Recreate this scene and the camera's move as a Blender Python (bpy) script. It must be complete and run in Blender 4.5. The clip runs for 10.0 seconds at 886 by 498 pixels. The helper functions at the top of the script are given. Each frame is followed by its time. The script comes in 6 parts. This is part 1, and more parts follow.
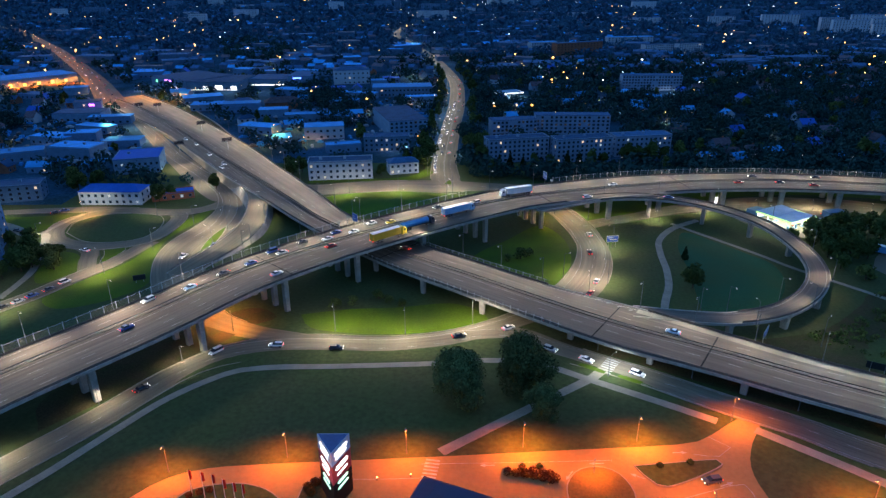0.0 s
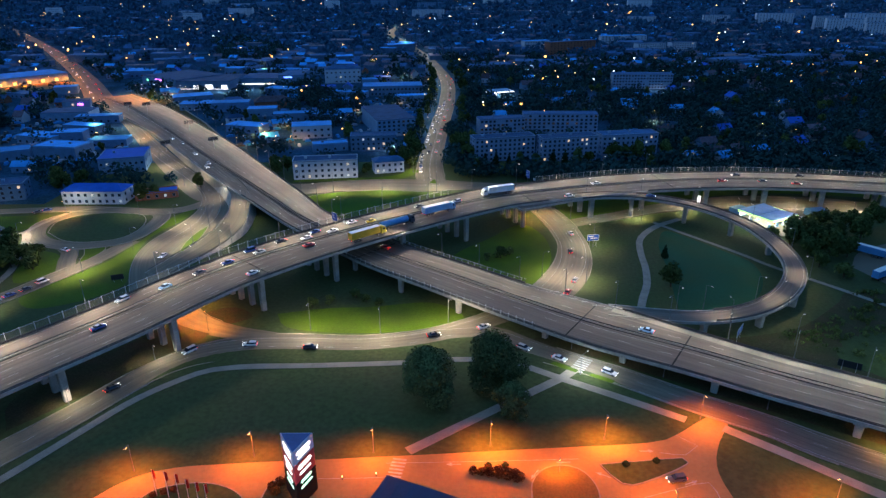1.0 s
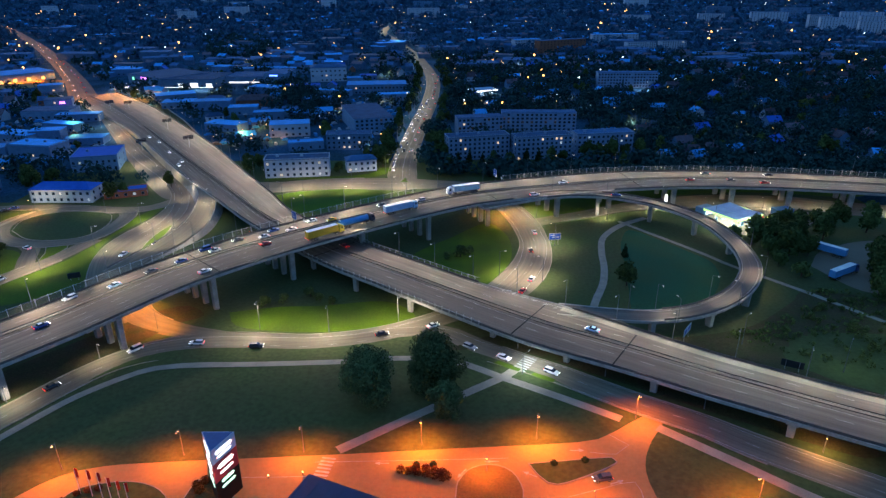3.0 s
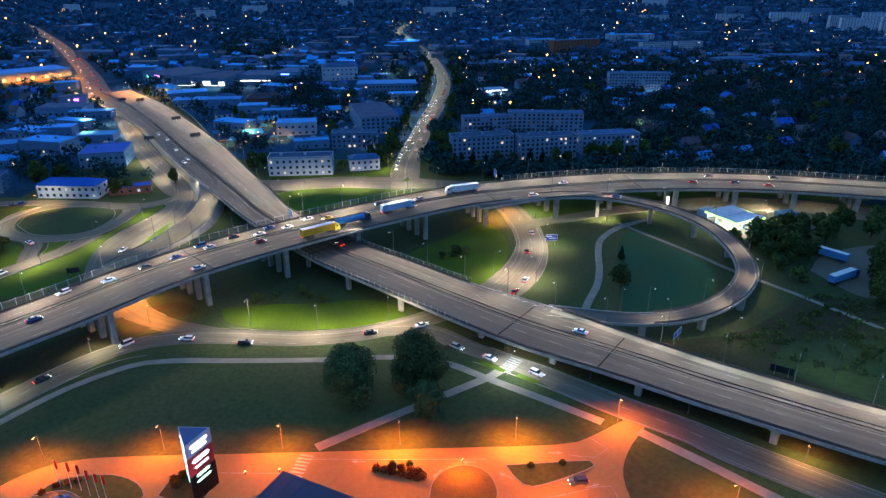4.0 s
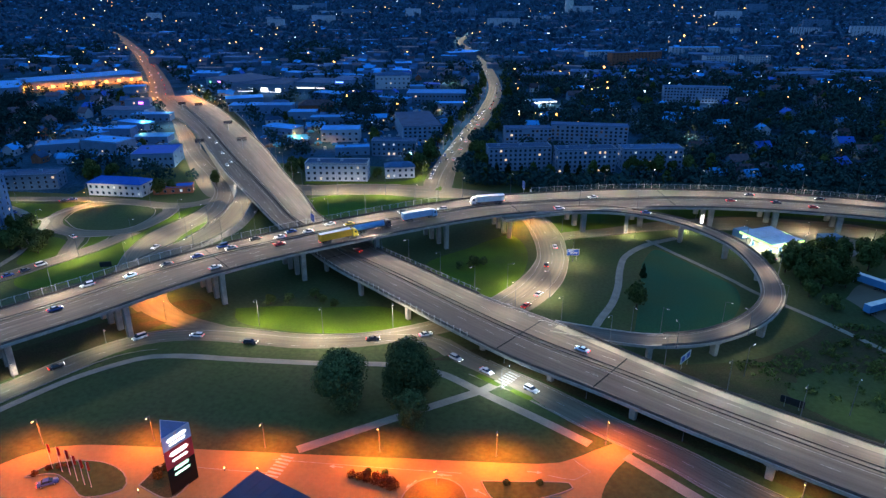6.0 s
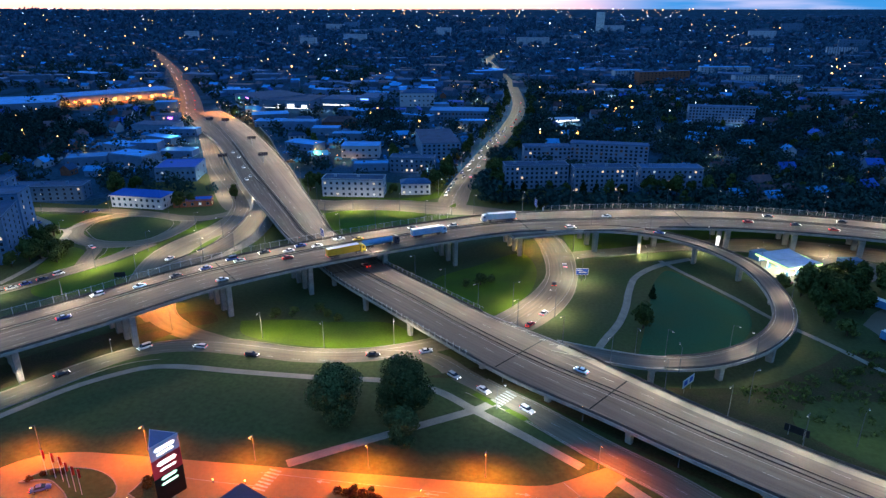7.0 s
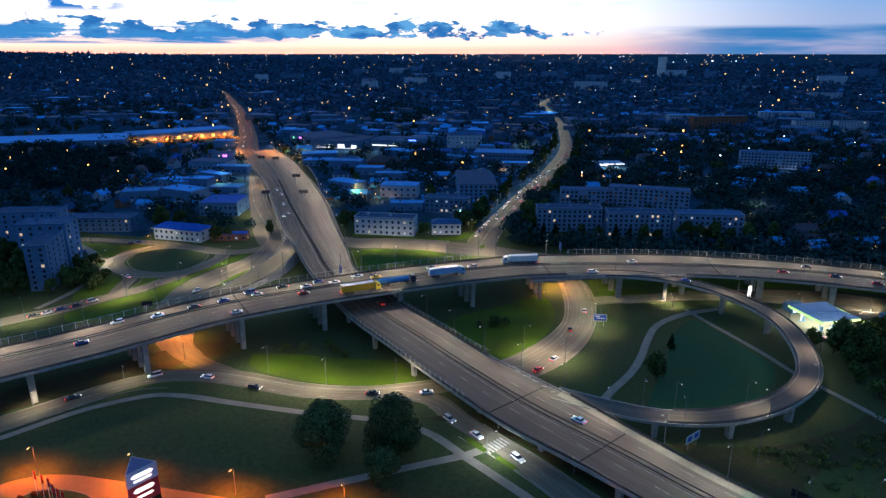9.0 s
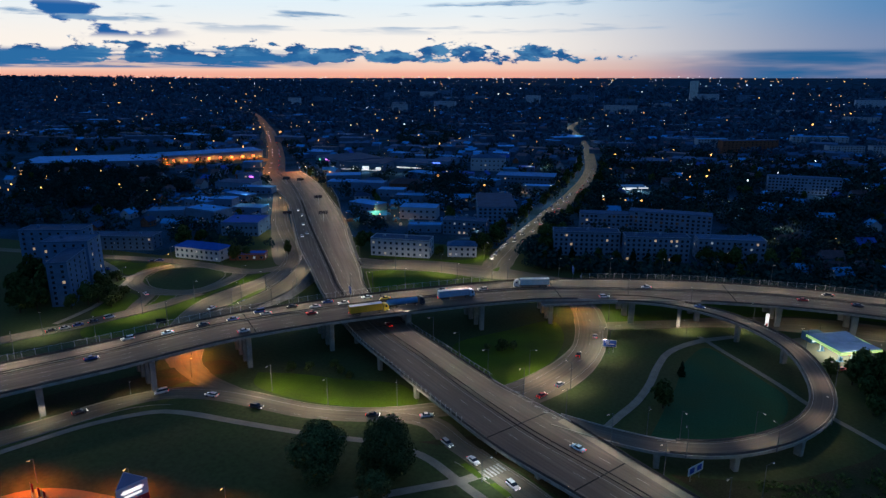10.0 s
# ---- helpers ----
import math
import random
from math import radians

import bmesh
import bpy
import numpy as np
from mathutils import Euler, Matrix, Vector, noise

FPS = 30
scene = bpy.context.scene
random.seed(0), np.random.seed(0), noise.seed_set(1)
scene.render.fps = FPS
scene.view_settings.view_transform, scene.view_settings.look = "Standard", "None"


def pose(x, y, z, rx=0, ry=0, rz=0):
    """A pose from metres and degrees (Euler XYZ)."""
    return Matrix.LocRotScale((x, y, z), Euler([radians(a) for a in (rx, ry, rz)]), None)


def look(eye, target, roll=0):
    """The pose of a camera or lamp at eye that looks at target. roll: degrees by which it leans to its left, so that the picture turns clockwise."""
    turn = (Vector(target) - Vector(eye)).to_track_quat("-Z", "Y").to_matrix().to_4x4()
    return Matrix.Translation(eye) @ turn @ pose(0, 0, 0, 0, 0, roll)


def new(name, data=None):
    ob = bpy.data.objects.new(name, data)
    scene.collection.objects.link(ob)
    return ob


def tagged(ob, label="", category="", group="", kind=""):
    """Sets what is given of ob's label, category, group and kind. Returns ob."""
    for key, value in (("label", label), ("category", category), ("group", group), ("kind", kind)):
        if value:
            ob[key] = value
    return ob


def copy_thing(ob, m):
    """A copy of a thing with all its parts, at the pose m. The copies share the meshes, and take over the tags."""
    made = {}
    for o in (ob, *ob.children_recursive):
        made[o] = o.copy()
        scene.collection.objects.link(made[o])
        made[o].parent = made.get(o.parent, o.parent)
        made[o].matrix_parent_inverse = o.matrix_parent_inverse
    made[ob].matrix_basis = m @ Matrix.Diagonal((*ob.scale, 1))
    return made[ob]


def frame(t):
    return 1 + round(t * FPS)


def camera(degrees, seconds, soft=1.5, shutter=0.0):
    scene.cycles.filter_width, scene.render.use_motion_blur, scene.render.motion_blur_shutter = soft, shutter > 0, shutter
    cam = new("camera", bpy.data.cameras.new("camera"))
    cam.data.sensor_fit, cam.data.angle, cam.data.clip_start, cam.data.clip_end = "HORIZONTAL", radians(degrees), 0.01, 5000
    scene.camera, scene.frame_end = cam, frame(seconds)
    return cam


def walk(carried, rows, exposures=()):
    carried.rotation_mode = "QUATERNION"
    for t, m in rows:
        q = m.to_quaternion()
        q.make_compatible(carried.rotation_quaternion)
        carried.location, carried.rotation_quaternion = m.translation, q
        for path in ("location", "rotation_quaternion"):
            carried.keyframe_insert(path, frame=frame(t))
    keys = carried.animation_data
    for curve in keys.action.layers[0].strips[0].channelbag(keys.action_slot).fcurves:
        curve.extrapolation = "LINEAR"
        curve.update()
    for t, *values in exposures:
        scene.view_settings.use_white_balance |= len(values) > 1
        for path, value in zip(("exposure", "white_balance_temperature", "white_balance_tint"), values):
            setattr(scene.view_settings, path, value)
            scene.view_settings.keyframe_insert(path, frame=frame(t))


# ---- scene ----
cam = camera(68.9, 10.0, soft=1.4)
METRES, EYE, TILT, LEAN, TURN = 87.0, 108.5, -22.8, 0.25, 0.0
ROWS = [
    (0.0, 0.0, 0.0, 0.0, 0.0, 0.0, -0.0),
    (0.5, 0.0431, -0.0001, 0.0003, -0.07, -0.05, 0.03),
    (1.0, 0.0885, 0.0005, 0.0001, -0.14, -0.09, 0.09),
    (1.5, 0.1361, 0.001, 0.0002, -0.2, -0.14, 0.14),
    (2.0, 0.1853, 0.0019, 0.0002, -0.25, -0.17, 0.16),
    (2.5, 0.2352, 0.0027, 0.0, -0.21, -0.19, 0.13),
    (4.0, 0.3867, 0.0056, 0.0018, 1.43, -0.26, -0.67),
    (4.5, 0.4377, 0.0091, 0.0028, 2.93, -0.3, -1.35),
    (5.0, 0.4891, 0.0137, 0.0037, 4.26, -0.29, -1.96),
    (5.5, 0.5398, 0.0198, 0.0067, 5.53, -0.05, -2.53),
    (7.0, 0.6897, 0.0451, 0.0155, 9.35, 1.75, -4.16),
    (7.5, 0.7398, 0.0555, 0.0193, 10.62, 2.53, -4.69),
    (8.0, 0.789, 0.0665, 0.024, 11.88, 3.3, -5.19),
    (8.5, 0.8387, 0.0785, 0.0288, 13.17, 4.06, -5.71),
    (9.0, 0.888, 0.092, 0.0343, 14.45, 4.86, -6.22),
    (9.5, 0.9367, 0.1063, 0.0394, 15.73, 5.69, -6.73),
    (10.0, 0.9852, 0.1214, 0.0467, 17.05, 6.52, -7.26),
]
walk(cam, [(t, pose(0, 0, EYE, TILT, LEAN, TURN) @ pose(METRES * x, METRES * y, METRES * z, 90 + pitch, roll, yaw)) for t, x, y, z, yaw, pitch, roll in ROWS],
     exposures=[(0, 0.24), (2.5, 0.22), (4.2, 0.5), (6.0, 0.5), (7.5, 0.36), (8.5, 0.08), (9.2, -0.32), (10.0, -1.0)])

# ---- sky at dusk: bright strip over the horizon, deep blue overhead, cloud banks low in the north ----
world = bpy.data.worlds.new("dusk")
scene.world = world
world.use_nodes = True
wn, wl = world.node_tree.nodes, world.node_tree.links
wn.clear()


def wnode(kind, operation="", smooth=False, colour=False):
    n = wn.new(kind)
    if operation:
        n.operation = operation
    if smooth:
        n.interpolation_type = "SMOOTHSTEP"
    if colour:
        n.data_type = "RGBA"
    return n


def ramp(nodes, stops, interp="EASE"):
    n = nodes.new("ShaderNodeValToRGB")
    n.color_ramp.interpolation = interp
    el = n.color_ramp.elements
    while len(el) < len(stops):
        el.new(0.5)
    for e, (p, c) in zip(el, stops):
        e.position, e.color = p, (*c, 1)
    return n


tc = wnode("ShaderNodeTexCoord")
sep = wnode("ShaderNodeSeparateXYZ")
wl.new(tc.outputs["Generated"], sep.inputs[0])


def span(source, lo, hi):
    """A soft step from 0 at lo to 1 at hi."""
    n = wnode("ShaderNodeMapRange", smooth=True)
    n.inputs["From Min"].default_value, n.inputs["From Max"].default_value = lo, hi
    wl.new(source, n.inputs["Value"])
    return n.outputs[0]


def times(*values):
    out = values[0]
    for v in values[1:]:
        n = wnode("ShaderNodeMath", operation="MULTIPLY")
        wl.new(out, n.inputs[0])
        wl.new(v, n.inputs[1])
        out = n.outputs[0]
    return out


def blend(fac, first, second):
    n = wnode("ShaderNodeMix", colour=True)
    wl.new(fac, n.inputs["Factor"])
    wl.new(first, n.inputs["A"])
    if isinstance(second, tuple):
        n.inputs["B"].default_value = second
    else:
        wl.new(second, n.inputs["B"])
    return n.outputs["Result"]


X, Y, Z = sep.outputs["X"], sep.outputs["Y"], sep.outputs["Z"]
west = ramp(wn, [(0.0, (1.8, 0.85, 0.65)), (0.010, (1.85, 1.25, 1.0)), (0.035, (1.95, 1.8, 1.65)), (0.12, (1.45, 1.75, 1.95)), (0.26, (0.12, 0.48, 1.15)), (0.7, (0.065, 0.205, 0.49))])
east = ramp(wn, [(0.0, (0.50, 0.50, 0.75)), (0.03, (0.38, 0.52, 0.86)), (0.09, (0.18, 0.48, 0.95)), (0.2, (0.05, 0.28, 0.85)), (0.7, (0.065, 0.20, 0.48))])
rear = ramp(wn, [(0.0, (0.065, 0.21, 0.48)), (0.3, (0.065, 0.205, 0.49)), (0.8, (0.065, 0.20, 0.48))])
for r in (west, east, rear):
    wl.new(Z, r.inputs[0])
front = blend(span(X, 0.30, -0.30), east.outputs[0], west.outputs[0])
sky = blend(span(Y, 0.0, 0.55), rear.outputs[0], front)


def clouds(scale, lo, hi, detail=7.0):
    stretch = wnode("ShaderNodeMapping")
    stretch.inputs["Scale"].default_value = scale
    wl.new(tc.outputs["Generated"], stretch.inputs[0])
    n = wnode("ShaderNodeTexNoise")
    n.inputs["Scale"].default_value, n.inputs["Detail"].default_value, n.inputs["Roughness"].default_value = 1.0, detail, 0.58
    wl.new(stretch.outputs[0], n.inputs["Vector"])
    return span(n.outputs["Fac"], lo, hi)


# low cumulus bank in the north-west, stray wisps above it, a flat layer in the north-east
raw = wnode("ShaderNodeTexNoise")
grid = wnode("ShaderNodeMapping")
grid.inputs["Scale"].default_value = (27.0, 27.0, 64.0)
wl.new(tc.outputs["Generated"], grid.inputs[0])
wl.new(grid.outputs[0], raw.inputs["Vector"])
raw.inputs["Scale"].default_value, raw.inputs["Detail"].default_value, raw.inputs["Roughness"].default_value = 1.0, 8.0, 0.6
form = ramp(wn, [(0.0, (0.2, 0.2, 0.2)), (0.012, (0.33, 0.33, 0.33)), (0.019, (0.60, 0.60, 0.60)), (0.034, (0.53, 0.53, 0.53)), (0.045, (0.40, 0.40, 0.40)), (0.064, (0.22, 0.22, 0.22))], "LINEAR")
wl.new(Z, form.inputs[0])
total = wnode("ShaderNodeMath", operation="ADD")
wl.new(raw.outputs["Fac"], total.inputs[0])
wl.new(form.outputs[0], total.inputs[1])
drop = wnode("ShaderNodeMapRange", smooth=True)
for key, v in (("From Min", 0.06), ("From Max", -0.16), ("To Min", -0.45), ("To Max", 0.0)):
    drop.inputs[key].default_value = v
wl.new(X, drop.inputs["Value"])
heaped = wnode("ShaderNodeMath", operation="ADD")
wl.new(total.outputs[0], heaped.inputs[0])
wl.new(drop.outputs[0], heaped.inputs[1])
bank = span(heaped.outputs[0], 0.99, 1.05)
shade = wnode("ShaderNodeMix", colour=True)
shade.inputs["A"].default_value, shade.inputs["B"].default_value = (0.03, 0.20, 0.58, 1), (0.14, 0.46, 0.88, 1)
wl.new(clouds((26.0, 26.0, 60.0), 0.40, 0.62, 5.0), shade.inputs["Factor"])
sky = blend(bank, sky, shade.outputs["Result"])
heap = times(clouds((9.0, 9.0, 26.0), 0.47, 0.52), span(Z, 0.045, 0.055), span(Z, 0.105, 0.085), span(X, -0.62, -0.68))
sky = blend(heap, sky, (0.03, 0.24, 0.75, 1))
wisp = times(clouds((7.0, 7.0, 75.0), 0.53, 0.66), span(Z, 0.05, 0.075), span(X, 0.25, -0.2))
sky = blend(wisp, sky, (0.45, 0.75, 1.15, 1))
low = times(clouds((6.0, 6.0, 110.0), 0.34, 0.52, 6.0), span(Z, 0.007, 0.011), span(Z, 0.036, 0.028), span(X, -0.40, -0.58))
sky = blend(low, sky, (0.05, 0.30, 0.74, 1))
haze = times(clouds((3.0, 3.0, 30.0), 0.30, 0.55, 4.0), span(Z, 0.034, 0.026), span(X, -0.06, 0.16))
sky = blend(haze, sky, (0.04, 0.25, 0.62, 1))
bg = wnode("ShaderNodeBackground")
bg.inputs["Strength"].default_value = 1.0
wl.new(sky, bg.inputs["Color"])
wo = wnode("ShaderNodeOutputWorld")
wl.new(bg.outputs[0], wo.inputs[0])


# ---- materials ----
def material(name, base, rough=0.8, vary=0.25, scale=0.3, fine=6.0, bump=0.0, metal=0.0, second=None, objrand=0.0, emit=None, power=0.0):
    """A surface with blotches at one scale and grain at another. second: the colour that the blotches run to."""
    m = bpy.data.materials.new(name)
    m.use_nodes = True
    n, l = m.node_tree.nodes, m.node_tree.links
    b = n["Principled BSDF"]
    b.inputs["Roughness"].default_value, b.inputs["Metallic"].default_value = rough, metal
    if rough >= 0.75:
        b.inputs["Specular IOR Level"].default_value = 0.12
    if emit:
        b.inputs["Emission Color"].default_value, b.inputs["Emission Strength"].default_value = (*emit, 1), power
    geo = n.new("ShaderNodeNewGeometry")
    big, small = n.new("ShaderNodeTexNoise"), n.new("ShaderNodeTexNoise")
    for t, s, d in ((big, scale, 4.0), (small, fine, 3.0)):
        t.inputs["Scale"].default_value, t.inputs["Detail"].default_value = s, d
        l.new(geo.outputs["Position"], t.inputs["Vector"])
    mixer = n.new("ShaderNodeMix")
    mixer.data_type = "RGBA"
    lo = second or tuple(c * (1 - vary) for c in base)
    mixer.inputs["A"].default_value, mixer.inputs["B"].default_value = (*lo, 1), (*base, 1)
    steep = n.new("ShaderNodeMapRange")
    steep.inputs["From Min"].default_value, steep.inputs["From Max"].default_value = 0.36, 0.64
    l.new(big.outputs["Fac"], steep.inputs["Value"])
    l.new(steep.outputs[0], mixer.inputs["Factor"])
    grain = n.new("ShaderNodeMapRange")
    grain.inputs["From Min"].default_value, grain.inputs["From Max"].default_value = 0.3, 0.7
    grain.inputs["To Min"].default_value, grain.inputs["To Max"].default_value = 1 - vary, 1 + vary * 0.6
    l.new(small.outputs["Fac"], grain.inputs["Value"])
    hsv = n.new("ShaderNodeHueSaturation")
    l.new(mixer.outputs["Result"], hsv.inputs["Color"])
    if objrand:
        info = n.new("ShaderNodeObjectInfo")
        rr = n.new("ShaderNodeMapRange")
        rr.inputs["To Min"].default_value, rr.inputs["To Max"].default_value = 1 - objrand, 1 + objrand
        l.new(info.outputs["Random"], rr.inputs["Value"])
        mm = n.new("ShaderNodeMath")
        mm.operation = "MULTIPLY"
        l.new(rr.outputs[0], mm.inputs[0])
        l.new(grain.outputs[0], mm.inputs[1])
        l.new(mm.outputs[0], hsv.inputs["Value"])
    else:
        l.new(grain.outputs[0], hsv.inputs["Value"])
    l.new(hsv.outputs[0], b.inputs["Base Color"])
    if bump:
        bp = n.new("ShaderNodeBump")
        bp.inputs["Strength"].default_value, bp.inputs["Distance"].default_value = bump, 0.2
        l.new(small.outputs["Fac"], bp.inputs["Height"])
        l.new(bp.outputs[0], b.inputs["Normal"])
    return m


def tyre_streaks(m, depth):
    """Long worn streaks along a road; its UV runs in metres across and along."""
    n, l = m.node_tree.nodes, m.node_tree.links
    uv = n.new("ShaderNodeUVMap")
    tint = n.new("ShaderNodeHueSaturation")
    source = n["Principled BSDF"].inputs["Base Color"].links[0].from_socket
    l.new(source, tint.inputs["Color"])
    total = None
    for across, length_wise, amount in ((1.1, 0.012, 1.0), (0.33, 0.02, 0.9), (3.0, 0.03, 0.6)):
        stretch, noise, level = n.new("ShaderNodeMapping"), n.new("ShaderNodeTexNoise"), n.new("ShaderNodeMapRange")
        stretch.inputs["Scale"].default_value = (across, length_wise, 1.0)
        l.new(uv.outputs[0], stretch.inputs[0])
        l.new(stretch.outputs[0], noise.inputs["Vector"])
        noise.inputs["Scale"].default_value, noise.inputs["Detail"].default_value = 1.0, 3.0
        level.inputs["From Min"].default_value, level.inputs["From Max"].default_value = 0.33, 0.67
        level.inputs["To Min"].default_value, level.inputs["To Max"].default_value = 1 - depth * amount, 1 + depth * amount
        l.new(noise.outputs["Fac"], level.inputs["Value"])
        if total is None:
            total = level.outputs[0]
        else:
            both = n.new("ShaderNodeMath")
            both.operation = "MULTIPLY"
            l.new(total, both.inputs[0])
            l.new(level.outputs[0], both.inputs[1])
            total = both.outputs[0]
    l.new(total, tint.inputs["Value"])
    l.new(tint.outputs[0], n["Principled BSDF"].inputs["Base Color"])
    return m


GRASS = material("grass", (0.046, 0.074, 0.024), 0.95, 0.22, 0.035, 0.8, 0.25, second=(0.056, 0.068, 0.028))
ASPHALT = tyre_streaks(material("asphalt", (0.165, 0.143, 0.105), 0.8, 0.15, 0.05, 3.0, 0.1), 0.14)
DECK = tyre_streaks(material("deck_asphalt", (0.128, 0.112, 0.095), 0.85, 0.12, 0.05, 3.0, 0.1), 0.17)
CONCRETE = material("concrete", (0.38, 0.36, 0.32), 0.85, 0.25, 0.4, 5.0, 0.2)
PAVING = material("paving", (0.28, 0.255, 0.205), 0.85, 0.2, 0.3, 4.0, 0.1)
PAINT = material("road_paint", (0.42, 0.42, 0.40), 0.6, 0.4, 0.8, 8.0)
# the blue cast of dusk and distance is put into this ground colour
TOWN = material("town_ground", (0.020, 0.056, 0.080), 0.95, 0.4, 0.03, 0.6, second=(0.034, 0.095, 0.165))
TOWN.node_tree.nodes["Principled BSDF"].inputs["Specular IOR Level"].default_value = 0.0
STEEL = material("galvanised_steel", (0.45, 0.46, 0.47), 0.45, 0.15, 2.0, 12.0, metal=0.6)
GLASS = material("window_glass", (0.02, 0.03, 0.045), 0.12, 0.1, 1.0, 5.0)
DARK = material("dark_metal", (0.03, 0.03, 0.035), 0.5, 0.2, 1.0, 6.0)
RUBBER = material("tyre_rubber", (0.02, 0.02, 0.02), 0.9, 0.2, 3.0, 20.0)
RAIL = material("weathered_rail", (0.09, 0.085, 0.08), 0.6, 0.25, 1.0, 9.0, metal=0.3)
MEADOW = material("deep_meadow", (0.012, 0.076, 0.040), 0.95, 0.22, 0.05, 1.8, 0.3, second=(0.022, 0.070, 0.030))
TAN_PAVING = material("tan_paving", (0.27, 0.185, 0.075), 0.8, 0.09, 0.06, 1.2, 0.03)
VERGE = material("rough_grass", (0.042, 0.050, 0.018), 0.95, 0.35, 0.15, 2.2, 0.5, second=(0.060, 0.048, 0.024))
# brighter copy of the grass: lamplight on it is put into the colour
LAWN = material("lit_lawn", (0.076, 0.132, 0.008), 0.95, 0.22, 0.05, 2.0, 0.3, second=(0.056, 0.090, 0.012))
SIGN_BLUE = material("sign_blue", (0.02, 0.09, 0.42), 0.4, 0.1, 1.0, 8.0)
WHITE = material("white_paint", (0.78, 0.78, 0.76), 0.5, 0.12, 0.6, 6.0)
BARK = material("bark", (0.09, 0.065, 0.045), 0.95, 0.35, 2.0, 12.0, 0.5)


# ---- tools for building ----
def part(name, bm, mat, parent=None, label="", smooth=False):
    me = bpy.data.meshes.new(name)
    if smooth:
        for f in bm.faces:
            f.smooth = True
    bm.to_mesh(me)
    bm.free()
    mats = mat if isinstance(mat, (list, tuple)) else (mat,)
    for m in mats:
        me.materials.append(m)
    ob = new(name, me)
    if parent:
        ob.parent = parent
    if label:
        ob["label"] = label
    return ob


def thing(name, label, category, group="", kind="", at=None):
    ob = new(name)
    if at is not None:
        ob.matrix_basis = at
    return tagged(ob, label, category, group, kind)


def ease(v):
    v = min(1.0, max(0.0, v))
    return v * v * (3 - 2 * v)


def gz(x, y):
    """Height of the ground: a low terrace in the south, flat beyond, a wooded rise on the skyline."""
    d = math.hypot(x, y)
    return 2.0 * ease((215 - y) / 75) + 81.0 * ease((d - 2300) / 2600) * (1 if d > 2300 else 0)


def spline(pts, step=4.0):
    """Points along a smooth line through pts (tuples of any length), about step metres apart."""
    p = [np.array(q, float) for q in pts]
    p = [2 * p[0] - p[1]] + p + [2 * p[-1] - p[-2]]
    out = []
    for i in range(1, len(p) - 2):
        a, b, c, d = p[i - 1:i + 3]
        n = max(1, int(np.linalg.norm((c - b)[:2]) / step))
        for k in range(n):
            t = k / n
            out.append(0.5 * (2 * b + (c - a) * t + (2 * a - 5 * b + 4 * c - d) * t * t + (3 * b - a - 3 * c + d) * t ** 3))
    out.append(p[-2])
    return out


def normals(path):
    out = []
    for i in range(len(path)):
        a, b = path[max(0, i - 1)], path[min(len(path) - 1, i + 1)]
        d = (b - a)[:2]
        d = d / (np.linalg.norm(d) + 1e-9)
        out.append(np.array((-d[1], d[0])))
    return out


def sweep(bm, path, section, cap=True, closed=True, mat=0):
    """Loft a section along a path of (x, y, z, width). section: (k, m, dz): k half-widths plus m metres to the left, dz up."""
    nn, rings = normals(path), []
    for p, n in zip(path, nn):
        rings.append([bm.verts.new((p[0] + n[0] * (k * p[3] / 2 + m), p[1] + n[1] * (k * p[3] / 2 + m), p[2] + dz)) for k, m, dz in section])
    last = len(section) if closed else len(section) - 1
    for a, b in zip(rings, rings[1:]):
        for i in range(last):
            j = (i + 1) % len(section)
            f = bm.faces.new((a[i], a[j], b[j], b[i]))
            f.material_index = mat
    if cap and closed:
        bm.faces.new(rings[0][::-1])
        bm.faces.new(rings[-1])
    bmesh.ops.recalc_face_normals(bm, faces=bm.faces) if closed else None


def ground_path(pts, lift, step=4.0):
    """pts of (x, y, width), draped over the ground."""
    return [np.array((p[0], p[1], gz(p[0], p[1]) + lift, p[2])) for p in spline(pts, step)]


def flat(bm, path, k0=-1, k1=1, m0=0.0, m1=0.0, dz=0.0):
    nn, prev, last, run = normals(path), None, None, 0.0
    uv = bm.loops.layers.uv.verify()
    for p, n in zip(path, nn):
        w = p[3] / 2
        sides = [k * w + m for k, m in ((k0, m0), (k1, m1))]
        row = [(bm.verts.new((p[0] + n[0] * o, p[1] + n[1] * o, p[2] + dz)), o) for o in sides]
        if prev:
            step = math.hypot(p[0] - last[0], p[1] - last[1])
            f = bm.faces.new((prev[0][0], row[0][0], row[1][0], prev[1][0]))
            for loop, at in zip(f.loops, ((prev[0][1], run), (row[0][1], run + step), (row[1][1], run + step), (prev[1][1], run))):
                loop[uv].uv = at
            run += step
        prev, last = row, p
    bmesh.ops.recalc_face_normals(bm, faces=bm.faces)
    for f in bm.faces:
        if f.normal.z < 0:
            f.normal_flip()


def box(bm, x, y, z, sx, sy, sz, turn=0.0, mat=0):
    """A box on its base centre."""
    m = pose(x, y, z + sz / 2, 0, 0, turn) @ Matrix.Diagonal((sx, sy, sz, 1))
    r = bmesh.ops.create_cube(bm, size=1, matrix=m)
    for f in {f for v in r["verts"] for f in v.link_faces}:
        f.material_index = mat
    return r["verts"]


def rod(bm, a, b, r0, r1=None, seg=8, mat=0):
    a, b = Vector(a), Vector(b)
    d = b - a
    m = Matrix.Translation((a + b) / 2) @ d.to_track_quat("Z", "Y").to_matrix().to_4x4()
    r = bmesh.ops.create_cone(bm, cap_ends=True, segments=seg, radius1=r0, radius2=r0 if r1 is None else r1, depth=d.length, matrix=m)
    for f in {f for v in r["verts"] for f in v.link_faces}:
        f.material_index = mat
    return r["verts"]


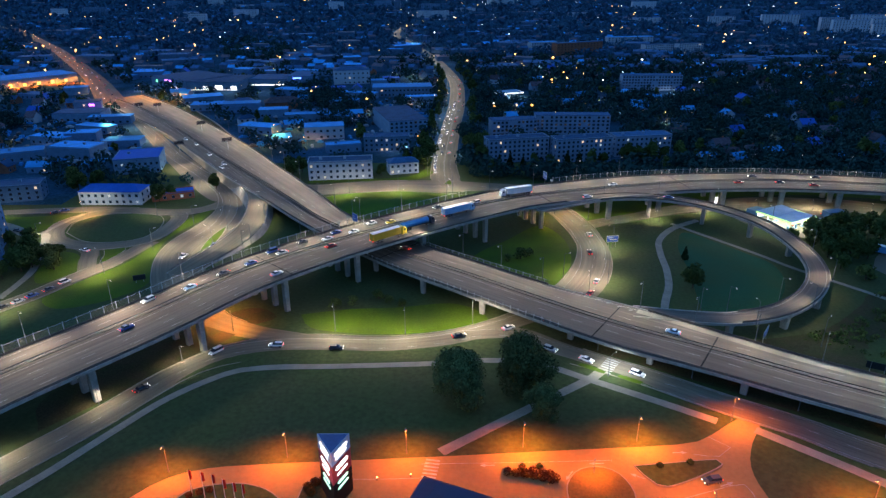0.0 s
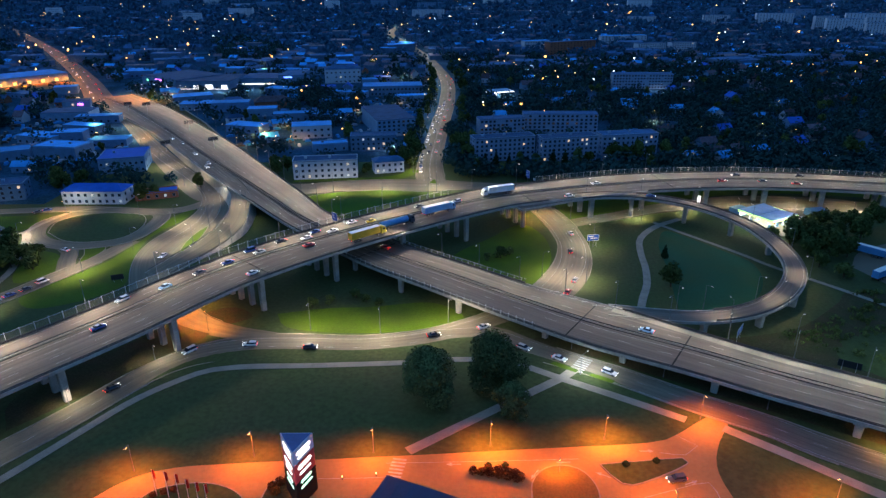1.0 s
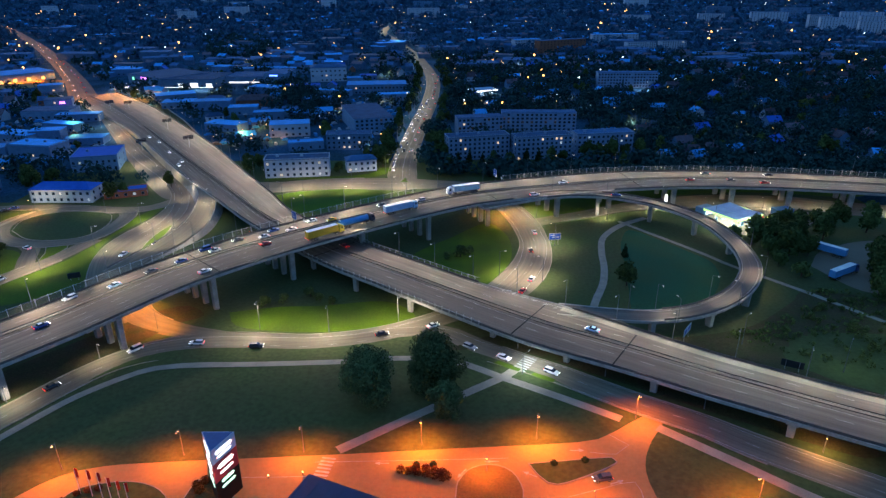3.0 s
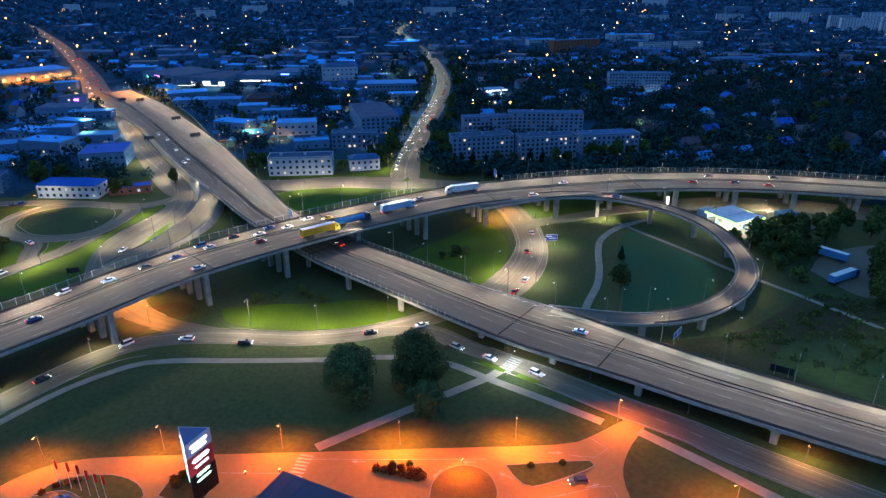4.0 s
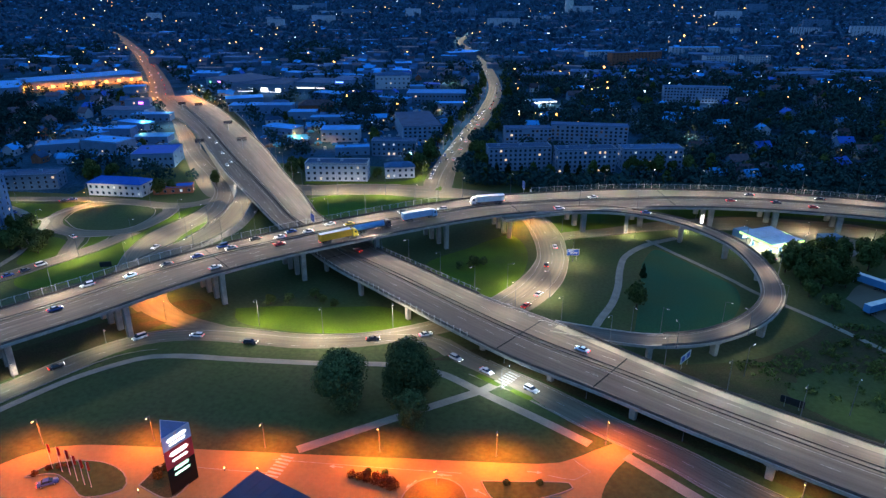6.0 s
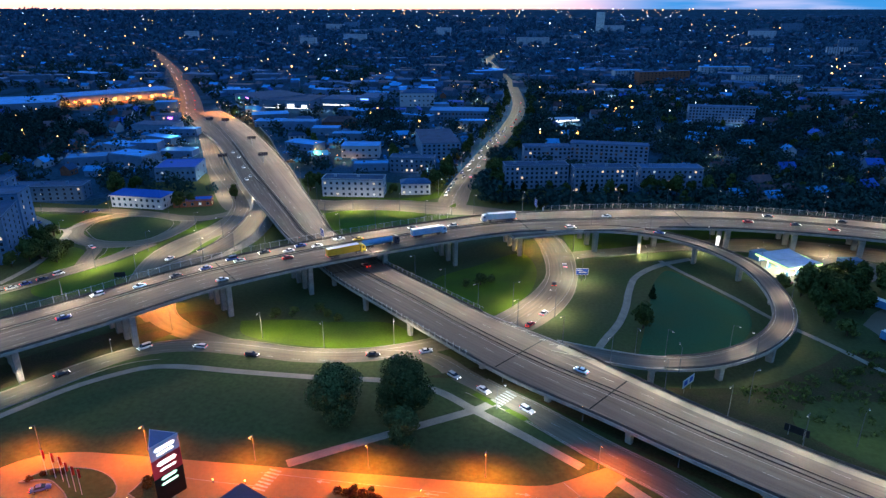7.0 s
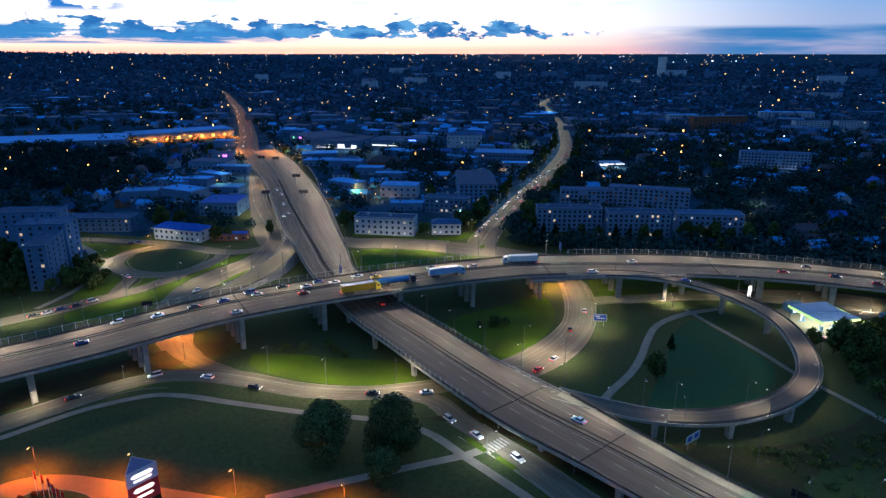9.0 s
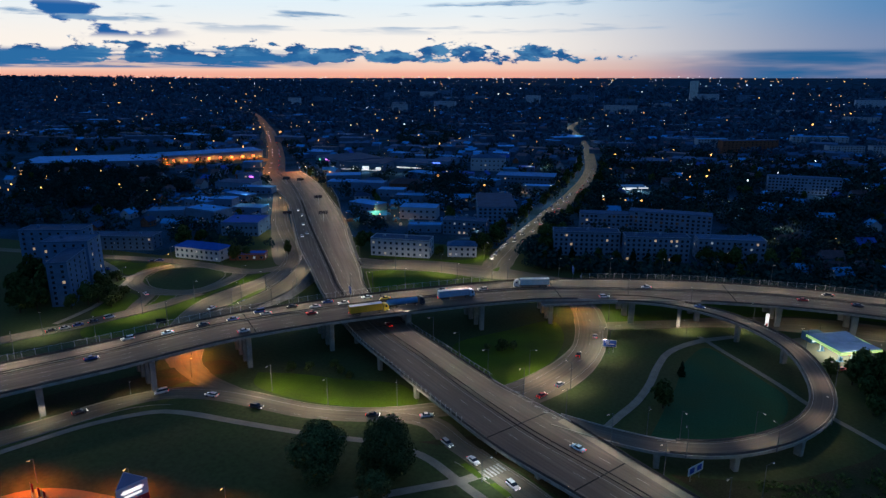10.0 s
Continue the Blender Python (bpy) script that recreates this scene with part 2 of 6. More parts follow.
# ---- ground ----
def build_ground():
    bm = bmesh.new()
    xs = [-4990, -3600, -2500, -1700, -1200, -800, -500] + list(range(-400, 401, 20)) + [500, 800, 1200, 1700, 2500, 3600, 4990]
    ys = [-800, -400, -200, -100, 0] + list(range(40, 140, 20)) + list(range(140, 220, 4)) + list(range(220, 441, 20)) + [520, 640, 800, 1000, 1300, 1700, 2100, 2500, 2900, 3300, 3700, 4100, 4500, 4990]
    grid = [[bm.verts.new((x, y, gz(x, y))) for x in xs] for y in ys]
    for r0, r1 in zip(grid, grid[1:]):
        for i in range(len(xs) - 1):
            bm.faces.new((r0[i], r0[i + 1], r1[i + 1], r1[i]))
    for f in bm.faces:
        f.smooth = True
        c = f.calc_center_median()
        # far faces take the blue-tinted TOWN colour
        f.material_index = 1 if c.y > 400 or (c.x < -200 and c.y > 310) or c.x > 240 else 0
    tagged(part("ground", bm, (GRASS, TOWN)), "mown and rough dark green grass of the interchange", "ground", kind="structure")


build_ground()

# centre lines: x, y, z, width, and how far the median lies to the left of the centre
LINE_A = [(-172.3, 40.0, 11.3, 27, 3.5), (-137.9, 103.7, 12.1, 27, 3.5), (-118.2, 135.4, 12.6, 27, 3.5), (-91.7, 170.3, 13.0, 27, 3.5), (-66.6, 206.0, 13.3, 27, 3.5), (-29.4, 242.2, 13.2, 28, 2.5), (20.0, 280.0, 12.8, 28.5, 0.8), (49.4, 295.4, 12.5, 29, 0.3), (94.3, 311.8, 11.5, 30, -0.8), (126.0, 318.9, 10.8, 29.5, 0.5), (156.6, 322.2, 10.2, 29.5, 1), (183.4, 322.3, 9.6, 29.5, 1.5), (215.8, 317.7, 9.4, 29.5, 1.5), (301.1, 297.7, 9.0, 29.5, 1.5), (421.2, 258.6, 8.0, 29.5, 1.5)]
LINE_B = [(-321.8, 647.3, 0.3, 46, -4), (-265.5, 583.9, 0.5, 46, -4), (-198.7, 496.7, 2.0, 38, -6.8), (-144.8, 415.6, 4.5, 36.3, -6.7), (-107.5, 356.7, 6, 32, -3.9), (-75.1, 309.4, 6.4, 26.8, -3.1), (-52.6, 276.4, 6.5, 22.4, -1.9), (-17.4, 238.5, 6.5, 24.5, 0.3), (9.2, 216.0, 6.5, 25, 0.8), (33.1, 196.4, 6.5, 25.5, 0.5), (57.5, 178.8, 6.5, 28, -0.5), (81.8, 162.0, 6.6, 24.5, 0.7), (105.7, 145.4, 6.8, 23, 1.0), (149.5, 120.1, 7.0, 23, 1.0), (229.3, 83.7, 7, 23, 1.0)]
LINE_R = [(42.0, 275.6, 12.2, 8, 0), (74.2, 292.4, 11.5, 8, 0), (99.6, 295.2, 10.8, 8, 0), (122.2, 285.2, 10.1, 8, 0), (138.0, 265.0, 9.2, 8, 0), (142.8, 242.2, 8.0, 8, 0), (140.2, 220.9, 6.9, 8, 0), (128.8, 202.9, 6.2, 8, 0), (111.9, 189.8, 6.0, 8, 0), (94.6, 184.4, 6.2, 8, 0), (78.3, 185.3, 6.5, 8, 0), (62.5, 188.9, 6.5, 8, 0)]


def emitter(name, colour, power, base=(0.8, 0.8, 0.8)):
    m = material(name, base, 0.4, 0.05, 1.0, 5.0, emit=colour, power=power)
    m.cycles.emission_sampling = "NONE"
    return m


LAMP_WHITE = emitter("lamp_white", (1.0, 0.86, 0.66), 1.3)
LAMP_SODIUM = emitter("lamp_sodium", (1.0, 0.45, 0.10), 12.0)
LAMP_COOL = emitter("lamp_cool", (0.9, 0.95, 1.0), 3.0)
HEADLIGHT = emitter("headlight", (1.0, 0.95, 0.85), 7)
TAILLIGHT = emitter("taillight", (1.0, 0.03, 0.02), 4.5, (0.3, 0.01, 0.01))
LIT_WARM = emitter("lit_window", (1.0, 0.62, 0.25), 0.7)
LIT_PALE = emitter("pale_lit_window", (0.8, 0.85, 0.8), 0.35)

# a clear screen of weathered acrylic
SCREEN = bpy.data.materials.new("clear_screen")
SCREEN.use_nodes = True
_n, _l = SCREEN.node_tree.nodes, SCREEN.node_tree.links
_t, _m = _n.new("ShaderNodeBsdfTransparent"), _n.new("ShaderNodeMixShader")
_n["Principled BSDF"].inputs["Base Color"].default_value = (0.30, 0.34, 0.31, 1)
_n["Principled BSDF"].inputs["Roughness"].default_value = 0.35
_noise, _range = _n.new("ShaderNodeTexNoise"), _n.new("ShaderNodeMapRange")
_noise.inputs["Scale"].default_value = 0.4
_range.inputs["To Min"].default_value, _range.inputs["To Max"].default_value = 0.03, 0.14
_l.new(_noise.outputs["Fac"], _range.inputs["Value"])
_l.new(_range.outputs[0], _m.inputs[0])
_l.new(_t.outputs[0], _m.inputs[1])
_l.new(_n["Principled BSDF"].outputs[0], _m.inputs[2])
_l.new(_m.outputs[0], _n["Material Output"].inputs[0])


def mesh_of(name, bm, mats, smooth=False):
    """A mesh to be shared by many pieces."""
    me = bpy.data.meshes.new(name)
    if smooth:
        for f in bm.faces:
            f.smooth = True
    bm.to_mesh(me)
    bm.free()
    for m in (mats if isinstance(mats, (list, tuple)) else (mats,)):
        me.materials.append(m)
    return me


def piece(name, me, parent, m):
    ob = new(name, me)
    ob.parent = parent
    ob.matrix_basis = m
    return ob


def along(path, s):
    """The place, heading in degrees and left normal at s metres along a path."""
    run = 0.0
    for a, b in zip(path, path[1:]):
        d = float(np.hypot(*(b - a)[:2]))
        if run + d >= s or b is path[-1]:
            p = a + (b - a) * ((s - run) / d)
            h = math.atan2(b[1] - a[1], b[0] - a[0])
            return p, math.degrees(h), np.array((-math.sin(h), math.cos(h)))
        run += d


def length(path):
    return sum(float(np.hypot(*(b - a)[:2])) for a, b in zip(path, path[1:]))


def cut(path, s0, s1, step=3.0):
    n = max(2, int((s1 - s0) / step) + 1)
    return [along(path, s0 + (s1 - s0) * i / (n - 1))[0] for i in range(n)]


def stripe(bm, path, off, width, dz, s0=0.0, s1=None, dash=0.0, gap=0.0):
    """Painted line at off metres left of the path; dashed where dash is given."""
    s1 = s1 or length(path)
    s = s0
    while s < s1:
        e = min(s1, s + dash) if dash else s1
        flat(bm, cut(path, s, e, 4.0), 0, 0, off - width / 2, off + width / 2, dz)
        s = e + gap if dash else s1


def rail_line(name, path, off, s0, s1, parent, mat, post_mesh, height=0.75, step=4.0, rails=1):
    """A guard rail on posts along a path."""
    bm = bmesh.new()
    for k in range(rails):
        z = height - 0.32 - 0.4 * k
        sweep(bm, cut(path, s0, s1, 4.0), [(0, off + 0.06, z), (0, off + 0.1, z + 0.08), (0, off + 0.06, z + 0.16), (0, off + 0.1, z + 0.24), (0, off + 0.06, z + 0.32), (0, off - 0.06, z + 0.32), (0, off - 0.06, z)])
    rail = part(name, bm, mat, parent)
    s = s0 + 1
    while s < s1:
        p, h, n = along(path, s)
        piece("post", post_mesh, rail, pose(p[0] + n[0] * off, p[1] + n[1] * off, p[2], 0, 0, h))
        s += step
    return rail


POLE = material("dull_grey_pole", (0.15, 0.16, 0.17), 0.65, 0.2, 1.5, 9.0, metal=0.2)
ZINC = material("pale_zinc", (0.55, 0.56, 0.55), 0.6, 0.15, 1.5, 9.0, metal=0.2)
bm = bmesh.new()
box(bm, 0, 0, 0, 0.12, 0.16, 0.7)
POST = mesh_of("post", bm, RAIL)
bm = bmesh.new()
box(bm, 0, 0, 0, 0.15, 0.18, 3.2)
box(bm, 0, 0, 3.2, 0.18, 0.2, 0.05)
SCREEN_POST = mesh_of("screen_post", bm, ZINC)
bm = bmesh.new()
box(bm, 0, 0, 0, 0.12, 0.14, 2.0)
FENCE_POST = mesh_of("fence_post", bm, ZINC)


def screen(path, off, s0, s1, label, height=3.0, step=4.0, post=SCREEN_POST, name="noise_screen"):
    top = thing(name, label, "screen", group="screens on the viaducts")
    s, i = s0, 0
    panels = bmesh.new()
    sweep(panels, cut(path, s0, s1, step), [(0, off - 0.015, 0.25), (0, off + 0.015, 0.25), (0, off + 0.015, height), (0, off - 0.015, height)])
    part("panel", panels, SCREEN, top, "clear weathered acrylic panels")
    cap = bmesh.new()
    sweep(cap, cut(path, s0, s1, step), [(0, off - 0.04, height), (0, off + 0.04, height), (0, off + 0.04, height + 0.06), (0, off - 0.04, height + 0.06)])
    part("cap_rail", cap, STEEL, top)
    while s <= s1 + 0.01:
        p, h, n = along(path, s)
        piece("post", post, top, pose(p[0] + n[0] * (off + 0.12), p[1] + n[1] * (off + 0.12), p[2], 0, 0, h))
        s += step
    return top


def pier(parent, x, y, ztop, turn, sx, sy, head=0.0):
    """A tapered concrete column with chamfered edges, and a cap where head is given."""
    z0 = gz(x, y) - 0.5
    bm = bmesh.new()
    vs = box(bm, x, y, z0, sx, sy, ztop - z0, turn)
    for v in vs:
        if v.co.z < z0 + 0.1:
            v.co.x, v.co.y = x + (v.co.x - x) * 0.86, y + (v.co.y - y) * 0.86
    bmesh.ops.bevel(bm, geom=[e for e in bm.edges if abs(e.verts[0].co.z - e.verts[1].co.z) > 2], offset=0.18, segments=1, affect="EDGES")
    if head:
        box(bm, x, y, ztop - 0.02, head, sy * 1.15, 0.5, turn)
    return part("pier", bm, CONCRETE, parent)


def build_deck(name, line, label, t=1.3, edge=0.45):
    path = spline(line, 4)
    top = thing(name, label, "bridge", kind="structure")
    bm = bmesh.new()
    sweep(bm, path, [(1, 0, 0), (1, 0, -0.55), (1, -2.2, -t), (-1, 2.2, -t), (-1, 0, -0.55), (-1, 0, 0)])
    part("deck", bm, CONCRETE, top)
    bm = bmesh.new()
    flat(bm, path, -1, 1, edge, -edge, 0.05)
    part("carriageway", bm, DECK, top, "worn grey asphalt")
    for k in (1, -1):
        bm = bmesh.new()
        sweep(bm, path, [(k, 0, 0), (k, 0, 0.3), (k, -0.4 * k, 0.3), (k, -edge * k, 0.02)])
        part("kerb", bm, CONCRETE, top)
    return top, path


deck_a, path_a = build_deck("viaduct_upper", LINE_A, "long curved concrete viaduct carrying a wide dual carriageway")
deck_b, path_b = build_deck("viaduct_lower", LINE_B, "lower concrete viaduct with a worn grey dual carriageway", 1.2)
deck_r, path_r = build_deck("loop_ramp", LINE_R, "narrow curved concrete loop ramp on single piers", 1.0)
LEN_A, LEN_B, LEN_R = length(path_a), length(path_b), length(path_r)


def nearest(path, x, y):
    run, best = 0.0, (1e9, 0.0)
    for a, b in zip(path, path[1:]):
        d = math.hypot(a[0] - x, a[1] - y)
        best = min(best, (d, run))
        run += float(np.hypot(*(b - a)[:2]))
    return best[1]


# rails: outer edges, open where the ramps leave, and the double rail of the median
def shifted(path, off, k=0):
    """The path moved off metres plus k half-widths to its left."""
    return [np.array((p[0] + n[0] * (off + k * p[3] / 2), p[1] + n[1] * (off + k * p[3] / 2), p[2], 1)) for p, n in zip(path, normals(path))]


def median(path):
    return [np.array((p[0] + n[0] * p[4], p[1] + n[1] * p[4], p[2], 1)) for p, n in zip(path, normals(path))]


for path, top, gaps in ((path_a, deck_a, ((), (338, 392))), (path_b, deck_b, ((572, 608), (318, 402)))):
    for k, gap in zip((1, -1), gaps):
        e = shifted(path, -0.55 * k, k)
        for s0, s1 in (((0, gap[0]), (gap[1], length(e) - 1)) if gap else ((0, length(e) - 1),)):
            rail_line("guard_rail", e, 0, s0, s1, top, RAIL, POST, 1.0, 10.0, 2)
    for off in (-0.9, 0.9):
        mid = median(path)
        rail_line("median_rail", mid, off, 0, length(mid) - 1, top, RAIL, POST, 0.9, 12.0)
for k in (1, -1):
    e = shifted(path_r, 3.5 * k)
    rail_line("guard_rail", e, 0, 34, length(e) - 34, deck_r, RAIL, POST, 1.0, 5.0, 2)

# grass bank that carries the northern end of the lower road
bm = bmesh.new()
bank = cut(path_b, 0, 395, 5.0)
rows = []
for p, n in zip(bank, normals(bank)):
    w, z = p[3] / 2 - 0.3, p[2] - 0.4
    row = []
    for off, zz in ((w + 0.8 + min(z * 1.6, 3.5), -0.3), (w, z), (-w, z), (-w - 0.4, -0.3)):
        row.append(bm.verts.new((p[0] + n[0] * off, p[1] + n[1] * off, zz)))
    rows.append(row)
for r0, r1 in zip(rows, rows[1:]):
    for i in range(3):
        bm.faces.new((r0[i], r0[i + 1], r1[i + 1], r1[i]))
bm.faces.new(rows[-1])
bmesh.ops.recalc_face_normals(bm, faces=bm.faces)
tagged(part("embankment", bm, PAVING), "pale paved bank carrying the road up to the viaduct", "bank", kind="structure")

# lane paint
for path, top, lanes, solid in ((path_a, deck_a, (5.4, -5.6, -9.3, -13.0), (1.7, -1.7)), (path_b, deck_b, (5.4, -5.4), (1.7, -1.7))):
    bm = bmesh.new()
    mid = median(path)
    for off in lanes:
        stripe(bm, mid, off, 0.14, 0.075, 2, None, 4.0, 8.0)
    for off in solid:
        stripe(bm, mid, off, 0.16, 0.075)
    for k in (1, -1):
        stripe(bm, shifted(path, -1.5 * k, k), 0, 0.16, 0.075)
    part("lane_line", bm, PAINT, top, "worn white lane paint")
bm = bmesh.new()
for off in (-2.8, 2.8):
    stripe(bm, path_r, off, 0.15, 0.075, 20, LEN_R - 30)
part("lane_line", bm, PAINT, deck_r, "worn white lane paint")
bm = bmesh.new()
flat(bm, cut(path_b, 606, LEN_B - 2, 4.0), 1, 1, -3.4, -0.75, 0.09)
part("paved_verge", bm, PAVING, deck_b, "pale concrete verge along the deck edge")
# a dark strip laid on the deck stands in for the shaded gap
bm = bmesh.new()
stripe(bm, median(path_b), 0, 1.5, 0.08, 190, 470)
part("median_gap", bm, RUBBER, deck_b, "dark strip standing in for the gap between the carriageways")
# dark joints across the decks
for path, top, spots in ((path_a, deck_a, (205, 262, 340, 420)), (path_b, deck_b, (508, 600, 632))):
    bm = bmesh.new()
    for s in spots:
        p = cut(path, s, s + 0.5, 0.5)
        flat(bm, p, -1, 1, 0.6, -0.6, 0.07)
    part("expansion_joint", bm, RUBBER, top)

# piers: rows of columns under the upper deck, pairs under the lower, single ones under the loop
def pier_row(deck, path, x, y, steps, drop, sx, sy, head=0.0):
    """Columns across a deck; (x, y) is the foot of the southernmost one."""
    p, h, n = along(path, nearest(path, x, y))
    out = (x - p[0]) * n[0] + (y - p[1]) * n[1] + p[3] / 2 - 1.4
    if out < 0:
        x, y = x - n[0] * out, y - n[1] * out
    for step in steps:
        pier(deck, x + n[0] * step, y + n[1] * step, p[2] - drop, h, sx, sy, head)


for x, y in ((-113.5, 119.5), (-95.2, 147.2), (-75.3, 174.2), (-55.4, 202.0), (-33.3, 226.0), (-8.6, 247.2), (18.2, 266.2), (45.4, 283.0)):
    pier_row(deck_a, path_a, x, y, (0, 7, 14, 20), 1.3, 2.0, 1.8)
for x, y in ((79.5, 294.6), (107.5, 306.8), (141, 311), (170, 310), (198, 308), (226, 303), (256, 295), (286, 287)):
    pier_row(deck_a, path_a, x, y, (0, 10, 19), 1.3, 2.6, 1.7)
for x, y in ((-27.3, 235.9), (-7.8, 216.0), (13.2, 199.3), (40.6, 180.9), (61.5, 165.3), (82.7, 149.4), (110.1, 128.9), (140, 112)):
    pier_row(deck_b, path_b, x, y, (0, 8, 15.5), 1.2, 2.0, 1.6, 3.0)
for s in (62, 86, 108, 130, 152, 178, 201, 222):
    p, h, n = along(path_r, s)
    pier(deck_r, p[0] + n[0] * 2.2, p[1] + n[1] * 2.2, p[2] - 1.0, h, 1.7, 2.6, 2.2)

# screens and fences
edge_a = shifted(path_a, -0.15, 1)
screen(edge_a, 0, 40, 318, "tall clear noise screen on steel posts along the deck edge")
screen(edge_a, 0, 366, 640, "clear noise screen on steel posts along the curving deck edge")
edge_bl = shifted(path_b, -0.15, 1)
edge_br = shifted(path_b, 0.15, -1)
screen(edge_bl, 0, 492, 572, "mesh safety fence on posts beside the lower carriageway", 1.9, 3.0, FENCE_POST, "safety_fence")
screen(edge_br, 0, 498, 592, "low safety fence on posts over the underpass road", 1.5, 3.0, FENCE_POST, "safety_fence")

# ---- roads, footpaths and lawns on the ground ----
ROADS = {
    "road_south_west": [(-134, 73.9, 9.4), (-109, 112.9, 9.4), (-103.6, 120.6, 9.4), (-90.6, 139.6, 9.4), (-78.7, 160.4, 9.2), (-68, 170.9, 11.5), (-55, 175.3, 14), (-42, 176, 15.5), (-29, 175.4, 14.5), (-16, 175.2, 14.2), (2, 179, 14), (18, 187, 14), (32, 197, 15), (45, 211, 16), (54, 224.5, 16.5), (61, 241, 15), (64.5, 258, 13), (64.5, 270, 12.6), (63, 286, 13.5), (57.5, 308, 13), (47, 328, 12), (30, 346, 12)],
    "road_south_east": [(5, 182, 9), (22, 183, 12), (34, 174, 11), (46, 166, 9), (58, 158, 9), (75, 145, 9), (91, 134.5, 9), (106, 122.5, 10), (160, 85, 10)],
    "road_service": [(-318, 628, 10), (-262, 548, 10), (-214, 474, 12), (-182, 424.3, 14), (-160, 394.5, 13), (-141.3, 370.6, 10.5), (-121, 341.7, 9.5), (-111, 318, 12), (-107, 298, 18), (-108, 281, 22), (-112, 266, 21), (-112, 250, 19), (-104.5, 230, 20), (-93, 208, 19), (-80, 193, 15), (-64, 184.5, 12), (-46, 180, 9)],
    "road_north": [(3, 345, 16), (1, 362, 17), (0.5, 406, 15), (6, 507, 14), (13, 620, 14), (12, 764, 14), (-14, 979, 14), (-26, 1041, 14), (-63, 1233, 14), (-98, 1428, 14), (-79, 1752, 14), (0, 2200, 14)],
    "road_link": [(-90, 346, 15), (-68, 343.5, 18), (-48, 348.5, 19), (-25, 350.5, 20), (0, 349, 22), (25, 348, 14), (50, 345, 10)],
    "road_fuel": [(62, 283, 10), (75, 290, 9), (94, 298, 9), (114, 307, 11), (135, 313, 15), (168, 317, 20), (205, 313, 20), (226, 305, 20), (320, 278, 18)],
    "road_far": [(-322, 632, 26), (-403, 766, 22), (-534, 962, 20), (-713, 1215, 18), (-1042, 1639, 18), (-1300, 1850, 18)],
    "road_west": [(-330, 296, 7), (-244, 305, 7), (-178, 312, 8), (-137, 307, 9), (-122, 312, 8), (-116, 322, 7)],
    "road_loop_west": [(-137, 309, 8), (-130.5, 300, 8), (-130, 285, 8), (-134, 270, 8), (-147, 263, 8), (-162, 264, 8), (-175, 271, 8), (-182, 283, 8), (-182, 295, 8), (-171, 307, 8), (-155, 310, 8)],
    "road_lower_west": [(-190, 150, 8), (-165, 196, 8), (-153.5, 214, 8), (-147.5, 226, 8), (-141, 238, 8), (-136.5, 248, 8), (-133.5, 258, 8), (-131, 268, 8)],
    "road_fork": [(-143.5, 235, 7), (-149, 247, 7), (-152.5, 256, 7), (-160, 263, 7)],
}
ramp_l = spline([(-135, 378, 5.3, 8), (-112, 346, 5.8, 9), (-97.5, 320, 6.1, 9.5), (-92.5, 305, 5.9, 9.6), (-90.2, 292, 4.5, 10.4), (-89.8, 276.3, 3.0, 12), (-94.2, 260.4, 1.5, 12.4), (-101, 245, 0.5, 12), (-106, 232, 0.15, 11)], 3)
ROAD_PATHS = {}
for i, (name, pts) in enumerate(ROADS.items()):
    ROAD_PATHS[name] = ground_path(pts, 0.06 + 0.012 * i)
    bm = bmesh.new()
    flat(bm, ROAD_PATHS[name])
    tagged(part(name, bm, ASPHALT), "worn grey asphalt road lit by street lamps", "road", kind="structure")
bm = bmesh.new()
sweep(bm, ramp_l, [(1, 0, 0), (1, 2.0, -5.6), (-1, -2.0, -5.6), (-1, 0, 0)])
slip = tagged(part("slip_road", bm, CONCRETE), "concrete slip road curving down from the lower viaduct", "road", kind="structure")
bm = bmesh.new()
flat(bm, ramp_l, -1, 1, 0.3, -0.3, 0.03)
part("carriageway", bm, ASPHALT, slip)
for k in (1, -1):
    e = [np.array((p[0] + n[0] * k * (p[3] / 2 - 0.2), p[1] + n[1] * k * (p[3] / 2 - 0.2), p[2], 1)) for p, n in zip(ramp_l, normals(ramp_l))]
    rail_line("guard_rail", e, 0, 4, length(e) - 2, slip, RAIL, POST, 0.8, 4.0)

KERBS = (("road_south_west", 1, 0, 128), ("road_south_west", -1, 0, 205), ("road_south_west", 1, 140, 330), ("road_south_west", -1, 262, 345), ("road_south_east", 1, 40, 230), ("road_south_east", -1, 40, 118),
         ("road_service", 1, 330, 520), ("road_service", -1, 330, 490), ("road_north", 1, 20, 420), ("road_north", -1, 20, 420), ("road_link", 1, 0, 70), ("road_link", -1, 0, 70), ("road_fuel", -1, 20, 250),
         ("road_loop_west", 1, 6, 150), ("road_lower_west", -1, 0, 110), ("road_lower_west", 1, 20, 100), ("road_west", -1, 60, 220))
for name, k, s0, s1 in KERBS:
    p = cut(ROAD_PATHS[name], s0, min(s1, length(ROAD_PATHS[name]) - 1), 4.0)
    bm = bmesh.new()
    sweep(bm, p, [(k, 0.3 * k, -0.2), (k, 0.3 * k, 0.16), (k, 0.02 * k, 0.16), (k, 0, -0.2)])
    tagged(part("kerb", bm, PAVING), "pale concrete kerb along the road", "kerb", kind="structure")

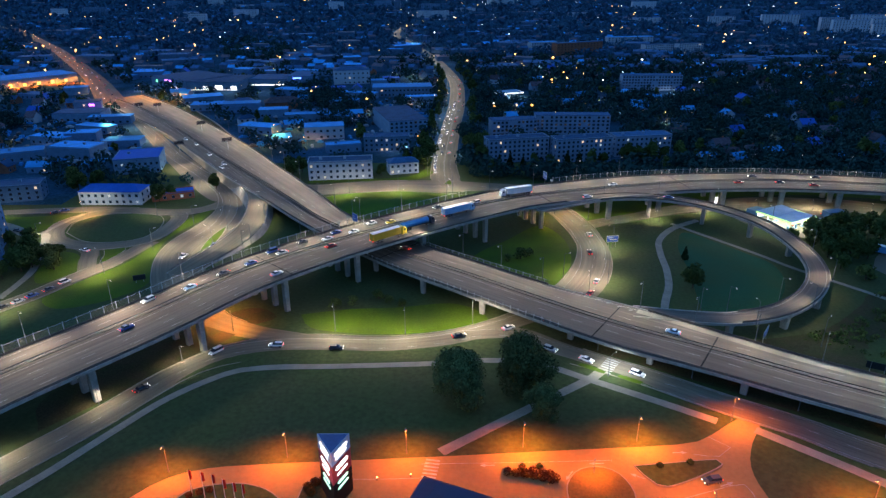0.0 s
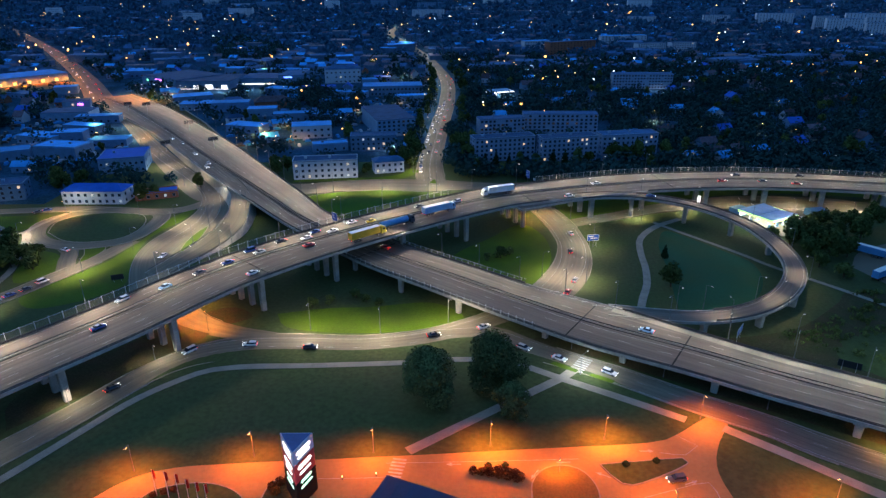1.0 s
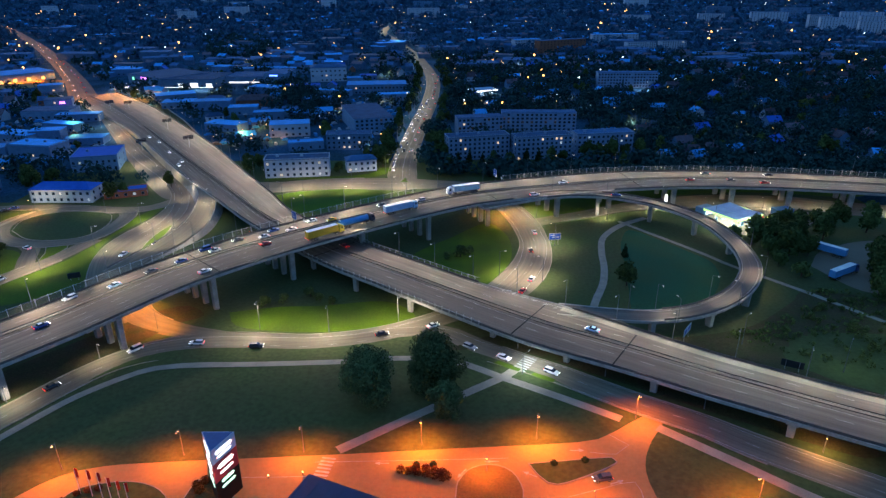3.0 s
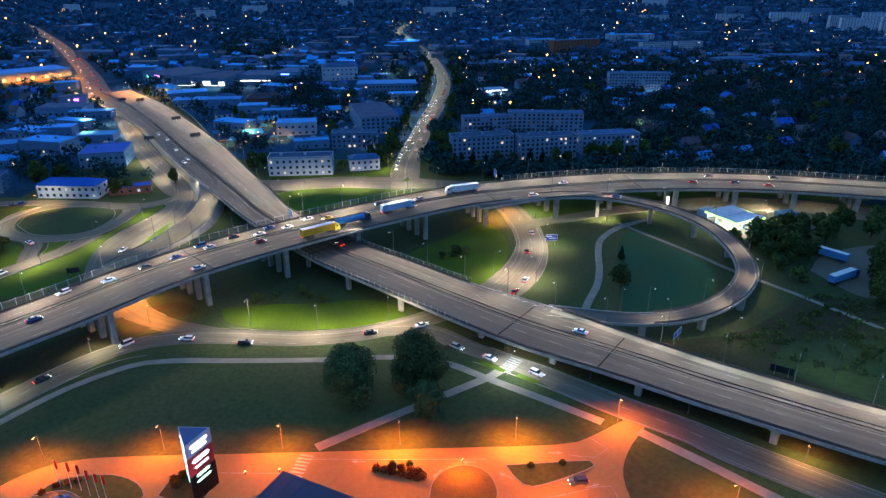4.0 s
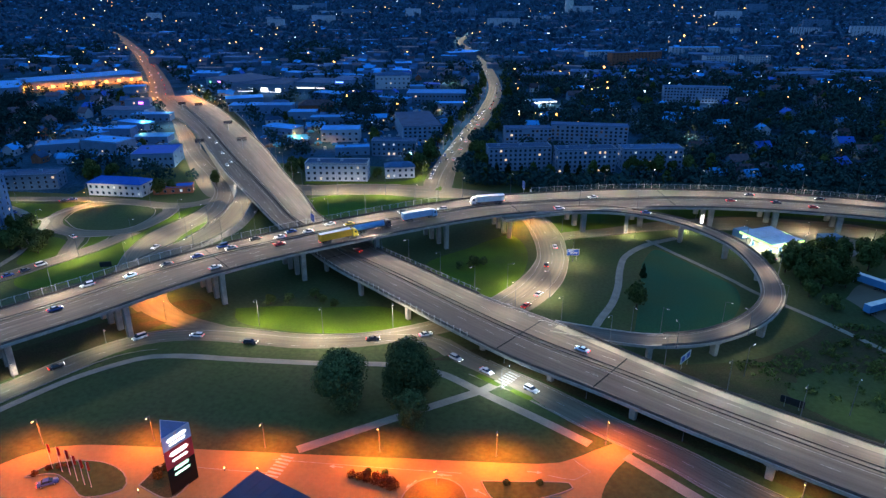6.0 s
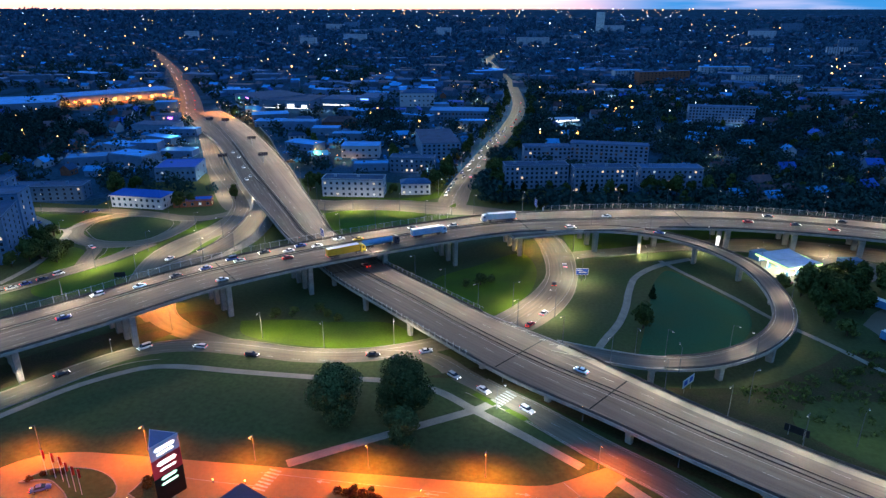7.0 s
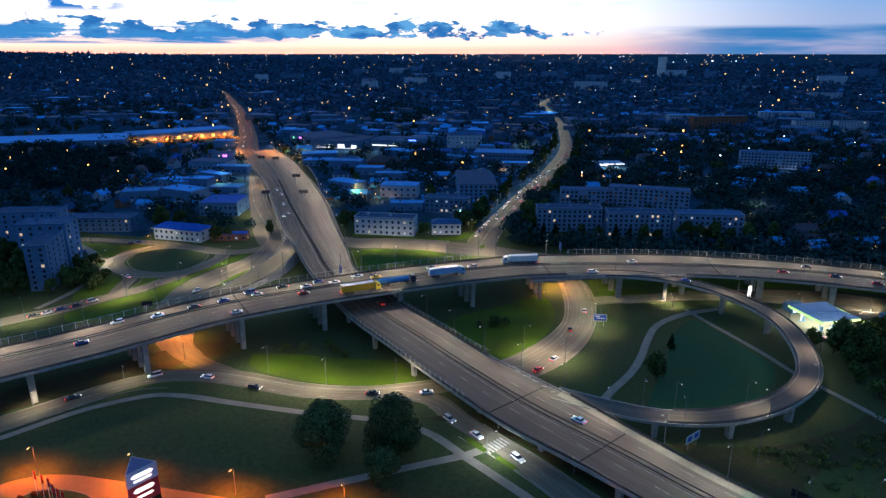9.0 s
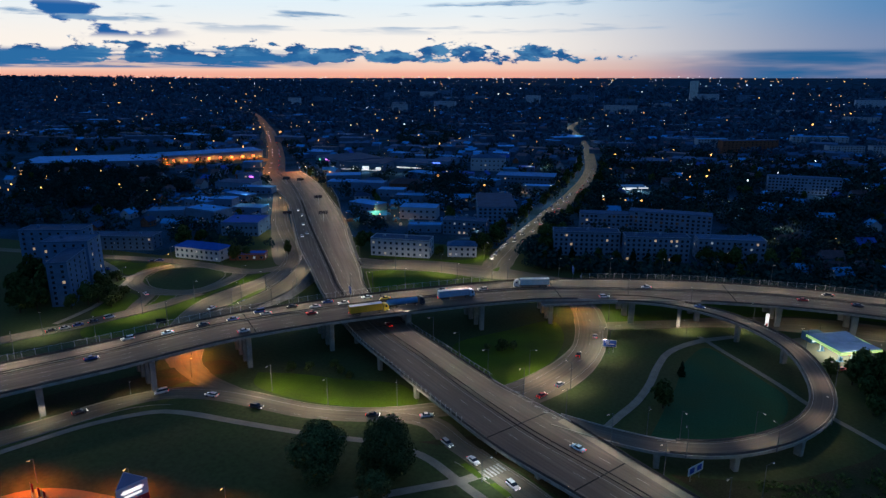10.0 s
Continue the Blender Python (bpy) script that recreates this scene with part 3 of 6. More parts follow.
ROAD_MARKS = {"road_south_west": ((0,), (5.1, -4.9)), "road_south_east": ((0,), (4.0, -4.0)), "road_service": ((0,), (3.6, -3.6)), "road_north": ((-4, 4), (0.2, -0.2)), "road_link": ((0,), ()), "road_fuel": ((0,), ())}
for name, (dashes, lines) in ROAD_MARKS.items():
    bm = bmesh.new()
    for off in dashes:
        stripe(bm, ROAD_PATHS[name], off, 0.13, 0.014, 4, min(420, length(ROAD_PATHS[name])), 3.0, 6.0)
    for off in lines:
        stripe(bm, ROAD_PATHS[name], off, 0.13, 0.014, 0, min(420, length(ROAD_PATHS[name])))
    tagged(part("lane_line", bm, PAINT), "worn white road markings", "marking", kind="structure")

PATHS = {
    "footpath_south": [(-118, 80.0, 2.6), (-98, 111.0, 2.6), (-92.3, 120.0, 2.6), (-85, 133.0, 2.6), (-76, 148.0, 2.6), (-64.2, 160.0, 2.6), (-57, 162.8, 2.6), (-48.6, 163.8, 2.8), (-31.7, 164.1, 2.6), (-4.6, 165.4, 2.6), (12, 167.2, 2.6), (28, 165, 2.8), (42.3, 155.8, 2.8), (56, 146.8, 2.8), (70.6, 137, 2.8)],
    "footpath_cross": [(47, 162, 3.2), (43, 157.6, 3), (30, 148, 2.8), (16.7, 138.4, 2.8), (-1, 125.5, 3.0)],
    "footpath_east": [(79, 133.5, 3), (92, 122, 3), (110, 106, 3), (140, 85, 3)],
    "footpath_loop": [(76, 197, 2.6), (80, 208, 2.8), (85.4, 221, 2.8), (89.2, 236, 2.8), (91.6, 251, 2.8), (96, 267, 2.8), (107, 281.5, 3.4), (122, 292, 3)],
    "footpath_diagonal": [(108, 287.5, 2.2), (116, 275, 2.2), (127.5, 258, 2.2), (134.5, 247, 2.2), (141, 235.5, 2.2), (157.6, 213.5, 2.2), (172, 190, 2.2), (181, 174, 2.2)],
    "footpath_west": [(-230, 300, 3), (-204, 286, 5), (-192, 276, 4), (-184, 277, 4), (-177, 264, 3), (-172.5, 252, 3), (-166.5, 238, 3), (-164.5, 226, 3), (-164, 212, 3)],
    "footpath_lawn": [(-186, 278, 2.4), (-184, 290, 2.4), (-180, 305, 2.6)],
}
for i, (name, pts) in enumerate(PATHS.items()):
    bm = bmesh.new()
    flat(bm, ground_path(pts, 0.20 + 0.006 * i, 3.0))
    tagged(part(name, bm, PAVING), "pale paved footpath across the grass", "footpath", kind="structure")


def patch(name, outline, lift, mat, label, category, kerb=None, step=3.0):
    """A flat area bounded by a smooth closed outline, with a kerb where asked."""
    pts = spline([(*p, 0) for p in outline] + [(*outline[0], 0)], step)[:-1]
    bm = bmesh.new()
    f = bm.faces.new([bm.verts.new((p[0], p[1], gz(p[0], p[1]) + lift)) for p in pts])
    bmesh.ops.triangulate(bm, faces=[f])
    bm.normal_update()
    for f in bm.faces:
        if f.normal.z < 0:
            f.normal_flip()
    ob = tagged(part(name, bm, mat), label, category, kind="structure")
    if kerb:
        loop = [np.array((p[0], p[1], gz(p[0], p[1]), 0)) for p in pts] + [np.array((pts[0][0], pts[0][1], gz(pts[0][0], pts[0][1]), 0))]
        bm = bmesh.new()
        sweep(bm, loop, [(0, -0.15, -0.1), (0, -0.15, lift + 0.03), (0, 0.15, lift + 0.03), (0, 0.15, -0.1)])
        part("kerb", bm, kerb, ob)
    return ob


# areas in LAWN carry the street lamps' brightness in their base colour
patch("lawn_middle", [(-50, 199), (-45, 189.5), (-32, 185.4), (-15, 184.6), (2, 187.5), (15, 195), (4, 207), (-18, 204), (-34, 203)], 0.02, LAWN, "mown lawn between the ramps, lamplight put into its bright green", "lawn")
patch("lawn_north", [(-66, 328), (-55, 335), (-31, 340), (-13, 338.5), (6, 334.5), (20, 326), (10, 310), (-20, 290), (-42, 286), (-52, 303)], 0.22, LAWN, "mown lawn beside the junction, lamplight put into its bright green", "lawn", PAVING)
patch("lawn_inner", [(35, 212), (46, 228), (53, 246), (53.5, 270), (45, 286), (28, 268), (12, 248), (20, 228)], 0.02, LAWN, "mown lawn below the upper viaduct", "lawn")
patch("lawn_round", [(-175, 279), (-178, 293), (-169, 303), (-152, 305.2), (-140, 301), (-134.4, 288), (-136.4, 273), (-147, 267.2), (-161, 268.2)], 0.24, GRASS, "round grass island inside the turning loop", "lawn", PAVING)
patch("lawn_west", [(-215, 292), (-218.5, 299.5), (-201, 301.5), (-186, 302.5), (-186.5, 285), (-189, 281), (-198, 284)], 0.12, LAWN, "lawn between the paths, lamplight put into its colour", "lawn")
patch("lawn_strip", [(-117.5, 318), (-118, 296), (-122, 283), (-124.7, 268), (-122.5, 251), (-116.5, 232), (-115, 222), (-124, 210), (-138, 204), (-148, 212), (-143, 224), (-137, 235), (-131.5, 245), (-129, 258), (-127, 270), (-125.5, 284), (-125.5, 296)], 0.05, LAWN, "grass strip beside the service road, lamplight put into its colour", "lawn")
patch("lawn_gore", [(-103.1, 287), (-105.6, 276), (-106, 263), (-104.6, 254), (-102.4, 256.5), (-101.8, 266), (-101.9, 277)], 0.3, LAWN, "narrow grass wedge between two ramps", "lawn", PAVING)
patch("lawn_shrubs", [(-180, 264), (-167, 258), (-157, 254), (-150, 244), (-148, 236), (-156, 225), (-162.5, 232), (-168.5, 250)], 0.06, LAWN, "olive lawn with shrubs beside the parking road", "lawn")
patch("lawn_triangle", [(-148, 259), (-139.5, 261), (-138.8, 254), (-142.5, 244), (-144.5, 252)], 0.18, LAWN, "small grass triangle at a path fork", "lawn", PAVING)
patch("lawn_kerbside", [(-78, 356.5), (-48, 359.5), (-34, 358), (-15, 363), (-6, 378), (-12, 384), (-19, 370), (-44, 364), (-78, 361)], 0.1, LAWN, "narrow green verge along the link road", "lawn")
patch("verge_wedge", [(-275, 619), (-258, 580), (-228, 546), (-197, 515), (-172, 482), (-152, 456), (-150, 462), (-170, 497), (-188, 528), (-222, 580), (-258, 635)], 0.3, VERGE, "dull green wedge beside the wide road", "verge")
bm = bmesh.new()
sweep(bm, ground_path([(-258.5, 634, 1), (-223, 580.5, 1), (-188, 527.5, 1), (-170, 497, 1), (-149, 460, 1), (-128, 421, 1)], 0.0), [(0, -0.35, -0.2), (0, 0.35, -0.2), (0, 0.25, 1.1), (0, -0.25, 1.1)])
tagged(part("verge_wall", bm, CONCRETE), "low pale concrete wall along the verge", "wall", kind="structure")
patch("lawn_shoulder", [(64, 326), (67, 300), (71, 289), (80, 295), (95, 304), (120, 314), (150, 327), (190, 331), (240, 322), (244, 333), (190, 345), (140, 342), (95, 335)], 0.05, LAWN, "green shoulder below the upper viaduct, lamplight put into its colour", "lawn")
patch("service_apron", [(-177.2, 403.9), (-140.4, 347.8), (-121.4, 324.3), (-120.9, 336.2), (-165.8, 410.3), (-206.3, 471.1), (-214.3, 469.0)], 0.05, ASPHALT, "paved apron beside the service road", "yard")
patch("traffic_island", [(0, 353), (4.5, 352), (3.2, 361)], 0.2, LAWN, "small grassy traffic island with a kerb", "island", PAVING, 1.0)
# two strips whose colour stands in for the crossing lamp's glare on grass
patch("lawn_crossing", [(39.5, 164.2), (41, 165.4), (47.4, 160.6), (46.4, 159.4)], 0.24, LAWN, "grass strip beside the zebra crossing, lamp glare put into its colour", "lawn", None, 1.0)
patch("lawn_crossing_east", [(49.8, 157.6), (51, 158.8), (56.6, 155), (55.6, 153.6)], 0.24, LAWN, "grass strip beyond the zebra crossing, lamp glare put into its colour", "lawn", None, 1.0)
patch("verge_under_bridge", [(24, 172), (46, 172), (70, 157), (95, 140), (125, 122), (128, 128), (98, 148), (70, 166), (45, 182)], 0.03, VERGE, "rough brown verge under the viaduct", "verge")
patch("verge_west_bridge", [(-104, 134), (-88, 154), (-72, 178), (-66, 190), (-58, 197), (-70, 204), (-90, 182), (-110, 150)], 0.03, VERGE, "rough brown verge below the piers", "verge")

patch("meadow_loop", [(90, 198), (95, 222), (98, 236), (100, 251), (103, 263), (110, 276.5), (118.5, 267), (128.5, 251), (134, 240), (131, 224), (121, 208), (106, 196)], 0.06, MEADOW, "deep green meadow inside the loop ramp", "meadow")
patch("rough_meadow", [(96, 179), (112, 166), (150, 142), (200, 114), (245, 96), (250, 140), (215, 180), (185, 205), (160, 214), (148, 204), (128, 188), (112, 182)], 0.05, VERGE, "rough brown-green meadow beyond the lower viaduct", "meadow")

# the forecourt in the south, with its islands
# grass with the orange of the sodium lamps put into its base colour
SODIUM_GRASS = material("sodium_tinted_grass", (0.15, 0.105, 0.03), 0.95, 0.2, 0.2, 2.0, 0.3, second=(0.12, 0.085, 0.03))
patch("forecourt", [(-80, 92), (-76, 102), (-70, 111.3), (-64, 117.3), (-55.6, 120.4), (-41, 121.8), (-3.7, 124), (29, 126.2), (57.6, 128.2), (65.5, 130.8), (72, 135.2), (77, 138.5), (81.5, 136.5), (76, 128.5), (72, 120), (71.6, 110), (75, 88)], 0.05, TAN_PAVING, "smooth tan paved forecourt under orange lamps", "forecourt")
patch("flag_island", [(-61, 108), (-57, 113.5), (-47, 115.3), (-39, 112.5), (-36, 107.5), (-43, 104), (-49, 107.5), (-55, 110)], 0.2, GRASS, "dark grass island with a kerb at the car park", "island", PAVING, 1.5)
patch("round_island", [(27.2, 109.8), (27.8, 114.6), (30.1, 118.3), (33.4, 120.1), (37.2, 120.1), (40.4, 118), (42.1, 114), (42.2, 110), (40, 104.5), (35, 102.4), (29.5, 104.6)], 0.22, SODIUM_GRASS, "round grass island in the forecourt, orange lamplight put into its colour", "island", PAVING, 1.5)
patch("long_island", [(44.6, 120.6), (52, 121.4), (64.8, 122.6), (65.6, 121.0), (60, 117.6), (50.4, 113.8), (47, 116)], 0.2, GRASS, "long grass island in the forecourt", "island", PAVING, 1.5)
patch("sign_island", [(-33, 109), (-31.5, 115.5), (-26, 117), (-22, 112), (-24, 106)], 0.2, VERGE, "planted island under the pylon sign", "island", PAVING, 1.5)
patch("warehouse_yard", [(-502, 655), (-462, 704), (-420, 752), (-392, 724), (-430, 680), (-470, 634)], 0.2, TAN_PAVING, "warehouse yard under orange lamps", "yard")
patch("fuel_yard", [(141, 294), (152, 302), (172, 307), (200, 303), (204, 292), (190, 277), (174, 270), (158, 270), (146, 282)], 0.13, ASPHALT, "pale concrete yard of a filling station", "yard")
patch("truck_yard", [(172, 236), (186, 252), (215, 262), (235, 240), (215, 214), (182, 212)], 0.04, ASPHALT, "dim asphalt lorry yard", "yard")

# zebra crossings and arrows
def zebra(x, y, turn, n, bar, gap, long, lift):
    bm = bmesh.new()
    for i in range(n):
        m = pose(x, y, gz(x, y) + lift, 0, 0, turn) @ pose((i - (n - 1) / 2) * (bar + gap), 0, 0)
        bmesh.ops.create_grid(bm, x_segments=1, y_segments=1, size=0.5, matrix=m @ Matrix.Diagonal((bar, long, 1, 1)))
    tagged(part("zebra_crossing", bm, PAINT), "white zebra crossing stripes on asphalt", "crossing", kind="structure")


zebra(48.5, 163.3, 55, 8, 0.6, 0.6, 4.0, 0.12)
zebra(-3.4, 119.4, 80, 7, 0.55, 0.6, 3.4, 0.09)


def arrow(x, y, turn, lift, size=1.0):
    bm = bmesh.new()
    m = pose(x, y, gz(x, y) + lift, 0, 0, turn) @ Matrix.Scale(size, 4)
    for pts in (((-1.6, -0.12), (0.4, -0.12), (0.4, 0.12), (-1.6, 0.12)), ((0.4, -0.5), (1.6, 0), (0.4, 0.5))):
        bm.faces.new([bm.verts.new(m @ Vector((*p, 0))) for p in pts])
    tagged(part("road_arrow", bm, PAINT), "white arrow painted on the asphalt", "marking", kind="structure")


for x, y, turn in ((36, 121.5, 180), (28.8, 117.5, 235), (44.5, 117.2, 150), (64, 114.5, 20), (57, 125.2, 0), (10, 121, 180)):
    arrow(x, y, turn, 0.09, 1.1)
bollard0 = None
for x, y in ((-23.4, 115.9), (-15.6, 116.2), (-31.8, 106.9), (-7.9, 117.2)):
    m = pose(x, y, gz(x, y))
    if bollard0:
        copy_thing(bollard0, m)
        continue
    bollard0 = thing("bollard_light", "short lit bollard on the forecourt edge", "bollard", "bollard lights", at=m)
    bm = bmesh.new()
    rod(bm, (0, 0, -0.1), (0, 0, 0.85), 0.11, 0.1)
    part("post", bm, DARK, bollard0)
    bm = bmesh.new()
    rod(bm, (0, 0, 0.85), (0, 0, 1.1), 0.15, 0.13, 10)
    part("lens", bm, LAMP_SODIUM, bollard0, "glowing amber lens")
bm = bmesh.new()
for pts in ([(-31, 116.5), (-12, 116.6), (-4, 117)], [(66, 131, ), (70, 127), (66, 123.8), (60, 124.6)], [(52, 110), (60, 112.5), (68, 114.5), (68.5, 108)], [(-6, 121.5), (20, 122), (40, 122.6)]):
    p = [np.array((q[0], q[1], gz(q[0], q[1]) + 0.09, 0)) for q in spline([(*q, 0) for q in pts], 3)]
    flat(bm, p, 0, 0, -0.07, 0.07)
tagged(part("forecourt_line", bm, PAINT), "thin white lines on the forecourt", "marking", kind="structure")
# hatching where the slip road and the loop join the lower carriageway
bm = bmesh.new()
for i in range(6):
    p, h, n = along(path_b, 584 + i * 4.0)
    c = Vector((p[0] + n[0] * (13.2 - i * 0.4), p[1] + n[1] * (13.2 - i * 0.4), p[2] + 0.085))
    m = Matrix.Translation(c) @ pose(0, 0, 0, 0, 0, h + 35) @ Matrix.Diagonal((3.2 - 0.4 * i, 0.5, 1, 1))
    bmesh.ops.create_grid(bm, x_segments=1, y_segments=1, size=0.5, matrix=m)
part("hatching", bm, PAINT, deck_b)
# ---- street lamps ----
LAMP_KINDS = {}


def street_lamp(x, y, z, turn, height=10.0, reach=1.8, glow="white", energy=12000, label="tall grey street lamp with a single lit head", tilt=12.0, cone=158):
    """A tapered pole with an arm that reaches towards turn, a flat head with a lit lens, and its light."""
    key = (height, reach, glow, energy, tilt, cone)
    m = pose(x, y, z, 0, 0, turn)
    if key in LAMP_KINDS:
        return copy_thing(LAMP_KINDS[key], m)
    lens_mat, colour = {"pale": (LAMP_WHITE, (1.0, 0.87, 0.69)), "white": (LAMP_WHITE, (1.0, 0.85, 0.63)), "amber": (LAMP_SODIUM, (1.0, 0.50, 0.14)), "sodium": (LAMP_SODIUM, (1.0, 0.165, 0.006)), "ember": (LAMP_SODIUM, (1.0, 0.34, 0.06)), "cool": (LAMP_COOL, (0.92, 0.97, 1.0)), "green": (LAMP_COOL, (0.86, 1.0, 0.72))}[glow]
    top = thing("street_lamp", label, "street lamp", "street lamps", at=m)
    bm = bmesh.new()
    rod(bm, (0, 0, -0.3), (0, 0, height), 0.11, 0.06)
    rod(bm, (0, 0, -0.3), (0, 0, 0.9), 0.16, 0.14)
    part("pole", bm, POLE, top)
    bm = bmesh.new()
    rod(bm, (0, 0, height), (reach, 0, height + 0.35), 0.05, 0.04)
    part("arm", bm, POLE, top)
    bm = bmesh.new()
    vs = box(bm, reach + 0.3, 0, height + 0.27, 0.9, 0.34, 0.16)
    bmesh.ops.bevel(bm, geom=bm.edges[:], offset=0.05, segments=1, affect="EDGES")
    head = part("head", bm, POLE, top)
    bm = bmesh.new()
    box(bm, reach + 0.35, 0, height + 0.17, 0.6, 0.28, 0.1)
    part("lens", bm, lens_mat, head, "lit lens")
    if energy:
        ld = bpy.data.lights.new("lamp_light", "SPOT")
        ld.energy, ld.color, ld.shadow_soft_size, ld.spot_size, ld.spot_blend = energy, colour, 0.25, radians(cone), 1.0 if cone < 150 else 0.6
        o = new("lamp_light", ld)
        o.parent = top
        o.matrix_basis = look((reach + 0.35, 0, height + 0.1), (reach + 0.35 + 10 * math.tan(radians(tilt)), 0, height - 10))
    LAMP_KINDS[key] = top
    return top


def lamps_along(path, off, s0, s1, step, side, **kw):
    """Lamps beside a path; side +1: arms reach to the path's left."""
    s = s0
    while s <= s1:
        p, h, n = along(path, s)
        street_lamp(p[0] + n[0] * off, p[1] + n[1] * off, p[2], h + 90 * side, **kw)
        s += step


lamps_along(shifted(path_a, 0.1, 1), 0, 30, 640, 25, -1, height=11.0, energy=20000, tilt=34, cone=148, glow="white")
lamps_along(shifted(path_b, 0.1, 1), 0, 20, 470, 25, -1, height=11.0, energy=21000, tilt=38, reach=1.2, glow="pale", cone=149)
# added: no posts are known on these two stretches, they brighten the carriageways
lamps_along(shifted(path_b, 0.1, 1), 0, 515, 760, 18, -1, height=10.0, energy=10500, tilt=40, cone=148, glow="pale")
lamps_along(shifted(path_r, 4.6), 0, 42, 235, 27, -1, height=8.0, energy=5200, tilt=16, cone=146)
for name, off, s0, s1, step, side, e in (("road_south_west", -8.4, 262, 345, 34, 1, 16000), ("road_service", -9.0, 60, 330, 45, 1, 14000),
                                       ("road_north", 10.0, 30, 520, 38, -1, 12000), ("road_link", -11, 36, 110, 30, 1, 21000), ("road_west", -6, 70, 240, 40, 1, 6000), ("road_lower_west", -6, 20, 110, 40, 1, 17000)):
    lamps_along(ROAD_PATHS[name], off, s0, s1, step, side, energy=e)
# the last four are added to light the ramps and the western lawn
for x, y, turn, e in ((-36.2, 187.2, 270, 14500), (-12.8, 184.3, 270, 14500), (9.5, 191, 290, 14500), (46.6, 229, 10, 10000), (-101.5, 262, 180, 13000), (-101, 282, 190, 12000), (-126, 258, 0, 13000), (-119, 288, 0, 13000)):
    street_lamp(x, y, gz(x, y), turn, energy=e, tilt=6 if e > 14000 else 8, cone=172 if e > 14000 else 140)
# added lamps that brighten the slip road's carriageway
for x, y, z in ((-83.4, 283, 2.9), (-84.5, 262, 1.4), (-88, 300, 4.0)):
    street_lamp(x, y, z, 185, height=9.0, energy=9000, tilt=20, cone=140)
# added lamps, kept low to clear the deck, that light road and shoulder
lamps_along(ROAD_PATHS["road_fuel"], -11, 40, 250, 30, 1, height=4.8, energy=9000, tilt=14, label="added low lamp that lights the road below the viaduct")
for x, y, turn in ((120, 206.5, 320), (98.6, 199.5, 300), (89, 199, 280)):
    street_lamp(x, y, gz(x, y), turn, energy=0, label="unlit grey street lamp standing in the grass")
# posts taken as unlit; their dim light is added to lift the meadow
for x, y, turn in ((118.3, 175.1, 40), (140.4, 158.3, 50), (170, 150, 50), (172, 180, 200)):
    street_lamp(x, y, gz(x, y), turn, energy=1800, tilt=10, cone=168, glow="green", label="grey street lamp in the rough grass with an added dim light")
for x, y in ((-64.8, 119.4), (-38, 124.2), (-9.3, 125.4), (19.2, 127.6), (47.7, 129.6), (74.5, 137.5)):
    street_lamp(x, y, gz(x, y), 270, height=7.6, reach=0.9, glow="sodium", energy=25000 if x < 0 else 40000 if x < 70 else 22000, label="street lamp with an orange sodium head beside the forecourt", tilt=22, cone=164)
street_lamp(92.7, 107.4, gz(92.7, 107.4), 200, height=7.6, reach=0.9, glow="sodium", energy=30000, label="street lamp with an orange sodium head beside the forecourt", tilt=6, cone=150)
street_lamp(34.6, 118.2, gz(34, 118), 250, height=4.2, reach=0.3, glow="sodium", energy=9000, label="short orange lamp on the round island", tilt=0)
# added lamps, mostly out of view, that flood the forecourt with orange
for x, y in ((-52, 92), (-16, 90), (24, 94), (56, 103)):
    street_lamp(x, y, gz(x, y), 90, height=7.6, glow="sodium", energy=32000, reach=0.4, label="added orange lamp that floods the forecourt", tilt=0)
# added lamp that stands in for the filling station's glow on the trees
for x, y in ((170, 274),):
    street_lamp(x, y, gz(x, y), 240, height=11.0, glow="white", energy=15000, label="added lamp among the trees in place of the station's glow", tilt=20, cone=168)
street_lamp(-177.4, 303.2, 0, 200, height=7.0, glow="amber", energy=13000, label="amber street lamp at the turning loop", tilt=8)
street_lamp(-184.3, 272.5, 0, 20, height=7.0, glow="white", energy=8000, label="white street lamp beside the parked cars", tilt=10, cone=168)
street_lamp(47.5, 158.5, gz(47, 158), 45, height=6.5, glow="cool", energy=8500, reach=2.5, label="bright white lamp over the zebra crossing", tilt=0)
for x, y, turn in ((-84, 204, 300), (-70, 187, 120), (55, 303, 200), (47, 292, 20)):
    street_lamp(x, y, gz(x, y), turn, height=6.5, glow="ember", energy=19000 if x < 0 else 19000, reach=1.0, label="orange lamp under the viaduct", tilt=10)
# added lamps on short, half hidden posts, to brighten the road
lamps_along(ROAD_PATHS["road_south_west"], 5.6, 4, 118, 26, -1, height=5.0, energy=3600, reach=0.8, tilt=14, cone=168, label="added short lamp that lights the road under the viaduct")
# added amber lamps that brighten verge and road below the deck
lamps_along(ROAD_PATHS["road_south_east"], 7.2, 44, 215, 28, -1, height=4.6, glow="amber", energy=4500, reach=0.6, label="added small amber lamp that lights the verge under the viaduct", tilt=4, cone=172)
lamps_along(ROAD_PATHS["road_far"], 12, 6, 1250, 44, -1, height=11.0, glow="ember", energy=13000, tilt=10)
for x, y in ((-300, 652), (-276, 628), (-262, 640), (-318, 612), (-338, 634)):
    street_lamp(x, y, 0, 225, height=11.0, glow="ember", energy=60000, label="tall lamp with an orange head at the junction", tilt=8)
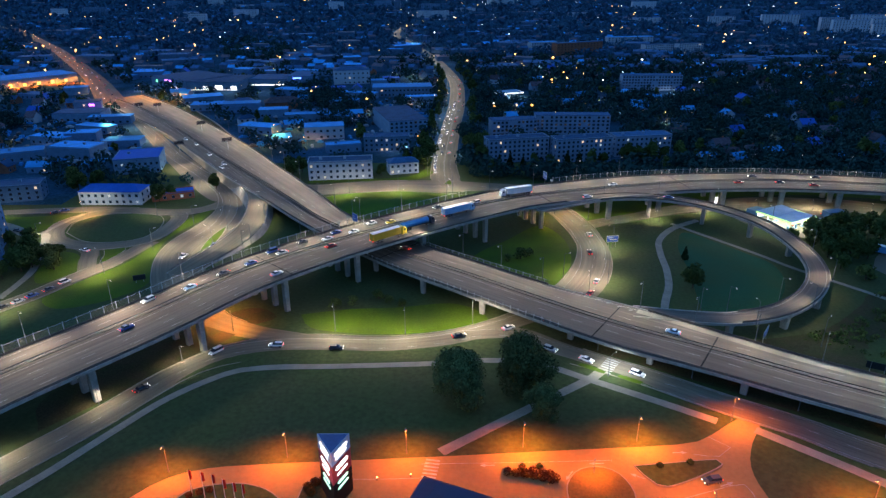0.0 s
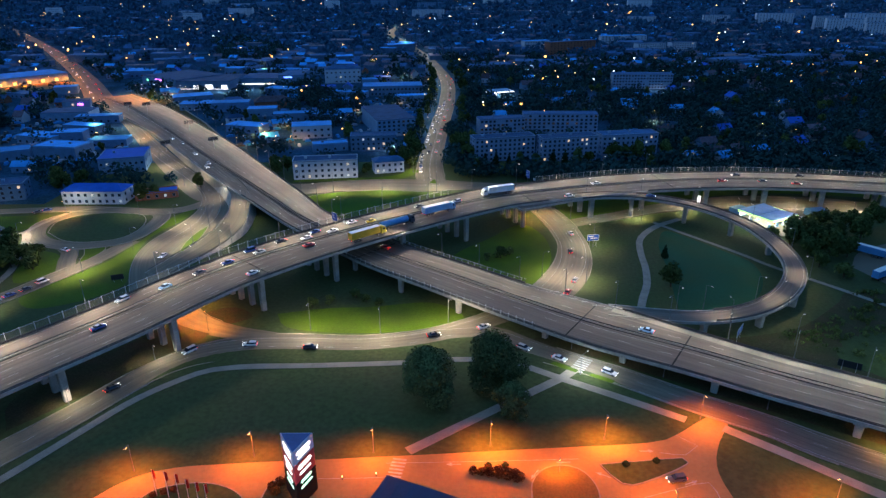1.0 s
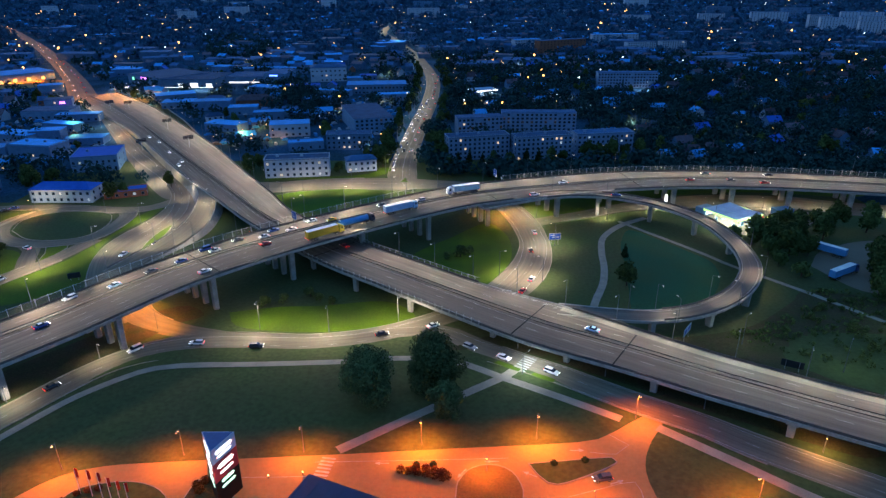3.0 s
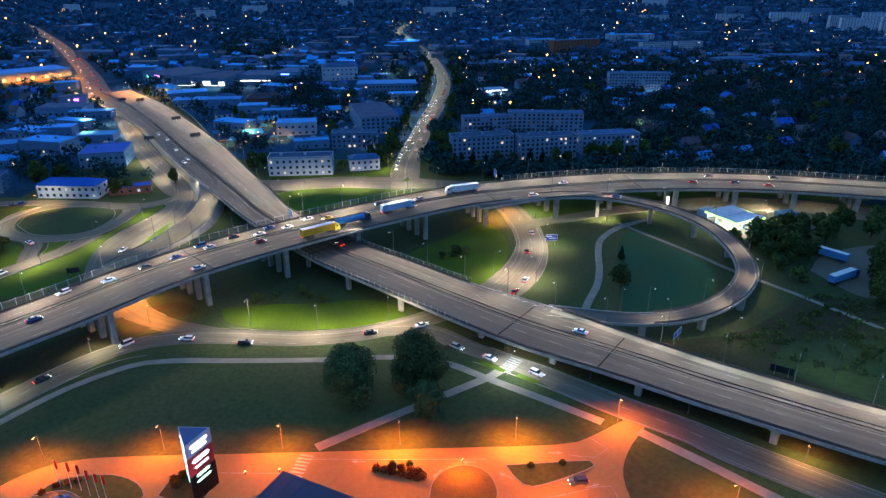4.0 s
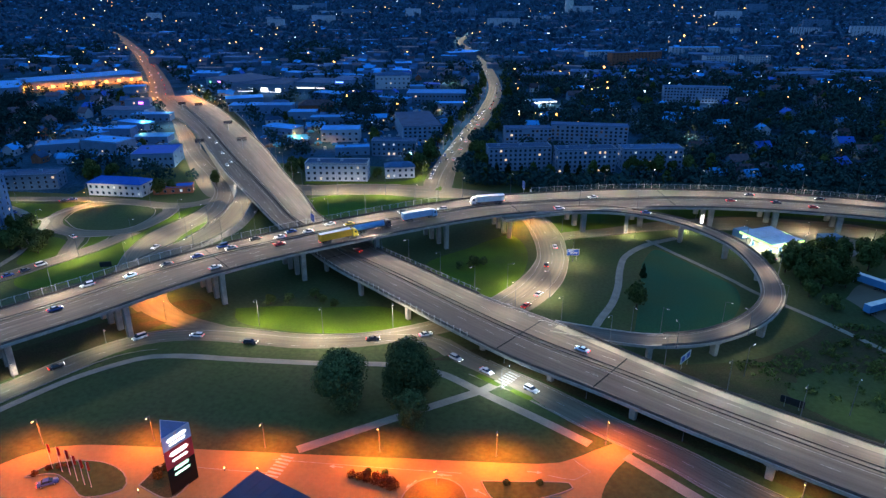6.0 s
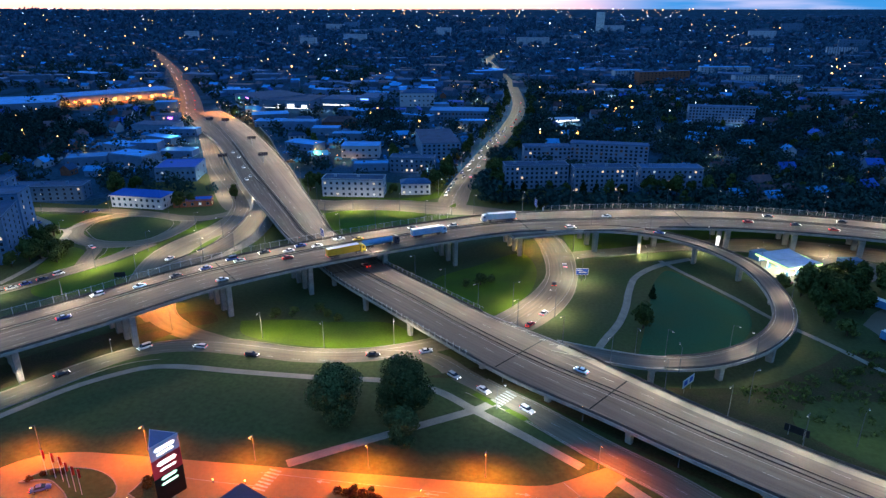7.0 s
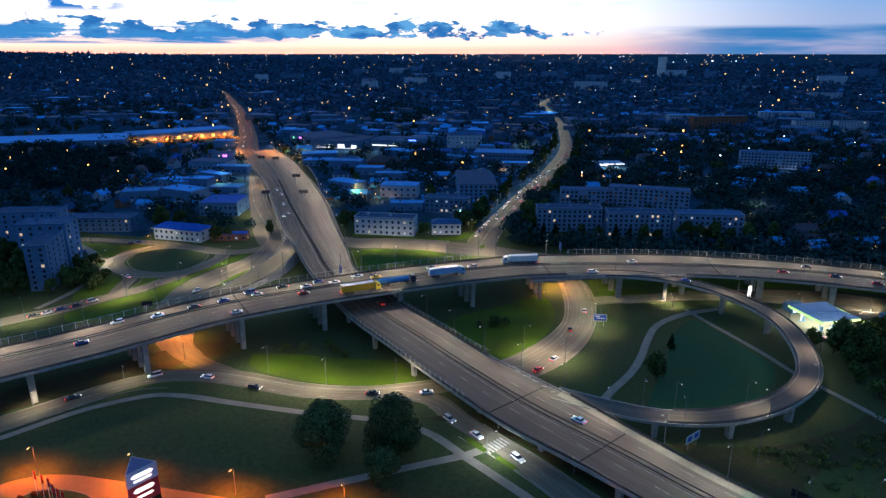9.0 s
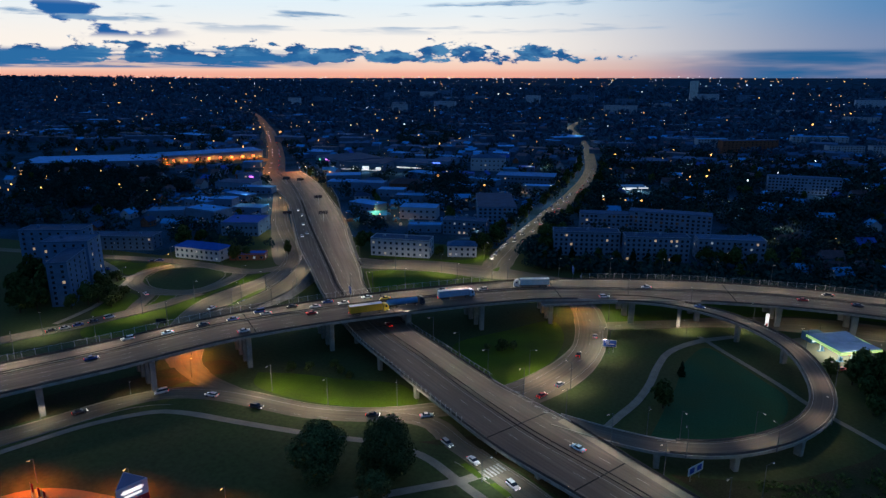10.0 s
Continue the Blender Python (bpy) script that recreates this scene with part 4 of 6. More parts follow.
for x, y, e in ((-212, 470, 9000), (-238, 452, 6000), (-120, 455, 12000), (-128, 480, 14000), (-112, 492, 12000), (-96, 448, 9000), (-60, 560, 9000), (-190, 640, 9000), (-150, 660, 9000), (-250, 660, 12000), (-205, 668, 12000), (-170, 690, 9000), (-30, 600, 9000), (60, 560, 6000), (120, 560, 6000), (180, 520, 6000), (95, 440, 5000), (240, 470, 6000), (300, 560, 6000), (150, 620, 6000)):
    street_lamp(x, y, gz(x, y), x * 3, height=8.0, glow="amber", energy=e, label="street lamp with an amber head in the town", tilt=5)
town_rng = random.Random(77)
for i in range(34):
    x, y = town_rng.uniform(-300, 260), town_rng.uniform(390, 900)
    if all(math.hypot(x - p[0], y - p[1]) > 12 for p in ROAD_PATHS["road_north"] + path_b):
        street_lamp(x, y, 0, town_rng.uniform(0, 360), height=8.0, glow="amber" if i % 3 else "cool", energy=11000, label="street lamp glowing among the houses of the town", tilt=5)
lamps_along(ROAD_PATHS["road_north"], 10, 560, 1300, 60, -1, height=11.0, energy=22000, tilt=20)

# ---- signs ----
def road_sign(x, y, z, turn, w, h, high, label, face=SIGN_BLUE, bars=((-0.2, 0.15, 0.45, 0.1), (-0.1, -0.15, 0.55, 0.1)), legs=2, name="road_sign"):
    """A framed panel on legs, facing the way of turn, with plain bars for its lettering."""
    top = thing(name, label, "sign", "road signs", at=pose(x, y, z, 0, 0, turn))
    for i in range(legs):
        bm = bmesh.new()
        px = (i - (legs - 1) / 2) * w * 0.6
        rod(bm, (px, 0.06, -0.4), (px, 0.06, high + h * 0.9), 0.07)
        part("leg", bm, STEEL, top)
    bm = bmesh.new()
    box(bm, 0, 0, high, w, 0.06, h)
    panel = part("panel", bm, DARK if face is DARK else WHITE, top, "edged sign panel")
    bm = bmesh.new()
    box(bm, 0, -0.037, high + 0.04 * h, w * 0.95, 0.008, h * 0.92)
    part("field", bm, face, panel)
    for bx, bz, bw, bh in bars:
        bm = bmesh.new()
        box(bm, bx * w, -0.046, high + h * (0.5 + bz - bh / 2), bw * w, 0.008, bh * h)
        part("bar", bm, WHITE, panel)
    return top


road_sign(-36.7, 250.4, 13.2, -48, 3.6, 3.4, 2.6, "blue and white direction sign on posts at the deck edge", legs=1)
road_sign(-33.3, 252.9, 13.2, -48, 1.2, 0.9, 0.6, "small white chevron board at the deck edge", WHITE, bars=(), legs=1)
road_sign(50.8, 313.2, 12.4, -70, 3.6, 3.6, 2.6, "blue and white direction sign on posts at the deck edge", legs=1)
road_sign(54.3, 315.2, 12.4, -70, 1.2, 0.9, 0.6, "small white chevron board at the deck edge", WHITE, bars=(), legs=1)
road_sign(73, 259.5, gz(73, 259), 8, 5.2, 2.9, 2.4, "large blue direction sign standing on the lawn", bars=((-0.2, 0.2, 0.4, 0.1), (0.05, -0.1, 0.6, 0.1)))
road_sign(102, 178.6, gz(102, 180), 52, 6.5, 2.6, 2.2, "white direction sign with two blue fields beside the ramp", WHITE, bars=())
for dx in (-1.6, 1.6):
    bm = bmesh.new()
    box(bm, 0, 0, 0, 2.0, 0.02, 1.6)
    o = part("field", bm, SIGN_BLUE, bpy.data.objects["road_sign.005"])
    o.location = (dx, -0.06, 2.7)
for x, y, turn, w, lab in ((-118, 226, 20, 4.5, "dark backed board standing on the grass slope"), (126.1, 159.8, 150, 6.0, "dark backed board standing beside the viaduct")):
    road_sign(x, y, gz(x, y), turn, w, 2.2, 1.0, lab, DARK, bars=())
# gantry boards over the northern road, seen from behind
for s, off in ((92, -9), (105, 3), (215, 6), (290, 4), (262, -21)):
    p, h, n = along(path_b, s)
    top = thing("sign_gantry", "dark backed traffic sign board on a steel post over the road", "sign", "sign gantries", at=pose(p[0] + n[0] * off, p[1] + n[1] * off, p[2] if off > -15 else 0, 0, 0, h + 90))
    bm = bmesh.new()
    rod(bm, (0, 0, -0.3), (0, 0, 6.2), 0.16, 0.12)
    part("post", bm, STEEL, top)
    bm = bmesh.new()
    box(bm, 0, 0.2, 5.2, 6.4, 0.14, 2.4)
    part("board", bm, DARK, top)
    bm = bmesh.new()
    for zz in (5.7, 6.9):
        rod(bm, (-3.0, 0.05, zz), (3.0, 0.05, zz), 0.05)
    part("brace", bm, STEEL, top)


# ---- vehicles ----
def car_paint(name, c):
    return material("car_paint_" + name, c, 0.28, 0.05, 1.0, 6.0, metal=0.1)


PAINTS = {"white": car_paint("white", (0.75, 0.75, 0.75)), "black": car_paint("black", (0.02, 0.02, 0.022)), "blue": car_paint("blue", (0.02, 0.06, 0.25)), "silver": car_paint("silver", (0.42, 0.44, 0.46)),
          "red": car_paint("red", (0.4, 0.03, 0.03)), "yellow": car_paint("yellow", (0.75, 0.55, 0.05)), "dark": car_paint("dark", (0.05, 0.06, 0.08)), "pale": car_paint("pale", (0.35, 0.55, 0.75))}
bm = bmesh.new()
rod(bm, (0, -0.11, 0), (0, 0.11, 0), 0.33, seg=12)
rod(bm, (0, -0.115, 0), (0, 0.115, 0), 0.19, seg=8, mat=1)
WHEEL = mesh_of("wheel", bm, (RUBBER, STEEL))
CARS = {}


def profile(bm, pts, half, mat=0, tuck=1.0, zt=9.0):
    """Extrude a side outline of (x, z) across the width; above zt the sides lean in by tuck."""
    rows = []
    for s in (-1, 1):
        rows.append([bm.verts.new((x, s * half * (tuck if z > zt else 1.0), z)) for x, z in pts])
    n = len(pts)
    for i in range(n):
        f = bm.faces.new((rows[0][i], rows[0][(i + 1) % n], rows[1][(i + 1) % n], rows[1][i]))
        f.material_index = mat
    for r in rows:
        f = bm.faces.new(r)
        f.material_index = mat
    bmesh.ops.recalc_face_normals(bm, faces=bm.faces)


def car(m, colour, kind="saloon", lights=True):
    key = (colour, kind, lights)
    if key in CARS:
        return copy_thing(CARS[key], m)
    words = {"saloon": "saloon car", "estate": "estate car", "van": "small van"}[kind]
    top = thing("car", f"{colour} {words} " + ("with its lights on, on the road" if lights else "parked beside the road"), "car", "cars", at=m)
    roof = {"saloon": ((-1.35, 0.92), (-0.85, 1.38), (0.35, 1.42), (1.1, 0.95)), "estate": ((-2.05, 0.95), (-1.9, 1.44), (0.3, 1.5), (1.1, 0.98)), "van": ((-2.1, 1.0), (-2.05, 1.78), (0.7, 1.78), (1.5, 1.05))}[kind]
    bm = bmesh.new()
    profile(bm, [(-2.2, 0.3), (-2.25, 0.62), (-2.12, 0.92), (1.1, 0.96), (1.95, 0.82), (2.2, 0.6), (2.2, 0.3)], 0.88)
    bmesh.ops.bevel(bm, geom=bm.edges[:], offset=0.07, segments=2, affect="EDGES")
    body = part("body", bm, PAINTS[colour], top, smooth=True)
    bm = bmesh.new()
    profile(bm, list(roof), 0.80, tuck=0.82, zt=1.2)
    part("glasshouse", bm, GLASS, body, "dark glass")
    bm = bmesh.new()
    (x0, z0), (x1, z1) = roof[1], roof[2]
    box(bm, (x0 + x1) / 2, 0, (z0 + z1) / 2 - 0.01, (x1 - x0) * 0.98, 1.28, 0.05)
    part("roof", bm, PAINTS[colour], body)
    for wx in (-1.35, 1.35):
        for wy in (-0.8, 0.8):
            piece("wheel", WHEEL, top, pose(wx, wy, 0.33))
    for wy in (-0.62, 0.62):
        bm = bmesh.new()
        box(bm, 2.2, wy, 0.56, 0.1, 0.30, 0.13)
        part("headlight", bm, HEADLIGHT if lights else GLASS, top)
        bm = bmesh.new()
        box(bm, -2.22, wy, 0.62, 0.1, 0.34, 0.18)
        part("taillight", bm, TAILLIGHT, top)
    CARS[key] = top
    return top


def on_path(path, s, off, back=False):
    p, h, n = along(path, s)
    return pose(p[0] + n[0] * off, p[1] + n[1] * off, p[2] + 0.055, 0, 0, h + (180 if back else 0))


mid_a, mid_b = median(path_a), median(path_b)
for s, off, c, k in ((164, 12, "white", "estate"), (177, 4.0, "pale", "saloon"), (190, 4.2, "dark", "saloon"), (201, 4.2, "blue", "saloon"), (212, 9.0, "blue", "van"), (214, 4.0, "silver", "saloon"), (225, 8.8, "black", "saloon"), (234, 5.6, "white", "saloon"), (240, 9.5, "blue", "saloon"),
                   (246, 5.5, "white", "saloon"), (257, 9.5, "white", "saloon"), (264, 5.4, "yellow", "saloon"), (291, 9.0, "dark", "saloon"), (309, 5.5, "silver", "estate"), (385, 3.5, "white", "saloon"), (465, 9.0, "dark", "saloon"), (497, 9.0, "black", "saloon")):
    car(on_path(mid_a, s, 3.4 if off < 7 else 7.2, True), c, k)
for s, off, c, k in ((202, -8.8, "white", "saloon"), (231, -4.6, "red", "saloon"), (362, -12, "white", "estate"), (452, -4.6, "red", "saloon"), (474, -4.6, "dark", "saloon"), (490, -8.0, "red", "saloon"), (150, -5, "blue", "saloon")):
    car(on_path(mid_a, s, {-4.6: -3.7, -5: -3.7, -8.0: -7.4, -8.8: -11.2, -12: -11.2}[off]), c, k)
for s, off, back, c in ((509, 4.0, False, "red"), (300, -4.5, True, "white"), (330, -4.5, True, "silver"), (338, -8, True, "white"), (262, -3.0, True, "silver"), (620, 4.0, False, "pale"), (240, -5, True, "white")):
    car(on_path(mid_b, s, off, off > 0), c)
car(on_path(path_r, 70, 1.2), "blue")
for x, y, turn, c, k, lit in ((-70.9, 172.5, 232, "white", "van", True), (-85.2, 152, 55, "black", "saloon", True), (-53.2, 176.5, 180, "white", "estate", True), (-33.9, 174.5, 0, "black", "estate", True), (4.7, 182, 15, "black", "saloon", True), (21.2, 187.5, 30, "white", "saloon", True), (32.9, 173.3, -38, "silver", "estate", True),
                              (42.8, 166.7, -38, "white", "saloon", True), (56, 158.7, -40, "white", "estate", True), (66, 273, 95, "white", "saloon", True), (61.8, 252.2, 90, "black", "saloon", True), (58.5, 224, 65, "silver", "saloon", True), (54, 214, 60, "red", "saloon", True),
                              (-53.8, 106.6, 35, "blue", "saloon", False), (-42.3, 101.6, 30, "silver", "saloon", False), (60.8, 115.2, 190, "dark", "estate", True), (-146.8, 225.5, 62, "white", "van", False), (-149.3, 219, 60, "dark", "saloon", False), (-152.5, 213.7, 58, "blue", "saloon", False),
                              (-154.8, 208.9, 58, "silver", "saloon", False), (-157.5, 204.5, 58, "black", "saloon", False), (-155, 257, 150, "white", "saloon", True), (-199, 281, 330, "dark", "saloon", False), (-208, 285.5, 330, "blue", "saloon", False), (-218, 291.5, 330, "silver", "saloon", False), (-227, 296, 330, "black", "saloon", False),
                              (-101, 262, 250, "blue", "saloon", True), (-110, 250, 260, "white", "saloon", True), (165.6, 285, 20, "dark", "saloon", False), (176, 284, 200, "red", "saloon", True), (180, 290, 10, "silver", "saloon", False), (188, 299, 0, "black", "van", False), (157, 270, 40, "red", "saloon", False),
                              (-192, 309, 30, "blue", "saloon", False), (-195, 306, 30, "dark", "saloon", False)):
    car(pose(x, y, gz(x, y) + 0.14, 0, 0, turn), c, k, lit)
# queue on the northern road
for i in range(26):
    s = 30 + i * 9.5 + random.uniform(-2, 2)
    car(on_path(ROAD_PATHS["road_north"], s, random.choice((2.2, 5.6)), True), random.choice(("white", "silver", "black", "blue", "dark")), random.choice(("saloon", "estate")))
for i in range(16):
    car(on_path(ROAD_PATHS["road_north"], 80 + i * 24 + random.uniform(-6, 6), random.choice((-2.4, -6))), random.choice(("white", "silver", "black", "red", "dark")))
for i in range(34):
    back = i % 2 == 0
    car(on_path(ROAD_PATHS["road_far"], 10 + i * 20 + random.uniform(-6, 6), 5.0 if back else -4.5, back), random.choice(("white", "silver", "black", "red", "dark")))


def lorry(m, label, cab_mat, box_mat, tank=False, lights=True):
    """A tractor and semi-trailer, 16.5 m long; x is forward, the origin at its rear."""
    top = thing("lorry", label, "lorry", "lorries", at=m)
    bm = bmesh.new()
    profile(bm, [(14.1, 0.9), (14.1, 3.5), (14.6, 3.75), (15.9, 3.3), (16.35, 2.2), (16.45, 0.5), (14.2, 0.5)], 1.22)
    bmesh.ops.bevel(bm, geom=bm.edges[:], offset=0.1, segments=1, affect="EDGES")
    cab = part("cab", bm, cab_mat, top)
    bm = bmesh.new()
    vs = box(bm, 0, 0, 0, 0.04, 2.1, 0.95)
    w = part("windscreen", bm, GLASS, cab, "dark glass")
    w.matrix_basis = pose(16.16, 0, 2.2, 0, -22, 0)
    for sy in (-1, 1):
        bm = bmesh.new()
        box(bm, 15.3, sy * 1.225, 2.1, 0.8, 0.03, 0.8)
        part("side_window", bm, GLASS, cab)
        bm = bmesh.new()
        box(bm, 16.46, sy * 0.9, 0.8, 0.06, 0.4, 0.22)
        part("headlight", bm, HEADLIGHT if lights else GLASS, cab)
    bm = bmesh.new()
    if tank:
        rod(bm, (0.2, 0, 2.3), (13.2, 0, 2.3), 1.22, 1.22, 20)
        for x in (2, 4.6, 7.2, 9.8, 12.2):
            rod(bm, (x, 0, 2.3), (x + 0.12, 0, 2.3), 1.26, 1.26, 20)
        rod(bm, (0.4, 0, 3.5), (13.0, 0, 3.5), 0.14, 0.14)
    else:
        box(bm, 6.8, 0, 1.2, 13.6, 2.55, 2.8)
        bmesh.ops.bevel(bm, geom=bm.edges[:], offset=0.05, segments=1, affect="EDGES")
    trailer = part("trailer_body", bm, box_mat, top)
    bm = bmesh.new()
    box(bm, 7.0, 0, 0.85, 13.4, 1.0, 0.33)
    box(bm, 14.0, 0, 0.7, 4.6, 0.9, 0.3)
    part("chassis", bm, DARK, top)
    if not tank:
        bm = bmesh.new()
        box(bm, 6.8, 0, 4.004, 13.5, 2.5, 0.02)
        part("roof_sheet", bm, WHITE, trailer, "pale roof")
    for x in (1.6, 2.9, 4.2, 12.4, 15.4):
        for sy in (-1, 1):
            piece("wheel", WHEEL, top, pose(x, sy * 1.05, 0.5) @ Matrix.Diagonal((1.5, 1.6, 1.5, 1)))
    for sy in (-1, 1):
        bm = bmesh.new()
        box(bm, -0.03, sy * 1.0, 0.9, 0.06, 0.4, 0.2)
        part("taillight", bm, TAILLIGHT if lights else PAINTS["red"], top)
    return top


YELLOW = material("tarpaulin_yellow", (0.62, 0.36, 0.02), 0.6, 0.15, 0.5, 6.0)
PALE_BLUE = material("tarpaulin_pale_blue", (0.35, 0.52, 0.75), 0.6, 0.15, 0.5, 6.0)
BLUE_TARP = material("tarpaulin_blue", (0.07, 0.30, 0.62), 0.6, 0.15, 0.5, 6.0)
lorry(on_path(mid_a, 245, -11.0), "yellow curtain-sided lorry with a pale roof on the viaduct", PAINTS["yellow"], YELLOW)
lorry(on_path(mid_a, 262, -7.4), "blue tank lorry with a dark cab on the viaduct", PAINTS["dark"], BLUE_TARP, True)
lorry(on_path(mid_a, 286, -3.8), "pale blue curtain-sided lorry on the viaduct", PAINTS["pale"], PALE_BLUE)
lorry(on_path(mid_a, 340, 4.4, True), "white box lorry on the viaduct", PAINTS["white"], WHITE)
lorry(pose(190, 243, gz(190, 243) + 0.05, 0, 0, 130), "pale blue lorry parked in the yard", PAINTS["blue"], BLUE_TARP, False, False)
lorry(pose(173, 223, gz(173, 223) + 0.05, 0, 0, 30), "pale blue lorry parked beside the trees", PAINTS["blue"], BLUE_TARP, False, False)
# ---- buildings ----
PALE_WALL = material("pale_plaster", (0.44, 0.51, 0.60), 0.85, 0.12, 0.25, 4.0, objrand=0.12)
# the three panel walls have the blue of dusk put into their colour
GREY_WALL = material("dusk_blue_grey_panel", (0.12, 0.24, 0.38), 0.85, 0.18, 0.25, 3.0, objrand=0.2)
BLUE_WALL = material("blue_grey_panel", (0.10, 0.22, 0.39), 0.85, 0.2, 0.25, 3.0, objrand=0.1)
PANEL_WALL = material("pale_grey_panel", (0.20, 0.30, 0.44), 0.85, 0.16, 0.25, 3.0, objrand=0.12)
BRICK = material("brick_wall", (0.28, 0.12, 0.08), 0.9, 0.25, 0.5, 6.0, objrand=0.15)
BLUE_ROOF = material("blue_roof_sheet", (0.02, 0.12, 0.52), 0.8, 0.15, 0.3, 4.0)
# PALE_ROOF and DARK_ROOF carry sky blue and haze in their base colour
PALE_ROOF = material("dusk_blue_roof_sheet", (0.04, 0.36, 0.82), 0.8, 0.2, 0.15, 3.0, objrand=0.25)
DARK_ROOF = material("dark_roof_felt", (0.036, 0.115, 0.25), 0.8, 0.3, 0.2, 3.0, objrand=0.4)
TILE_ROOF = material("tiled_roof", (0.12, 0.10, 0.13), 0.8, 0.3, 0.4, 5.0, objrand=0.5)
SHOP_LIT = emitter("lit_shopfront", (0.95, 0.97, 1.0), 1.6)
ORANGE_LIT = emitter("orange_lit_wall", (1.0, 0.33, 0.06), 1.6)
SIGN_PINK = emitter("pink_sign", (0.75, 0.15, 1.0), 4.0)
SIGN_GREEN = emitter("green_sign", (0.15, 1.0, 0.35), 2.5)
SIGN_WHITE = emitter("white_sign", (1.0, 0.97, 0.95), 2.2)
SIGN_MINT = emitter("mint_sign", (0.45, 1.0, 0.72), 1.5)
SIGN_AZURE = emitter("azure_sign", (0.1, 0.2, 1.0), 4.0)


def pane_mesh(name, mat, w=1.3, h=1.4):
    """One window: a raised frame around a pane set back in it."""
    bm = bmesh.new()
    rings = []
    for e, y in ((0.1, 0.0), (0.1, -0.07), (0.0, -0.07), (0.0, -0.02)):
        rings.append([bm.verts.new((x, y, z)) for x, z in ((-w / 2 - e, -e), (w / 2 + e, -e), (w / 2 + e, h + e), (-w / 2 - e, h + e))])
    for a, b in zip(rings, rings[1:]):
        for i in range(4):
            bm.faces.new((a[i], a[(i + 1) % 4], b[(i + 1) % 4], b[i]))
    bm.faces.new(rings[-1]).material_index = 1
    bmesh.ops.recalc_face_normals(bm, faces=bm.faces)
    return mesh_of(name, bm, (GREY_WALL, mat))


PANES = (pane_mesh("window", GLASS), pane_mesh("lit_window", LIT_WARM), pane_mesh("pale_window", LIT_PALE))


def block(p0, p1, depth, h, floors, bays, wall, roof, label, name="apartment_block", lit=0.12, pitched=0.0, ends=2, z0=None, category="building", first=1.0):
    """A building whose front runs from p0 to p1; its windows are pieces, its roof flat with a rim, or hipped."""
    w = math.hypot(p1[0] - p0[0], p1[1] - p0[1])
    turn = math.degrees(math.atan2(p1[1] - p0[1], p1[0] - p0[0]))
    z = gz((p0[0] + p1[0]) / 2, (p0[1] + p1[1]) / 2) if z0 is None else z0
    top = thing(name, label, category, "buildings", at=pose((p0[0] + p1[0]) / 2, (p0[1] + p1[1]) / 2, z, 0, 0, turn))
    bm = bmesh.new()
    box(bm, 0, depth / 2, -0.6, w, depth, h + 0.6)
    walls = part("wall", bm, wall, top)
    bm = bmesh.new()
    if pitched:
        e = 0.5
        vs = [bm.verts.new(c) for c in ((-w / 2 - e, -e, h), (w / 2 + e, -e, h), (w / 2 + e, depth + e, h), (-w / 2 - e, depth + e, h), (-w / 2 + depth * 0.4, depth / 2, h + pitched), (w / 2 - depth * 0.4, depth / 2, h + pitched),
                                        (-w / 2 - e, -e, h - 0.2), (w / 2 + e, -e, h - 0.2), (w / 2 + e, depth + e, h - 0.2), (-w / 2 - e, depth + e, h - 0.2))]
        for q in ((0, 1, 5, 4), (2, 3, 4, 5), (1, 2, 5), (3, 0, 4), (0, 6, 7, 1), (1, 7, 8, 2), (2, 8, 9, 3), (3, 9, 6, 0), (9, 8, 7, 6)):
            bm.faces.new([vs[i] for i in q])
        bmesh.ops.recalc_face_normals(bm, faces=bm.faces)
        part("roof", bm, roof, top)
    else:
        box(bm, 0, depth / 2, h, w + 0.3, depth + 0.3, 0.25)
        r = part("roof", bm, roof, top)
        for x, y, sx, sy in () if p0[1] > 440 else ((0, -0.02, w + 0.36, 0.3), (0, depth + 0.02, w + 0.36, 0.3), (-w / 2 - 0.02, depth / 2, 0.3, depth), (w / 2 + 0.02, depth / 2, 0.3, depth)):
            bm = bmesh.new()
            box(bm, x, y, h + 0.25, sx, sy, 0.4)
            part("rim", bm, wall, r)
        for i in range(int(w // 14) if p0[1] < 440 else 0):
            bm = bmesh.new()
            box(bm, -w / 2 + 7 + i * 14, depth * 0.55, h + 0.25, 1.6, 1.1, 1.3)
            part("vent", bm, wall, r)
    rise = (h - 0.6) / max(1, floors)
    if p0[1] > 430:
        for mat, share in ((GLASS, 1 - lit), (LIT_WARM, lit)):
            bm = bmesh.new()
            for fl in range(floors):
                for i in range(bays):
                    if random.random() < share:
                        box(bm, (i + 0.5) / bays * w - w / 2, -0.02, first + fl * rise, 1.7, 0.06, 1.5)
            tagged(part("far_window", bm, mat, walls), kind="stuff")
        return top, w
    for fl in range(floors):
        for i in range(bays):
            x = (i + 0.5) / bays * w - w / 2
            me = PANES[0] if random.random() > lit else PANES[random.choice((1, 1, 2))]
            piece("window", me, walls, pose(x, -0.001, first + fl * rise))
        for i in range(ends):
            y = (i + 0.5) / ends * depth
            for sx, tn in ((1, 90), (-1, -90)):
                me = PANES[0] if random.random() > lit else PANES[1]
                piece("window", me, walls, pose(sx * (w / 2 + 0.001), y, first + fl * rise, 0, 0, tn))
    return top, w


block((28.4, 396.9), (67.2, 405.8), 12, 14.5, 5, 13, PANEL_WALL, DARK_ROOF, "long grey five-storey apartment block behind dark trees", lit=0.07)
